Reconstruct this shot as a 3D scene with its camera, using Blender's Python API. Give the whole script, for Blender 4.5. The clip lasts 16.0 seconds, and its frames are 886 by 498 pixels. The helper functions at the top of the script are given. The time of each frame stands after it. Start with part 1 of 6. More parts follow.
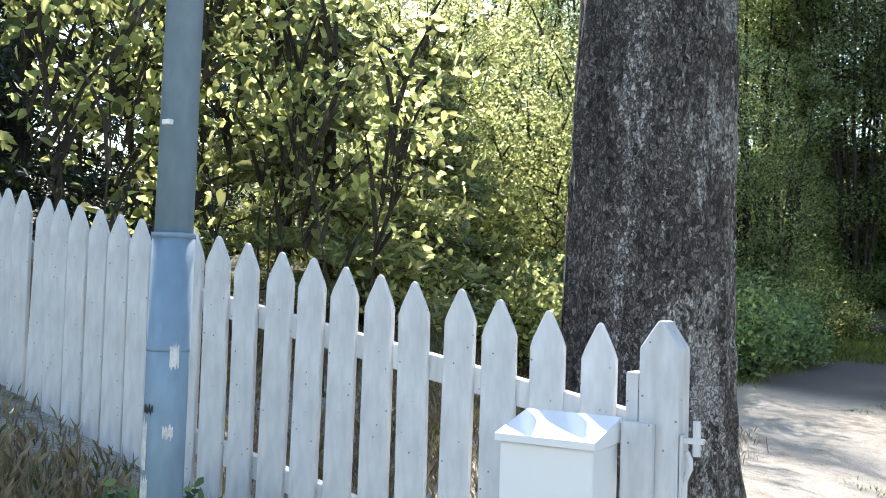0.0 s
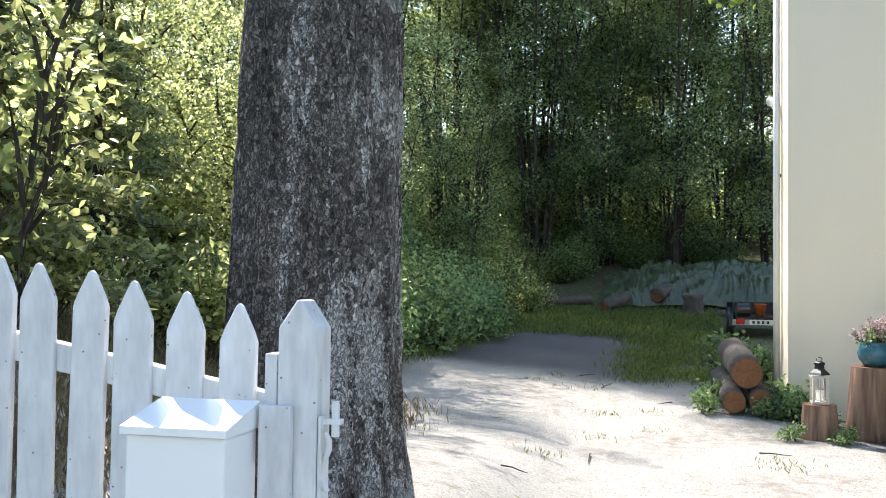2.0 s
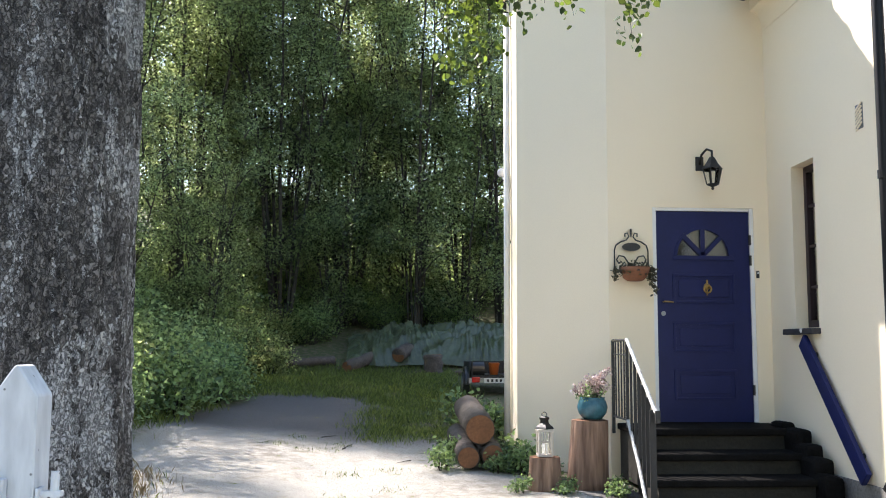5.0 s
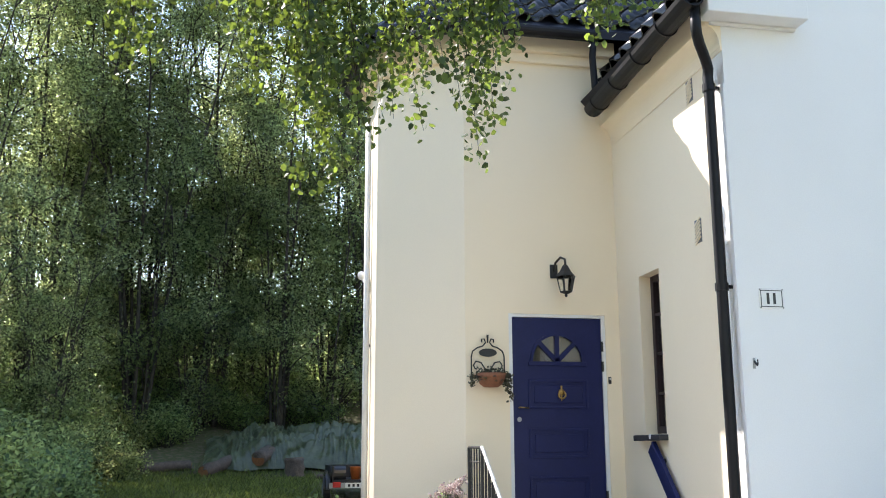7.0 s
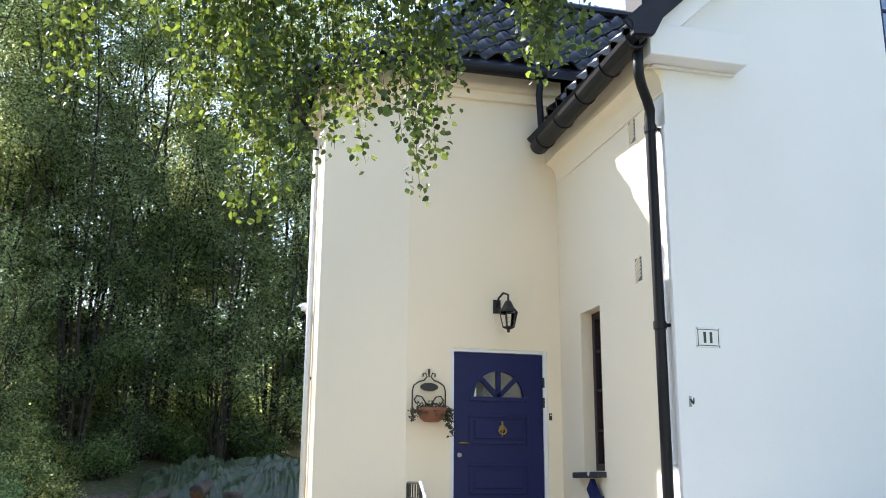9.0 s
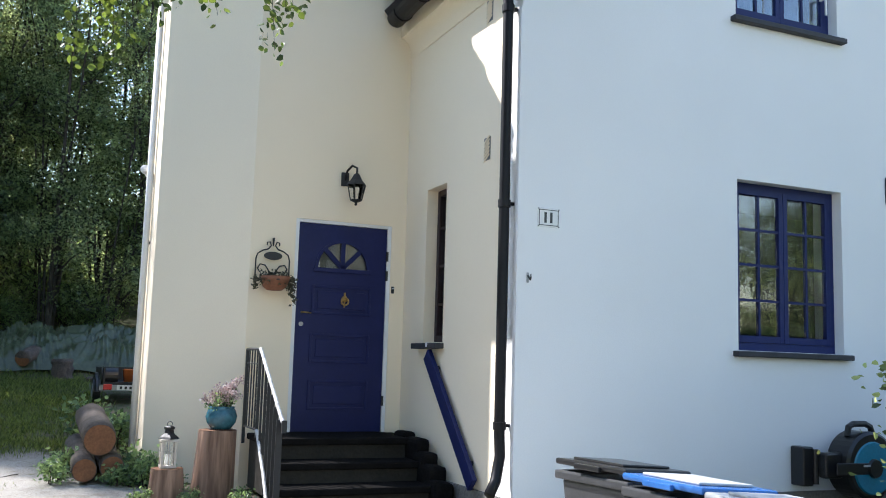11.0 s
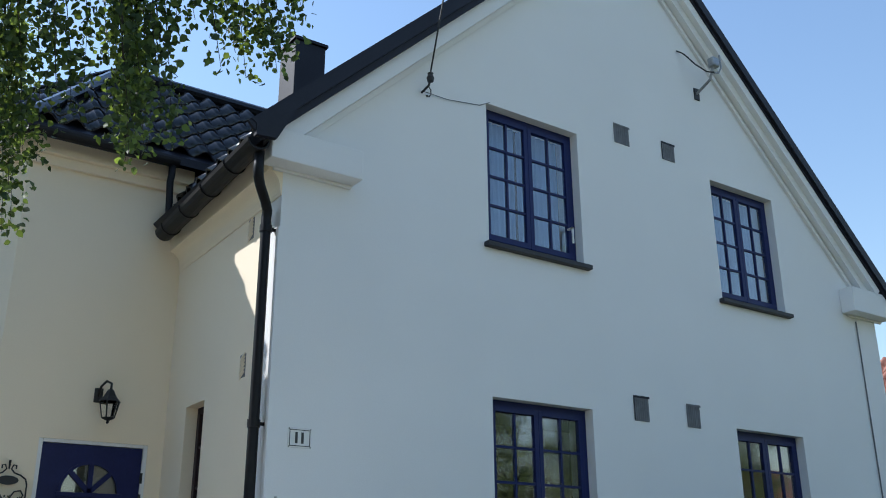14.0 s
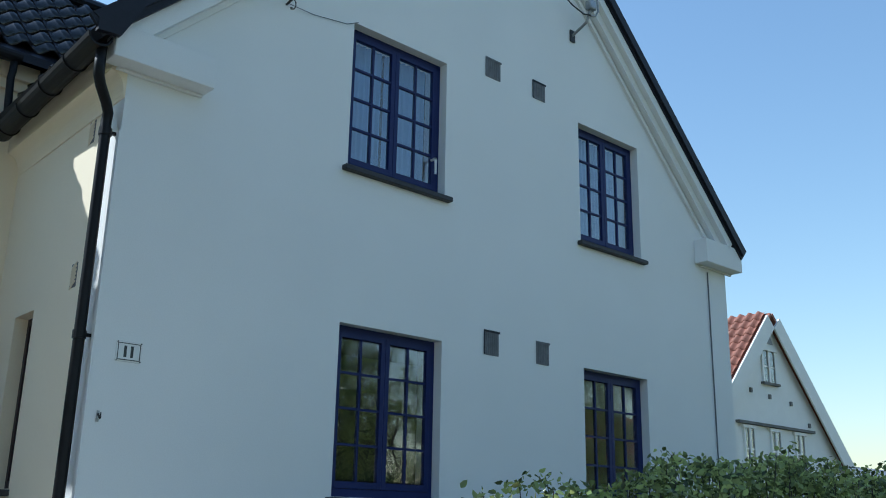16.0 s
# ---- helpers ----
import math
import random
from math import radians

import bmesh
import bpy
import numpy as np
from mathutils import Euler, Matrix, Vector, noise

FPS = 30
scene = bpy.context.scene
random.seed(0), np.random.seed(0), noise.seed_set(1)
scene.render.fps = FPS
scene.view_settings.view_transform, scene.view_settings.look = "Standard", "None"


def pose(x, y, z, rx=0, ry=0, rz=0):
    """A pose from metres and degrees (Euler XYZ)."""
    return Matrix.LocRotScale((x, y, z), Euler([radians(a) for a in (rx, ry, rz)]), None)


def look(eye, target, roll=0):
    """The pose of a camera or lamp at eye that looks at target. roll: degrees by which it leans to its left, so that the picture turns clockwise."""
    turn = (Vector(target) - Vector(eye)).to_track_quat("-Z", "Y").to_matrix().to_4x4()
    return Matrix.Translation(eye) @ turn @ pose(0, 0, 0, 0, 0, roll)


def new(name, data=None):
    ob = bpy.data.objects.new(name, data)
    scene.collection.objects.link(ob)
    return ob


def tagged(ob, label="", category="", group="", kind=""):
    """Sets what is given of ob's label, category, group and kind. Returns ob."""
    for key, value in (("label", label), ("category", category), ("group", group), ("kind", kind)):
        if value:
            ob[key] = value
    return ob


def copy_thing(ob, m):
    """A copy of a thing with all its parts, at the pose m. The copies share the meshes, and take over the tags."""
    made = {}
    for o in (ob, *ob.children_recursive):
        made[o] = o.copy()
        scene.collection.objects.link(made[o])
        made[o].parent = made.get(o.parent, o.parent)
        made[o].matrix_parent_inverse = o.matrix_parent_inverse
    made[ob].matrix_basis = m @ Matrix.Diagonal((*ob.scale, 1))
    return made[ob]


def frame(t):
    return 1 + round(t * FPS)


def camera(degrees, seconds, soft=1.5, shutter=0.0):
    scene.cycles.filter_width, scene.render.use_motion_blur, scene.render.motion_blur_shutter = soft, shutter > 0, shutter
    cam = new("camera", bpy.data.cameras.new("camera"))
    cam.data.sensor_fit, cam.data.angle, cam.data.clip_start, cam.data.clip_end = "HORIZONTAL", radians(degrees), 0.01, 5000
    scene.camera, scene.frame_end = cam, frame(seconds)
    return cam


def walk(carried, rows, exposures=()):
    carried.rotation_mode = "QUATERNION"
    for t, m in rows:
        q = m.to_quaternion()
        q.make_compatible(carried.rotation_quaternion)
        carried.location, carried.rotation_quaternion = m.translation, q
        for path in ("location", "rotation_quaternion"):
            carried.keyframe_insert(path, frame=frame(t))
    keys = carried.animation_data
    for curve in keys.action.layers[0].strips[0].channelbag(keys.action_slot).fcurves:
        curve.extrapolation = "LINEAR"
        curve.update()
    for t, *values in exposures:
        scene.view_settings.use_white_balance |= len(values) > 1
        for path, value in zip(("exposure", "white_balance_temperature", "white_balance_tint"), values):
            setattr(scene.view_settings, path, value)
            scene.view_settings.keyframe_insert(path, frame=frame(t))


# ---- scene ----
cam = camera(50.4, 16.0, soft=1.0)
PATH = [
    (0, (-3.789, -6.571, 1.23), (-4.778, -4.835, 1.337), 1.9),
    (0.5, (-3.741, -6.504, 1.222), (-4.61, -4.705, 1.32), 1.8),
    (1, (-3.698, -6.467, 1.229), (-4.463, -4.621, 1.308), 2.0),
    (1.5, (-3.67, -6.431, 1.22), (-4.341, -4.548, 1.298), 1.5),
    (2, (-3.668, -6.42, 1.233), (-4.081, -4.465, 1.312), 0.8),
    (2.5, (-3.67, -6.425, 1.223), (-3.922, -4.443, 1.312), 0.8),
    (3, (-3.668, -6.437, 1.222), (-3.793, -4.443, 1.313), 1.0),
    (3.2, (-3.679, -6.425, 1.225), (-3.762, -4.429, 1.314), 1.0),
    (5.3, (-3.61, -6.52, 1.237), (-3.451, -4.541, 1.48), -0.0),
    (5.5, (-3.577, -6.535, 1.241), (-3.386, -4.562, 1.504), -0.2),
    (6, (-3.547, -6.518, 1.275), (-3.265, -4.564, 1.593), -0.6),
    (6.5, (-3.544, -6.479, 1.303), (-3.194, -4.542, 1.659), -0.7),
    (7, (-3.493, -6.484, 1.333), (-3.11, -4.565, 1.745), -0.2),
    (7.5, (-3.506, -6.474, 1.345), (-3.1, -4.572, 1.812), 0.1),
    (8, (-3.448, -6.466, 1.343), (-3.026, -4.584, 1.872), 0.7),
    (8.2, (-3.439, -6.464, 1.343), (-3.011, -4.591, 1.897), 0.4),
    (10.3, (-3.392, -6.547, 1.258), (-2.736, -4.679, 1.542), 1.2),
    (10.5, (-3.387, -6.514, 1.249), (-2.691, -4.658, 1.516), 1.0),
    (11, (-3.453, -6.483, 1.238), (-2.645, -4.67, 1.482), 1.7),
    (11.5, (-3.345, -6.516, 1.209), (-2.444, -4.748, 1.459), 1.6),
    (12, (-3.181, -6.595, 1.227), (-2.237, -4.851, 1.489), 1.1),
    (12.5, (-3.114, -6.613, 1.242), (-2.124, -4.899, 1.53), 0.7),
    (13, (-3.145, -6.609, 1.262), (-2.095, -4.96, 1.686), 0.3),
    (13.5, (-3.069, -6.679, 1.322), (-1.991, -5.09, 1.879), -0.6),
    (14, (-3.01, -6.768, 1.345), (-1.927, -5.226, 2.016), -0.3),
    (14.5, (-2.979, -6.812, 1.339), (-1.876, -5.294, 2.029), 0.2),
    (15, (-2.929, -6.807, 1.325), (-1.765, -5.311, 1.963), -0.1),
    (15.5, (-2.797, -6.794, 1.298), (-1.561, -5.341, 1.895), 1.9),
    (16, (-2.637, -6.795, 1.243), (-1.346, -5.373, 1.801), 1.1),
]
EXPOSURES = [(0, 1.42, 6350, 14), (3, 1.38, 6200, 14), (5.5, 1.42, 6400, 17), (8, 1.5, 6400, 17), (10.5, 1.33, 6050, 16), (11.5, 0.92, 5800, 15), (12.5, 0.53, 5560, 14), (13.5, 0.34, 5650, 13), (14.2, 0.29, 5720, 10), (15, 0.2, 5500, 6), (16, 0.14, 5370, 4)]
walk(cam, [(t, look(eye, target, roll)) for t, eye, target, roll in PATH], EXPOSURES)

# ---- world, sun ----
SUN_AZ, SUN_EL = radians(-40.0), radians(44.0)
TO_SUN = Vector((math.sin(SUN_AZ) * math.cos(SUN_EL), math.cos(SUN_AZ) * math.cos(SUN_EL), math.sin(SUN_EL)))
world = bpy.data.worlds.new("sky")
scene.world = world
world.use_nodes = True
wn = world.node_tree.nodes
sky = wn.new("ShaderNodeTexSky")
sky.sky_type = "NISHITA"
sky.sun_disc = False
sky.sun_elevation, sky.sun_rotation = SUN_EL, SUN_AZ
sky.air_density, sky.dust_density, sky.ozone_density = 1.5, 0.5, 0.8
world.node_tree.links.new(sky.outputs[0], wn["Background"].inputs[0])
wn["Background"].inputs[1].default_value = 0.15
sun_data = bpy.data.lights.new("sun", "SUN")
sun_data.energy, sun_data.angle, sun_data.color = 5.0, radians(0.55), (1.0, 0.94, 0.84)
sun = new("sun", sun_data)
sun.matrix_world = look(TO_SUN * 60, (0, 0, 0))


# ---- materials ----
def material(name, color, rough=0.6, vary=0.15, fine=60.0, coarse=3.0, bump=0.15, metal=0.0, stretch=(1, 1, 1), depth=0.004, tint=None, per_piece=0.0, specks=0.0, shine=0.5):
    """A surface whose colour varies at two scales, with fine relief."""
    m = bpy.data.materials.new(name)
    m.use_nodes = True
    n, l = m.node_tree.nodes, m.node_tree.links
    b = n["Principled BSDF"]
    b.inputs["Roughness"].default_value, b.inputs["Metallic"].default_value = rough, metal
    co = n.new("ShaderNodeTexCoord")
    mp = n.new("ShaderNodeMapping")
    mp.inputs["Scale"].default_value = stretch
    l.new(co.outputs["Object"], mp.inputs[0])
    a, c = n.new("ShaderNodeTexNoise"), n.new("ShaderNodeTexNoise")
    for tex, s, d in ((a, fine, 5.0), (c, coarse, 4.0)):
        tex.inputs["Scale"].default_value, tex.inputs["Detail"].default_value = s, d
        l.new(mp.outputs[0], tex.inputs["Vector"])
    add = n.new("ShaderNodeMath")
    add.operation = "ADD"
    l.new(a.outputs[0], add.inputs[0]), l.new(c.outputs[0], add.inputs[1])
    ramp = n.new("ShaderNodeMapRange")
    ramp.inputs[1].default_value, ramp.inputs[2].default_value = 0.65, 1.35
    l.new(add.outputs[0], ramp.inputs[0])
    mix = n.new("ShaderNodeMix")
    mix.data_type = "RGBA"
    other = tint or tuple(v * (1 + vary) for v in color)
    mix.inputs[6].default_value = (*[v * (1 - vary) for v in color], 1)
    mix.inputs[7].default_value = (*other, 1)
    l.new(ramp.outputs[0], mix.inputs[0])
    out = mix.outputs[2]
    if per_piece:
        info, hsv, r2 = n.new("ShaderNodeObjectInfo"), n.new("ShaderNodeHueSaturation"), n.new("ShaderNodeMapRange")
        r2.inputs[3].default_value, r2.inputs[4].default_value = 1 - per_piece, 1 + per_piece
        l.new(info.outputs["Random"], r2.inputs[0]), l.new(r2.outputs[0], hsv.inputs["Value"]), l.new(out, hsv.inputs["Color"])
        out = hsv.outputs[0]
    b.inputs["Specular IOR Level"].default_value = shine
    if specks:
        vo, lim, dot = n.new("ShaderNodeTexVoronoi"), n.new("ShaderNodeMapRange"), n.new("ShaderNodeMix")
        info2, shift = n.new("ShaderNodeObjectInfo"), n.new("ShaderNodeVectorMath")
        vo.inputs["Scale"].default_value = specks
        l.new(co.outputs["Object"], shift.inputs[0]), l.new(info2.outputs["Location"], shift.inputs[1]), l.new(shift.outputs[0], vo.inputs["Vector"])
        lim.inputs[1].default_value, lim.inputs[2].default_value, lim.inputs[3].default_value, lim.inputs[4].default_value = 0.05, 0.10, 0.8, 0.0
        dot.data_type = "RGBA"
        dot.inputs[7].default_value = (0.07, 0.065, 0.06, 1)
        l.new(vo.outputs["Distance"], lim.inputs[0]), l.new(lim.outputs[0], dot.inputs[0]), l.new(out, dot.inputs[6])
        out = dot.outputs[2]
    l.new(out, b.inputs["Base Color"])
    bp = n.new("ShaderNodeBump")
    bp.inputs["Strength"].default_value, bp.inputs["Distance"].default_value = bump, depth
    l.new(add.outputs[0], bp.inputs["Height"]), l.new(bp.outputs[0], b.inputs["Normal"])
    return m


def leaf_material(name, dark, light, through_color, share=0.45, rough=0.45, gamma=1.3):
    """Leaves: glossy above, letting light through; each leaf has its own shade."""
    m = bpy.data.materials.new(name)
    m.use_nodes = True
    n, l = m.node_tree.nodes, m.node_tree.links
    b = n["Principled BSDF"]
    b.inputs["Roughness"].default_value = rough
    geo, mix, tm = n.new("ShaderNodeNewGeometry"), n.new("ShaderNodeMix"), n.new("ShaderNodeMix")
    mix.data_type = tm.data_type = "RGBA"
    mix.inputs[6].default_value, mix.inputs[7].default_value = (*dark, 1), (*light, 1)
    tm.inputs[6].default_value, tm.inputs[7].default_value = (*[v * 0.12 for v in through_color], 1), (*through_color, 1)
    # sun flecks put into leaf colour: most leaves dark, few bright
    few = n.new("ShaderNodeMath")
    few.operation = "POWER"
    few.inputs[1].default_value = gamma
    l.new(geo.outputs["Random Per Island"], few.inputs[0])
    l.new(geo.outputs["Random Per Island"], mix.inputs[0]), l.new(few.outputs[0], tm.inputs[0])
    l.new(mix.outputs[2], b.inputs["Base Color"])
    tr, sh = n.new("ShaderNodeBsdfTranslucent"), n.new("ShaderNodeMixShader")
    l.new(tm.outputs[2], tr.inputs[0])
    sh.inputs[0].default_value = share
    l.new(b.outputs[0], sh.inputs[1]), l.new(tr.outputs[0], sh.inputs[2])
    l.new(sh.outputs[0], n["Material Output"].inputs[0])
    return m


def bark_material(name, dark, mid, pale, scale=26.0, patch=0.60, spread=0.5, side=None):
    """Flaky bark: dark furrows, grey scales and pale lichen that gathers in upright streaks."""
    m = bpy.data.materials.new(name)
    m.use_nodes = True
    n, l = m.node_tree.nodes, m.node_tree.links
    b = n["Principled BSDF"]
    b.inputs["Roughness"].default_value = 0.92
    b.inputs["Specular IOR Level"].default_value = 0.25
    co = n.new("ShaderNodeTexCoord")

    def tex(sc, detail, stretch):
        mp, t = n.new("ShaderNodeMapping"), n.new("ShaderNodeTexNoise")
        mp.inputs["Scale"].default_value = stretch
        t.inputs["Scale"].default_value, t.inputs["Detail"].default_value, t.inputs["Roughness"].default_value = sc, detail, 0.68
        l.new(co.outputs["Object"], mp.inputs[0]), l.new(mp.outputs[0], t.inputs["Vector"])
        return t.outputs[0]

    flake, lichen, streak = tex(scale * 1.0, 7, (1, 1, 0.5)), tex(scale * 0.8, 6, (1, 1, 0.45)), tex(4.2, 4, (1, 1, 0.22))
    ridge = tex(scale * 0.36, 5, (1, 1, 0.12))
    r1 = n.new("ShaderNodeValToRGB")
    r1.color_ramp.elements[0].position, r1.color_ramp.elements[1].position = 0.40, 0.62
    r1.color_ramp.elements[0].color, r1.color_ramp.elements[1].color = (*dark, 1), (*mid, 1)
    rough_mix = n.new("ShaderNodeMath")
    rough_mix.operation = "MULTIPLY_ADD"
    rough_mix.inputs[1].default_value = 0.55
    half = n.new("ShaderNodeMath")
    half.operation = "MULTIPLY"
    half.inputs[1].default_value = 0.45
    l.new(flake, half.inputs[0]), l.new(ridge, rough_mix.inputs[0]), l.new(half.outputs[0], rough_mix.inputs[2])
    l.new(rough_mix.outputs[0], r1.inputs[0])
    s = n.new("ShaderNodeMath")
    s.operation = "MULTIPLY_ADD"
    s.inputs[1].default_value = spread
    l.new(streak, s.inputs[0]), l.new(lichen, s.inputs[2])
    total = s.outputs[0]
    if side:
        # the east side of the stem carries most of the white
        sep, ga, gb = n.new("ShaderNodeSeparateXYZ"), n.new("ShaderNodeMath"), n.new("ShaderNodeMath")
        ga.operation, gb.operation = "SUBTRACT", "MULTIPLY_ADD"
        ga.inputs[1].default_value, gb.inputs[1].default_value = side
        l.new(co.outputs["Object"], sep.inputs[0]), l.new(sep.outputs[0], ga.inputs[0]), l.new(ga.outputs[0], gb.inputs[0]), l.new(total, gb.inputs[2])
        total = gb.outputs[0]
    r2 = n.new("ShaderNodeMapRange")
    r2.inputs[1].default_value, r2.inputs[2].default_value = patch + spread * 0.5 - 0.03, patch + spread * 0.5 + 0.05
    l.new(total, r2.inputs[0])
    mix = n.new("ShaderNodeMix")
    mix.data_type = "RGBA"
    mix.inputs[7].default_value = (*pale, 1)
    l.new(r2.outputs[0], mix.inputs[0]), l.new(r1.outputs[0], mix.inputs[6]), l.new(mix.outputs[2], b.inputs["Base Color"])
    bp = n.new("ShaderNodeBump")
    bp.inputs["Strength"].default_value, bp.inputs["Distance"].default_value = 1.0, 0.05
    l.new(rough_mix.outputs[0], bp.inputs["Height"]), l.new(bp.outputs[0], b.inputs["Normal"])
    return m


def flake_bark(name):
    """Old birch bark: small plates parted by black cracks, with white remains mostly on the east side."""
    m = bpy.data.materials.new(name)
    m.use_nodes = True
    n, l = m.node_tree.nodes, m.node_tree.links
    b = n["Principled BSDF"]
    b.inputs["Roughness"].default_value, b.inputs["Specular IOR Level"].default_value = 0.9, 0.25
    co, sep = n.new("ShaderNodeTexCoord"), n.new("ShaderNodeSeparateXYZ")
    l.new(co.outputs["Object"], sep.inputs[0])

    def calc(op, a, c, d=0.0):
        k = n.new("ShaderNodeMath")
        k.operation = op
        for i, v in enumerate((a, c, d)):
            if hasattr(v, "links"):
                l.new(v, k.inputs[i])
            else:
                k.inputs[i].default_value = v
        return k.outputs[0]

    def tex(sc, detail, stretch):
        mp, t = n.new("ShaderNodeMapping"), n.new("ShaderNodeTexNoise")
        mp.inputs["Scale"].default_value = stretch
        t.inputs["Scale"].default_value, t.inputs["Detail"].default_value, t.inputs["Roughness"].default_value = sc, detail, 0.65
        l.new(co.outputs["Object"], mp.inputs[0]), l.new(mp.outputs[0], t.inputs["Vector"])
        return t

    warp, vm = tex(30, 3, (1, 1, 1)), n.new("ShaderNodeVectorMath")
    vm.operation = "MULTIPLY_ADD"
    vm.inputs[1].default_value = (0.06, 0.06, 0.06)
    l.new(warp.outputs["Color"], vm.inputs[0]), l.new(co.outputs["Object"], vm.inputs[2])
    mp = n.new("ShaderNodeMapping")
    mp.inputs["Scale"].default_value = (1, 1, 0.42)
    l.new(vm.outputs[0], mp.inputs[0])
    cell, edge = n.new("ShaderNodeTexVoronoi"), n.new("ShaderNodeTexVoronoi")
    edge.feature = "DISTANCE_TO_EDGE"
    for t in (cell, edge):
        t.inputs["Scale"].default_value = 70.0
        l.new(mp.outputs[0], t.inputs["Vector"])
    tone = n.new("ShaderNodeSeparateColor")
    l.new(cell.outputs["Color"], tone.inputs[0])
    furrow, streak, fine = tex(9, 4, (1, 1, 0.10)).outputs[0], tex(5.5, 5, (1, 1, 0.30)).outputs[0], tex(140, 4, (1, 1, 0.6)).outputs[0]
    grey = n.new("ShaderNodeValToRGB")
    e = grey.color_ramp.elements
    e[0].position, e[0].color, e[1].position, e[1].color = 0.35, (0.012, 0.010, 0.009, 1), 0.88, (0.26, 0.24, 0.225, 1)
    base = calc("MULTIPLY_ADD", furrow, 0.7, calc("MULTIPLY_ADD", tone.outputs[0], 0.42, calc("MULTIPLY", fine, 0.22)))
    l.new(base, grey.inputs[0])
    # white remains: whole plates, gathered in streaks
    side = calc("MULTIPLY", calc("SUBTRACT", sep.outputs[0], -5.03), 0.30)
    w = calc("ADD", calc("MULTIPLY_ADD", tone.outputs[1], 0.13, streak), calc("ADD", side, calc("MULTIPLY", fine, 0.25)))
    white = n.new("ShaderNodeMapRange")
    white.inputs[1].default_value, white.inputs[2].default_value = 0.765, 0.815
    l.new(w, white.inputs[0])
    crack = n.new("ShaderNodeMapRange")
    crack.inputs[1].default_value, crack.inputs[2].default_value = -0.08, 0.20
    l.new(edge.outputs["Distance"], crack.inputs[0])
    m1, m2 = n.new("ShaderNodeMix"), n.new("ShaderNodeMix")
    m1.data_type = m2.data_type = "RGBA"
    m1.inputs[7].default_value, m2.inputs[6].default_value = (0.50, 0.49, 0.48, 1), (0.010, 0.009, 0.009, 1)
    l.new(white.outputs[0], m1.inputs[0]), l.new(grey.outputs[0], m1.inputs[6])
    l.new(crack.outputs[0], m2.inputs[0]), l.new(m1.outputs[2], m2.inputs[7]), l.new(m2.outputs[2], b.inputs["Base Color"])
    bp = n.new("ShaderNodeBump")
    bp.inputs["Strength"].default_value, bp.inputs["Distance"].default_value = 1.0, 0.03
    l.new(calc("ADD", calc("MULTIPLY", crack.outputs[0], 0.35), base), bp.inputs["Height"]), l.new(bp.outputs[0], b.inputs["Normal"])
    return m


def glass_material(name, ior=1.7):
    m = bpy.data.materials.new(name)
    m.use_nodes = True
    b = m.node_tree.nodes["Principled BSDF"]
    b.inputs["Base Color"].default_value = (0.93, 0.96, 0.97, 1)
    b.inputs["Roughness"].default_value, b.inputs["IOR"].default_value, b.inputs["Transmission Weight"].default_value = 0.01, ior, 1.0
    return m


def emission_free(name, color, rough, coat=0.0, metal=0.0):
    m = bpy.data.materials.new(name)
    m.use_nodes = True
    b = m.node_tree.nodes["Principled BSDF"]
    b.inputs["Base Color"].default_value = (*color, 1)
    b.inputs["Roughness"].default_value, b.inputs["Coat Weight"].default_value, b.inputs["Metallic"].default_value = rough, coat, metal
    return m


PLASTER = material("white_plaster", (0.80, 0.80, 0.79), 0.85, 0.035, 90, 0.9, 0.25, depth=0.003)
# cream paint, deepened with warm light bounced off the sunlit drive
CREAM_BOUNCE = material("warmed_cream_plaster", (0.86, 0.75, 0.565), 0.85, 0.03, 90, 0.8, 0.25, depth=0.003)
PLINTH = material("rough_plinth_render", (0.16, 0.155, 0.145), 0.95, 0.4, 40, 4, 0.8, depth=0.01)
BLUE = material("dark_blue_gloss_paint", (0.010, 0.015, 0.078), 0.5, 0.12, 50, 4, 0.1, shine=0.25)
BLUE_FRAME = material("blue_window_paint", (0.010, 0.018, 0.095), 0.5, 0.12, 60, 5, 0.1, shine=0.3)
BROWN_FRAME = material("dark_brown_window_paint", (0.030, 0.017, 0.020), 0.5, 0.15, 60, 5, 0.1, shine=0.3)
TRIM_WHITE = material("white_gloss_paint", (0.76, 0.76, 0.75), 0.5, 0.06, 70, 5, 0.1)
ROOF_BLACK = material("black_glazed_tile", (0.010, 0.011, 0.014), 0.13, 0.3, 30, 3, 0.1, per_piece=0.25, shine=0.5)
FASCIA = material("black_sheet_metal", (0.014, 0.015, 0.024), 0.55, 0.2, 40, 3, 0.1, shine=0.3)
PIPE_BLACK = material("black_painted_pipe", (0.010, 0.010, 0.012), 0.45, 0.2, 60, 6, 0.15, shine=0.22)
SILL = material("dark_slate_sill", (0.03, 0.03, 0.036), 0.6, 0.3, 40, 6, 0.3)
GLASS = glass_material("window_glass", 1.8)
LAMP_GLASS = glass_material("lamp_glass", 1.45)
# shade of unlit rooms, put into the colour of their surfaces
ROOM_SHADE = material("room_shade", (0.05, 0.05, 0.05), 0.9, 0.1)
# curtain blue stands in for the sky mirrored in the panes
SKY_CURTAIN = material("sky_tinted_curtain_cloth", (0.17, 0.31, 0.58), 0.9, 0.05, 80, 6, 0.2)
# dark slate and concrete, blackened further to carry the entrance shade
STEP_STONE = material("shade_dark_slate", (0.009, 0.0085, 0.008), 0.9, 0.45, 50, 6, 0.6, depth=0.008, shine=0.06)
STEP_RISER = material("shade_dark_concrete", (0.024, 0.021, 0.015), 0.9, 0.35, 40, 5, 0.5, depth=0.008)
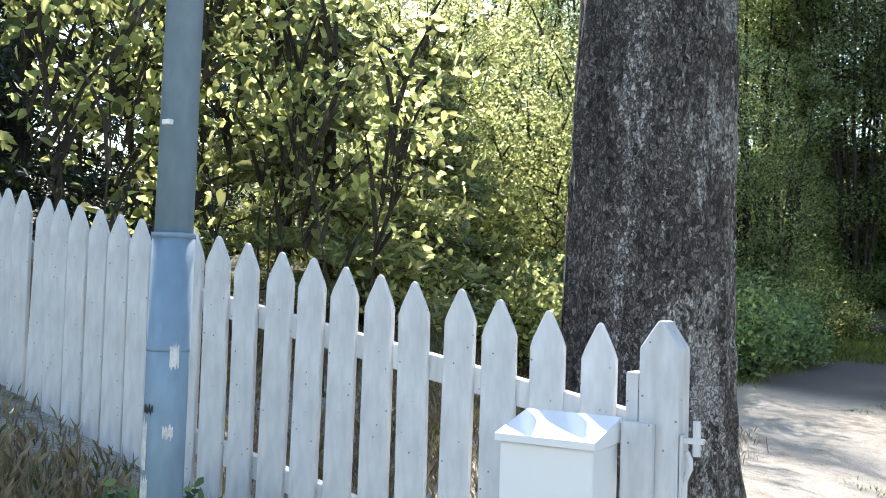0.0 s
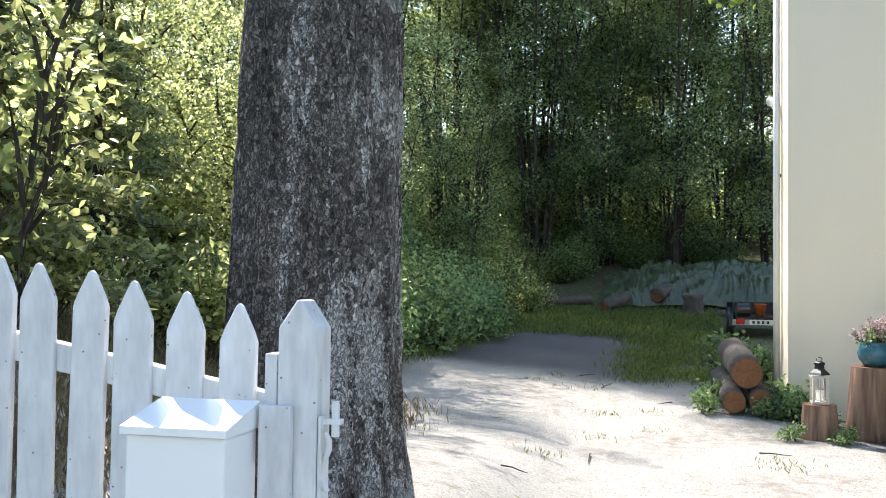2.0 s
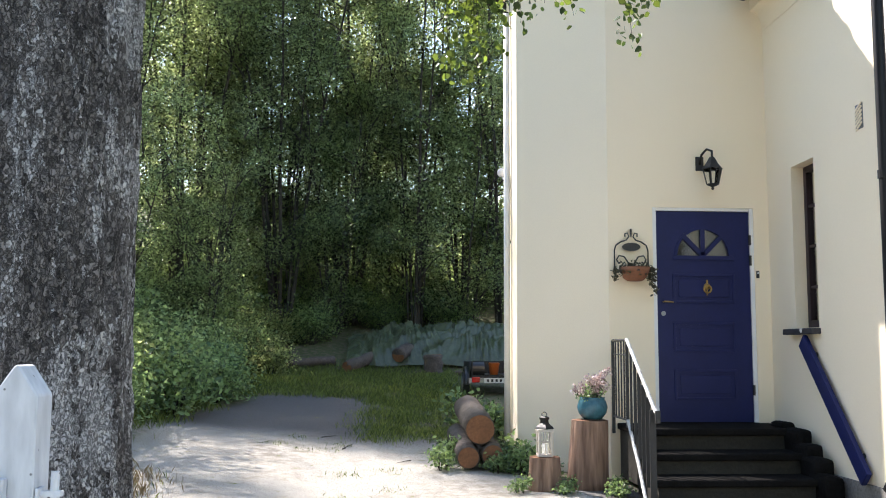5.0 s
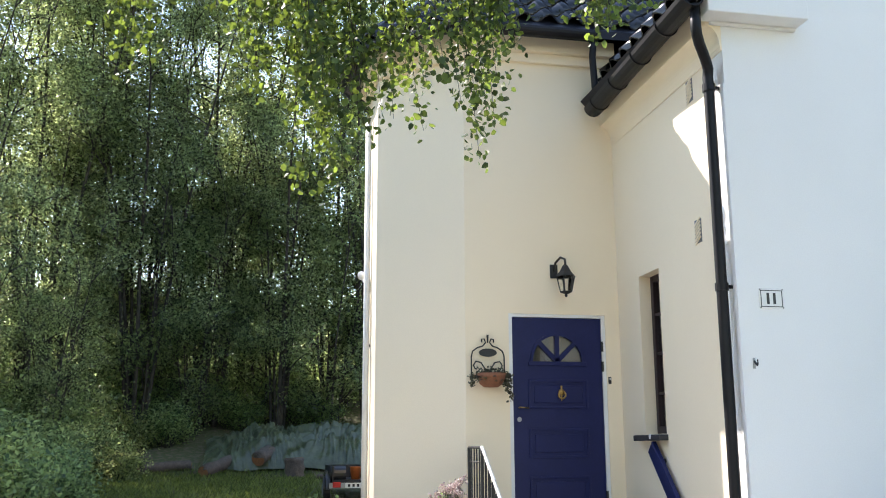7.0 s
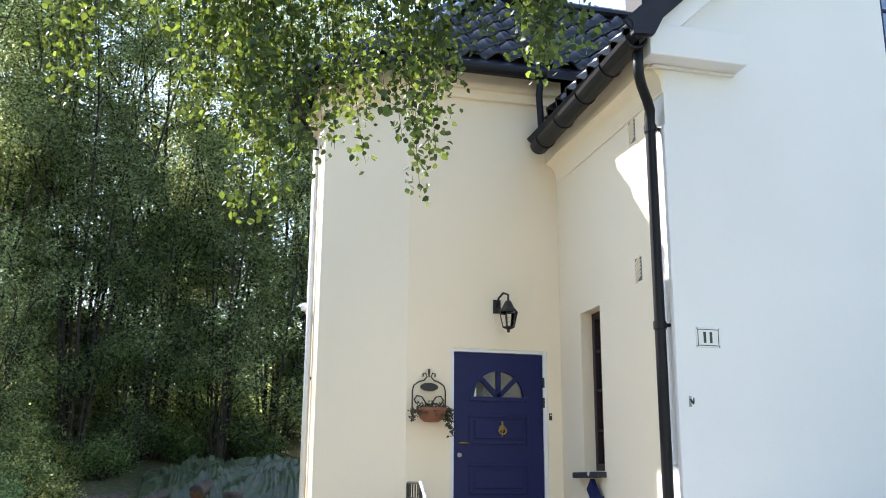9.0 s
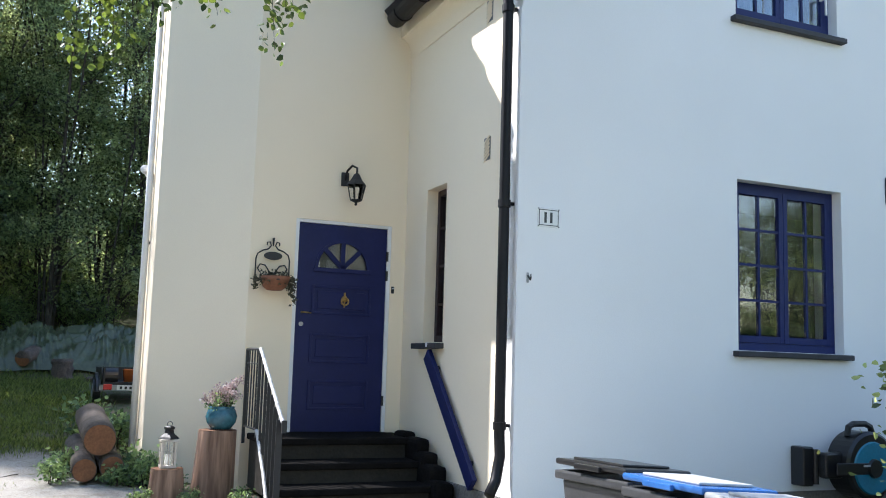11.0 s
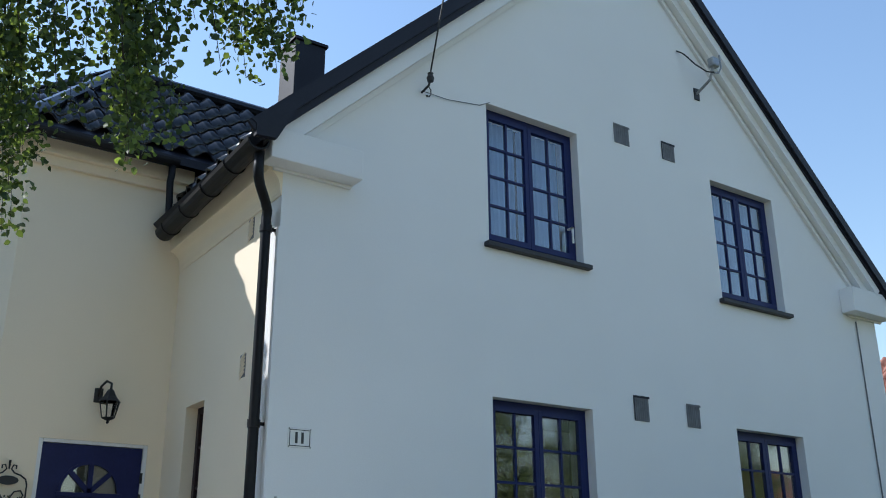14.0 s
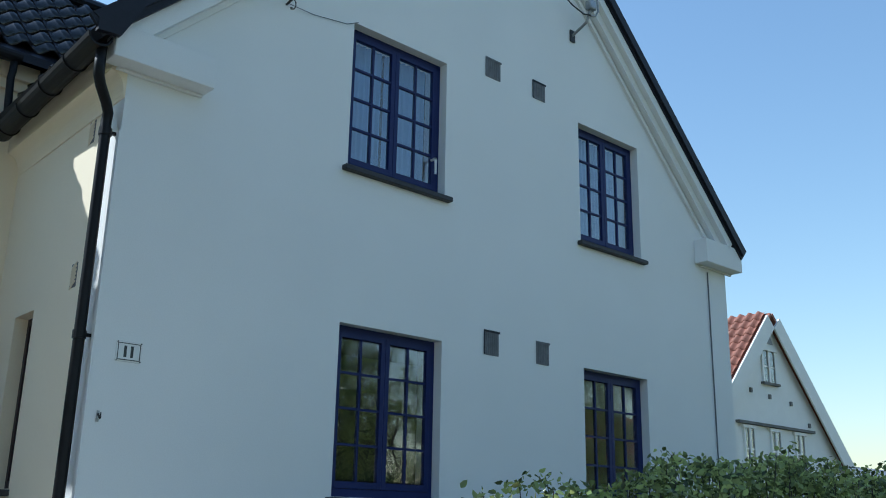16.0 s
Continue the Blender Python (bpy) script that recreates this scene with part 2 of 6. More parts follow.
IRON = material("black_wrought_iron", (0.014, 0.014, 0.015), 0.5, 0.3, 80, 10, 0.3)
# the white is worn paint and also sun glints along the iron
WORN_GLINT = material("worn_white_paint_and_glints", (0.45, 0.45, 0.44), 0.6, 0.5, 30, 9, 0.5, tint=(0.75, 0.75, 0.74))
BRASS = emission_free("brass", (0.42, 0.28, 0.10), 0.42, metal=1.0)
PICKET = material("weathered_white_fence_paint", (0.60, 0.61, 0.63), 0.7, 0.2, 35, 5, 0.5, stretch=(1, 1, 0.25), tint=(0.76, 0.77, 0.79), specks=27)
MAILBOX = emission_free("white_powder_coat", (0.78, 0.80, 0.82), 0.28, 0.3)
POLE = material("grey_blue_pole_paint", (0.20, 0.295, 0.39), 0.55, 0.18, 30, 3, 0.2, stretch=(1, 1, 0.4))
POLE_PATCH = material("old_paper_remains", (0.62, 0.63, 0.63), 0.85, 0.3, 60, 12, 0.3)
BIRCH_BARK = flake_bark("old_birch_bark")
TREE_BARK = bark_material("forest_bark", (0.02, 0.017, 0.013), (0.075, 0.065, 0.05), (0.16, 0.15, 0.12), 14, 0.62, 0.4)
LOG_BARK = material("peeling_log_bark", (0.095, 0.075, 0.060), 0.9, 0.5, 40, 8, 0.9, stretch=(1, 1, 1), depth=0.012)
LOG_END = material("sawn_log_end", (0.20, 0.088, 0.038), 0.85, 0.35, 50, 9, 0.4)
STUMP = material("stripped_stump_wood", (0.17, 0.085, 0.048), 0.8, 0.6, 26, 7, 1.0, stretch=(1, 1, 0.09), depth=0.015, tint=(0.40, 0.25, 0.17))
POT_GLAZE = material("teal_glazed_ceramic", (0.045, 0.14, 0.185), 0.18, 0.35, 30, 6, 0.15)
TERRACOTTA = material("terracotta", (0.23, 0.095, 0.05), 0.8, 0.25, 50, 8, 0.3)
LANTERN_WOOD = material("whitewashed_lantern_wood", (0.50, 0.45, 0.38), 0.7, 0.25, 40, 8, 0.3)
OLIVE_REFLECTION = material("olive_reflection", (0.17, 0.165, 0.12), 0.9, 0.2, 60, 6, 0.2)
TARP = material("grey_green_tarpaulin", (0.075, 0.092, 0.050), 0.30, 0.35, 12, 2, 0.4, depth=0.03, shine=0.45)
BLACK_PLASTIC = material("black_plastic", (0.013, 0.013, 0.014), 0.28, 0.2, 60, 6, 0.15)
GREY_PLASTIC = material("grey_bin_plastic", (0.045, 0.047, 0.05), 0.4, 0.2, 60, 6, 0.15)
BLUE_PLASTIC = material("blue_plastic", (0.03, 0.12, 0.36), 0.25, 0.15, 60, 6, 0.1)
HOSE_BLUE = material("turquoise_plastic", (0.015, 0.17, 0.26), 0.4, 0.15, 60, 6, 0.1)
ORANGE_PLASTIC = material("orange_plastic", (0.50, 0.13, 0.03), 0.4, 0.15, 60, 6, 0.1)
BROWN_PLASTIC = material("brown_plastic", (0.16, 0.10, 0.06), 0.45, 0.15, 60, 6, 0.1)
GALV = material("galvanised_steel", (0.33, 0.34, 0.35), 0.45, 0.3, 70, 8, 0.3, metal=0.8)
RED_LENS = emission_free("red_lens", (0.5, 0.015, 0.012), 0.2, 0.5)
AC_GREY = material("light_grey_enamel", (0.42, 0.43, 0.43), 0.5, 0.1, 60, 6, 0.1)
VENT_GREY = material("grey_vent_mesh", (0.16, 0.165, 0.175), 0.8, 0.45, 160, 12, 0.6)
RED_TILE = material("red_clay_tile", (0.27, 0.105, 0.07), 0.7, 0.3, 30, 2, 0.3)
FAR_WHITE = material("white_boarding", (0.80, 0.79, 0.76), 0.7, 0.05, 40, 2, 0.2)
FAR_GREY = material("grey_sheet_roof", (0.28, 0.29, 0.31), 0.6, 0.15)
# bluish haze of distance is mixed into the hill colour
HILL = material("hazy_wooded_hill", (0.075, 0.115, 0.13), 1.0, 0.25, 0.05, 0.01, 0.0)
PLATE_WHITE = emission_free("white_enamel", (0.78, 0.78, 0.76), 0.2, 0.4)
PLATE_BLACK = emission_free("black_enamel", (0.02, 0.02, 0.025), 0.3, 0.3)
WHITE_PLASTIC = emission_free("white_plastic", (0.75, 0.75, 0.75), 0.4)
# forest leaves coloured dark for shade, light ones below coloured bright for sun
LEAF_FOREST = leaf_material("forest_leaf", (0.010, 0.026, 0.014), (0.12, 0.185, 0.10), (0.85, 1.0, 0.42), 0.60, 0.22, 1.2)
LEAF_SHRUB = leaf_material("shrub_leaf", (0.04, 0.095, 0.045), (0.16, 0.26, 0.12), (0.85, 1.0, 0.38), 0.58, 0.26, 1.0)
LEAF_SUNLIT = leaf_material("sunlit_leaf", (0.030, 0.070, 0.022), (0.14, 0.20, 0.08), (0.95, 1.0, 0.40), 0.66, 0.24, 1.0)
LEAF_BIRCH = leaf_material("birch_leaf", (0.018, 0.046, 0.014), (0.06, 0.105, 0.035), (0.40, 0.54, 0.07), 0.36, 0.55)
# pale end of the hedge tone stands for leaves in the sun
LEAF_HEDGE = leaf_material("hedge_leaf", (0.022, 0.045, 0.016), (0.24, 0.32, 0.13), (0.92, 1.0, 0.32), 0.46, 0.20, 1.4)
LEAF_PALE = leaf_material("silvery_leaf", (0.05, 0.115, 0.048), (0.21, 0.31, 0.14), (0.58, 0.78, 0.28), 0.45, 0.38, 1.0)
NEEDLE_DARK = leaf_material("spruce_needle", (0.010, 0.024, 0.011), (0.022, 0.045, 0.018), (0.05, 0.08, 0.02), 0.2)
# pine needles coloured pale for the sun they catch
NEEDLE_SUNLIT = leaf_material("pine_needle", (0.11, 0.15, 0.06), (0.24, 0.28, 0.12), (0.66, 0.70, 0.26), 0.45)
GRASS = leaf_material("grass_blade", (0.06, 0.105, 0.022), (0.16, 0.21, 0.06), (0.42, 0.50, 0.10), 0.42)
DRY_GRASS = leaf_material("dry_grass", (0.18, 0.13, 0.07), (0.40, 0.31, 0.18), (0.3, 0.24, 0.12), 0.25)
PETAL = leaf_material("pink_petal", (0.50, 0.34, 0.33), (0.78, 0.66, 0.62), (0.7, 0.5, 0.45), 0.3)
TRAILER_LEAF = leaf_material("wilted_trailing_leaf", (0.05, 0.045, 0.03), (0.085, 0.085, 0.045), (0.1, 0.1, 0.04), 0.2)


# ---- building helpers ----
def part(name, bm, mat, parent=None, label="", smooth=False):
    """One mesh object from a bmesh, under its thing."""
    me = bpy.data.meshes.new(name)
    bm.normal_update()
    bm.to_mesh(me)
    bm.free()
    me.materials.append(mat)
    if smooth:
        me.polygons.foreach_set("use_smooth", [True] * len(me.polygons))
    ob = new(name, me)
    ob.parent = parent
    if label:
        tagged(ob, label)
    return ob


def piece(name, me, parent, m):
    ob = new(name, me)
    ob.parent = parent
    ob.matrix_basis = m
    return ob


def thing(name, label, category, group="", at=(0, 0, 0)):
    ob = tagged(new(name), label, category, group)
    ob.location = at
    return ob


def structure(ob, label, category):
    return tagged(ob, label, category, kind="structure")


def box(bm, lo, hi, bevel=0.0, m=None):
    g = bmesh.ops.create_cube(bm, size=1.0)
    s = [hi[i] - lo[i] for i in range(3)]
    c = [(hi[i] + lo[i]) / 2 for i in range(3)]
    mat = Matrix.Translation(c) @ Matrix.Diagonal((*s, 1))
    if m is not None:
        mat = m @ mat
    bmesh.ops.transform(bm, matrix=mat, verts=g["verts"])
    if bevel:
        edges = list({e for v in g["verts"] for e in v.link_edges})
        bmesh.ops.bevel(bm, geom=edges, offset=bevel, segments=2, affect="EDGES", profile=0.5)
    return bm


def boxed(lo, hi, bevel=0.0, m=None):
    return box(bmesh.new(), lo, hi, bevel, m)


def tube(bm, path, radii, n=10, caps=True):
    """A round bar along a path."""
    pts = [Vector(p) for p in path]
    if not hasattr(radii, "__len__"):
        radii = [radii] * len(pts)
    rings, side = [], None
    for i, p in enumerate(pts):
        d = (pts[min(i + 1, len(pts) - 1)] - pts[max(i - 1, 0)]).normalized()
        if side is None:
            side = d.orthogonal().normalized()
        side = (side - d * side.dot(d)).normalized()
        up = d.cross(side)
        rings.append([bm.verts.new(p + (side * math.cos(a) + up * math.sin(a)) * radii[i]) for a in (2 * math.pi * k / n for k in range(n))])
    for a, b in zip(rings, rings[1:]):
        for k in range(n):
            bm.faces.new((a[k], a[(k + 1) % n], b[(k + 1) % n], b[k]))
    if caps:
        bm.faces.new(rings[0][::-1]), bm.faces.new(rings[-1])
    return bm


def tubed(path, radii, n=10):
    return tube(bmesh.new(), path, radii, n)


def prism(bm, pts, axis, a, b):
    """A flat outline pts (pairs) pushed from a to b along an axis."""
    def lay(p, v):
        q = list(p)
        q.insert("xyz".index(axis), v)
        return bm.verts.new(q)
    low, high = [lay(p, a) for p in pts], [lay(p, b) for p in pts]
    n = len(pts)
    for k in range(n):
        bm.faces.new((low[k], low[(k + 1) % n], high[(k + 1) % n], high[k]))
    bm.faces.new(low[::-1]), bm.faces.new(high)
    bmesh.ops.recalc_face_normals(bm, faces=bm.faces)
    return bm


def lathe(profile, n=24, at=(0, 0, 0)):
    """A turned form from (radius, height) pairs."""
    bm = bmesh.new()
    rings = [[bm.verts.new((at[0] + r * math.cos(2 * math.pi * k / n), at[1] + r * math.sin(2 * math.pi * k / n), at[2] + z)) for k in range(n)] for r, z in profile]
    for a, b in zip(rings, rings[1:]):
        for k in range(n):
            bm.faces.new((a[k], a[(k + 1) % n], b[(k + 1) % n], b[k]))
    bm.faces.new(rings[0][::-1]), bm.faces.new(rings[-1])
    return bm


def raw_mesh(name, verts, faces, mat):
    me = bpy.data.meshes.new(name)
    nf, k = faces.shape
    me.vertices.add(len(verts)), me.loops.add(nf * k), me.polygons.add(nf)
    me.vertices.foreach_set("co", np.asarray(verts, dtype=np.float32).ravel())
    me.loops.foreach_set("vertex_index", faces.astype(np.int32).ravel())
    me.polygons.foreach_set("loop_start", np.arange(0, nf * k, k, dtype=np.int32))
    me.polygons.foreach_set("loop_total", np.full(nf, k, dtype=np.int32))
    me.materials.append(mat)
    me.update()
    me.validate()
    return me


def leaves(name, centres, size, mat, rng, droop=0.3, slim=0.55, fold=0.12, wide=False):
    """Leaf blades at the centres, each bent along its rib, turned at random."""
    n = len(centres)
    d = rng.normal(size=(n, 3))
    d[:, 2] = d[:, 2] * 0.7 - droop
    d /= np.linalg.norm(d, axis=1)[:, None]
    r = rng.normal(size=(n, 3))
    s = np.cross(d, r)
    s /= np.linalg.norm(s, axis=1)[:, None] + 1e-9
    u = np.cross(s, d)
    L = (size * rng.uniform(0.65, 1.25, n))[:, None]
    W = L * slim * 0.5
    if wide:
        rib = ((-0.5, 0, 0), (-0.22, 1, -1), (0.15, 0.8, -0.8), (0.5, 0, 0), (0.15, -0.8, -0.8), (-0.22, -1, -1))
        v = np.stack([centres + d * L * a + s * W * b + u * L * fold * abs(c) for a, b, c in rib], 1).reshape(-1, 3)
        i = np.arange(n)[:, None] * 6
        f = np.concatenate([i + np.array([[0, 1, 2, 3]]), i + np.array([[0, 3, 4, 5]])])
    else:
        v = np.stack([centres - d * L * 0.5, centres + s * W + u * L * fold, centres + d * L * 0.5, centres - s * W + u * L * fold], 1).reshape(-1, 3)
        f = np.arange(n)[:, None] * 4 + np.array([[0, 1, 2, 3]])
    return raw_mesh(name, v, f, mat)


def smooth_step(a, b, v):
    k = np.clip((v - a) / (b - a), 0, 1)
    return k * k * (3 - 2 * k)


def height(x, y):
    """The lie of the land."""
    x, y = np.asarray(x, dtype=float), np.asarray(y, dtype=float)
    base = np.interp(y, (-60, -9, -5, -1, 2, 8, 14, 22, 45, 120), (-0.9, -0.5, -0.22, -0.1, 0.0, 0.33, 0.72, 2.9, 9.5, 14.0))
    bank = (smooth_step(-4.0, -4.75, x) * 0.36 + 0.235 * np.clip(-4.75 - x, 0, 6)) * (1 - 0.82 * smooth_step(-2.6, 1.5, y) * smooth_step(-8.5, -6.2, x)) * (1 - 0.6 * smooth_step(2, 9, y)) * (0.35 + 0.65 * smooth_step(-12, -5.5, y))
    base = np.where((x > 6) & (y > 2), base * (1 - smooth_step(6, 14, x) * 0.9), base)
    fall = 0.05 * np.clip(x - 10, 0, 400) + 0.004 * np.clip(np.hypot(x, y) - 60, 0, 400)
    return base + bank - np.minimum(fall, 9.0)


def ground_z(x, y):
    return float(height(x, y))


# ---- ground ----
def build_ground():
    xs = np.unique(np.concatenate([np.linspace(-900, -40, 9), np.linspace(-40, -10, 25), np.linspace(-10, 4, 141), np.linspace(4, 30, 40), np.linspace(30, 900, 16)]))
    ys = np.unique(np.concatenate([np.linspace(-900, -40, 8), np.linspace(-40, -9, 20), np.linspace(-9, 16, 210), np.linspace(16, 40, 25), np.linspace(40, 900, 12)]))
    X, Y = np.meshgrid(xs, ys)
    Z = height(X, Y)
    near = (np.abs(X + 3) < 8) & (np.abs(Y - 3) < 13)
    bumps = np.array([noise.noise((x * 1.7, y * 1.7, 0.0)) * 0.010 + noise.noise((x * 7, y * 7, 3.0)) * 0.006 for x, y in zip(X[near], Y[near])])
    Z[near] += bumps
    v = np.stack([X, Y, Z], -1).reshape(-1, 3)
    nx = len(xs)
    i = (np.arange(len(ys) - 1)[:, None] * nx + np.arange(nx - 1)[None, :]).ravel()[:, None]
    me = raw_mesh("ground", v, i + np.array([[0, 1, nx + 1, nx]]), GROUND)
    # where wheels and feet keep the gravel bare
    x, y = v[:, 0], v[:, 1]
    # reaches behind the fence, pale there to imitate sunlit ground
    left = np.interp(y, (-9, -4.5, -1, 4, 7, 8.6, 9.6, 10.6), (-9, -7.2, -7.4, -6.8, -6.4, -6.1, -5.2, -3.6))
    right = np.interp(y, (-9, -3, 1.5, 3.2, 4.5, 6, 9, 12), (9, 1.5, -1.0, -2.7, -3.0, -3.5, -3.8, -4.2))
    w = np.array([noise.noise((a * 0.9, b * 0.9, 7.0)) for a, b in zip(x, y)]) * 0.6
    bare = np.clip(0.5 + np.minimum(x - left, right - x) * 1.1 + w, 0, 1)
    bare[y > 12.4] = 0
    bare[y < -9.5] = 0
    # the woods' shade on the drive, put into a darker earth colour
    shaded_soil = smooth_step(4.0, 5.6, y + 0.5 * w - 0.35 * np.clip(-4.4 - x, 0, 4)) * (y < 30)
    # painted shade and litter beside the steps
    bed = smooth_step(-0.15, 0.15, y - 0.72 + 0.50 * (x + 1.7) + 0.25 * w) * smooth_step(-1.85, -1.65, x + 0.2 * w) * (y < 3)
    shaded_soil = np.maximum(shaded_soil, bed)
    me.attributes.new("shaded_soil", "FLOAT", "POINT").data.foreach_set("value", shaded_soil.astype(np.float32))
    at = me.attributes.new("bare", "FLOAT", "POINT")
    at.data.foreach_set("value", bare.astype(np.float32))
    me.polygons.foreach_set("use_smooth", np.ones(len(me.polygons), dtype=bool))
    return structure(new("ground", me), "sandy gravel drive running into rough grass", "ground")


def ground_material():
    m = bpy.data.materials.new("gravel_and_turf")
    m.use_nodes = True
    n, l = m.node_tree.nodes, m.node_tree.links
    b = n["Principled BSDF"]
    b.inputs["Roughness"].default_value = 0.95
    geo = n.new("ShaderNodeNewGeometry")

    def tex(scale, detail=6):
        t = n.new("ShaderNodeTexNoise")
        t.inputs["Scale"].default_value, t.inputs["Detail"].default_value = scale, detail
        l.new(geo.outputs["Position"], t.inputs["Vector"])
        return t

    def blend(f, a, c):
        k = n.new("ShaderNodeMix")
        k.data_type = "RGBA"
        l.new(f, k.inputs[0])
        for s, val in ((6, a), (7, c)):
            if isinstance(val, tuple):
                k.inputs[s].default_value = (*val, 1)
            else:
                l.new(val, k.inputs[s])
        return k.outputs[2]

    def sharpen(f, a, c):
        k = n.new("ShaderNodeMapRange")
        k.inputs[1].default_value, k.inputs[2].default_value = a, c
        l.new(f, k.inputs[0])
        return k.outputs[0]

    fine, mid, big, grain = tex(90), tex(9), tex(0.9), tex(320, 2)
    sand = blend(sharpen(fine.outputs[0], 0.35, 0.65), (0.30, 0.278, 0.24), (0.52, 0.488, 0.43))
    dirt = blend(sharpen(mid.outputs[0], 0.40, 0.62), sand, (0.19, 0.16, 0.125))
    sandy = blend(sharpen(big.outputs[0], 0.45, 0.75), sand, dirt)
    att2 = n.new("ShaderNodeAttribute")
    att2.attribute_name = "shaded_soil"
    # grey earth tone, darkened to carry that shade
    shaded_earth = blend(sharpen(fine.outputs[0], 0.35, 0.65), (0.060, 0.055, 0.053), (0.155, 0.145, 0.138))
    worn = blend(att2.outputs["Fac"], sandy, shaded_earth)
    pebble = n.new("ShaderNodeTexVoronoi")
    pebble.inputs["Scale"].default_value = 34
    l.new(geo.outputs["Position"], pebble.inputs["Vector"])
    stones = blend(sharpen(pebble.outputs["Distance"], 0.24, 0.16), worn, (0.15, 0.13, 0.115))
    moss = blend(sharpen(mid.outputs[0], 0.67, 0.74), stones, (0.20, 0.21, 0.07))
    turf = blend(sharpen(fine.outputs[0], 0.3, 0.7), (0.045, 0.055, 0.020), (0.115, 0.13, 0.045))
    litter = blend(sharpen(mid.outputs[0], 0.48, 0.62), turf, (0.15, 0.12, 0.075))
    att = n.new("ShaderNodeAttribute")
    att.attribute_name = "bare"
    add = n.new("ShaderNodeMath")
    add.operation = "MULTIPLY_ADD"
    add.inputs[1].default_value = 0.9
    l.new(mid.outputs[0], add.inputs[0]), l.new(att.outputs["Fac"], add.inputs[2])
    l.new(blend(sharpen(add.outputs[0], 0.78, 1.12), litter, moss), b.inputs["Base Color"])
    bp = n.new("ShaderNodeBump")
    bp.inputs["Strength"].default_value, bp.inputs["Distance"].default_value = 0.7, 0.012
    s = n.new("ShaderNodeMath")
    l.new(grain.outputs[0], s.inputs[0]), l.new(fine.outputs[0], s.inputs[1])
    l.new(s.outputs[0], bp.inputs["Height"]), l.new(bp.outputs[0], b.inputs["Normal"])
    return m


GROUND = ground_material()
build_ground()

# ---- main house ----
WX = 0.03                       # the plane of the side wall
GW = 8.88                       # the gable's far corner
APEX = (4.42, 9.36)
EAVE_L, EAVE_R = (-0.27, 4.86), (8.99, 4.85)


def roof_z(x):
    if x < APEX[0]:
        return EAVE_L[1] + (APEX[1] - EAVE_L[1]) * (x - EAVE_L[0]) / (APEX[0] - EAVE_L[0])
    return EAVE_R[1] + (APEX[1] - EAVE_R[1]) * (EAVE_R[0] - x) / (EAVE_R[0] - APEX[0])


def wall_with_openings(bm, x0, x1, base, top, holes, y0, y1, flip=None, peak=None):
    """A wall along x from columns, with openings (x0, z0, x1, z1); top is a function of x."""
    cuts = sorted({x0, x1, *([peak] if peak else []), *[h[0] for h in holes], *[h[2] for h in holes]})
    for a, b in zip(cuts, cuts[1:]):
        spans, z = [], base
        for h in sorted((h for h in holes if h[0] <= a + 1e-6 and h[2] >= b - 1e-6), key=lambda h: h[1]):
            spans.append((z, h[1]))
            z = h[3]
        for lo, hi in spans:
            prism(bm, [(a, lo), (b, lo), (b, hi), (a, hi)], "y", y0, y1)
        prism(bm, [(a, z), (b, z), (b, top(b)), (a, top(a))], "y", y0, y1)
    if flip is not None:
        bmesh.ops.transform(bm, matrix=flip, verts=bm.verts)
    return bm


LOWER = [(2.29, 1.44, 3.54, 2.965), (5.73, 1.44, 6.94, 2.965)]
UPPER = [(2.29, 4.47, 3.54, 5.99), (5.73, 4.47, 6.92, 5.99)]
SIDE_WIN = (1.47, 1.445, 1.95, 2.94)     # y0, z0, y1, z1 on the side wall

structure(part("wall_gable", wall_with_openings(bmesh.new(), WX, GW, 0.22, lambda x: roof_z(x) - 0.24, LOWER + UPPER, 0.0, 0.35, peak=APEX[0]), PLASTER),
          "white plastered gable wall with small-paned windows", "wall")
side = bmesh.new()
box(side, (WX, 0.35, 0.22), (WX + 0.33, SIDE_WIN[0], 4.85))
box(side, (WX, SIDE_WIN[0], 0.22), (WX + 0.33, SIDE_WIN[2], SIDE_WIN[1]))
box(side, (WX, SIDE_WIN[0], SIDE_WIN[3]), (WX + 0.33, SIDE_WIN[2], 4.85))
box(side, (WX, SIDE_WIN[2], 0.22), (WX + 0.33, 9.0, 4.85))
structure(part("wall_side", side, CREAM_BOUNCE), "cream plastered side wall beside the entrance", "wall")
structure(part("wall_far_side", boxed((GW - 0.33, 0.35, 0.22), (GW, 9.0, 4.85)), PLASTER), "white plastered far side wall", "wall")
structure(part("wall_back", wall_with_openings(bmesh.new(), WX, GW, 0.22, lambda x: roof_z(x) - 0.24, [], 9.0, 9.35, peak=APEX[0]), PLASTER), "white plastered back gable", "wall")
structure(part("plinth", box(box(box(bmesh.new(), (WX - 0.02, -0.025, -0.5), (GW + 0.02, 0.34, 0.22)), (WX - 0.02, 0.34, -0.5), (WX + 0.31, 9.3, 0.22)), (GW - 0.3, 0.34, -0.5), (GW + 0.02, 9.3, 0.22)), PLINTH),
          "rough dark grey rendered plinth under the house walls", "plinth")
structure(part("floor", box(boxed((WX + 0.33, 0.35, 0.3), (GW - 0.33, 9.0, 0.45)), (WX + 0.33, 0.35, 3.35), (GW - 0.33, 9.0, 3.6)), ROOM_SHADE), "dim floors inside the house", "floor")
structure(part("wall_inner", box(boxed((WX + 0.33, 3.2, 0.45), (GW - 0.33, 3.3, 3.35)), (2.05, 2.2, 3.6), (6.95, 2.3, 6.55)), ROOM_SHADE), "dim inner walls behind the windows", "wall")
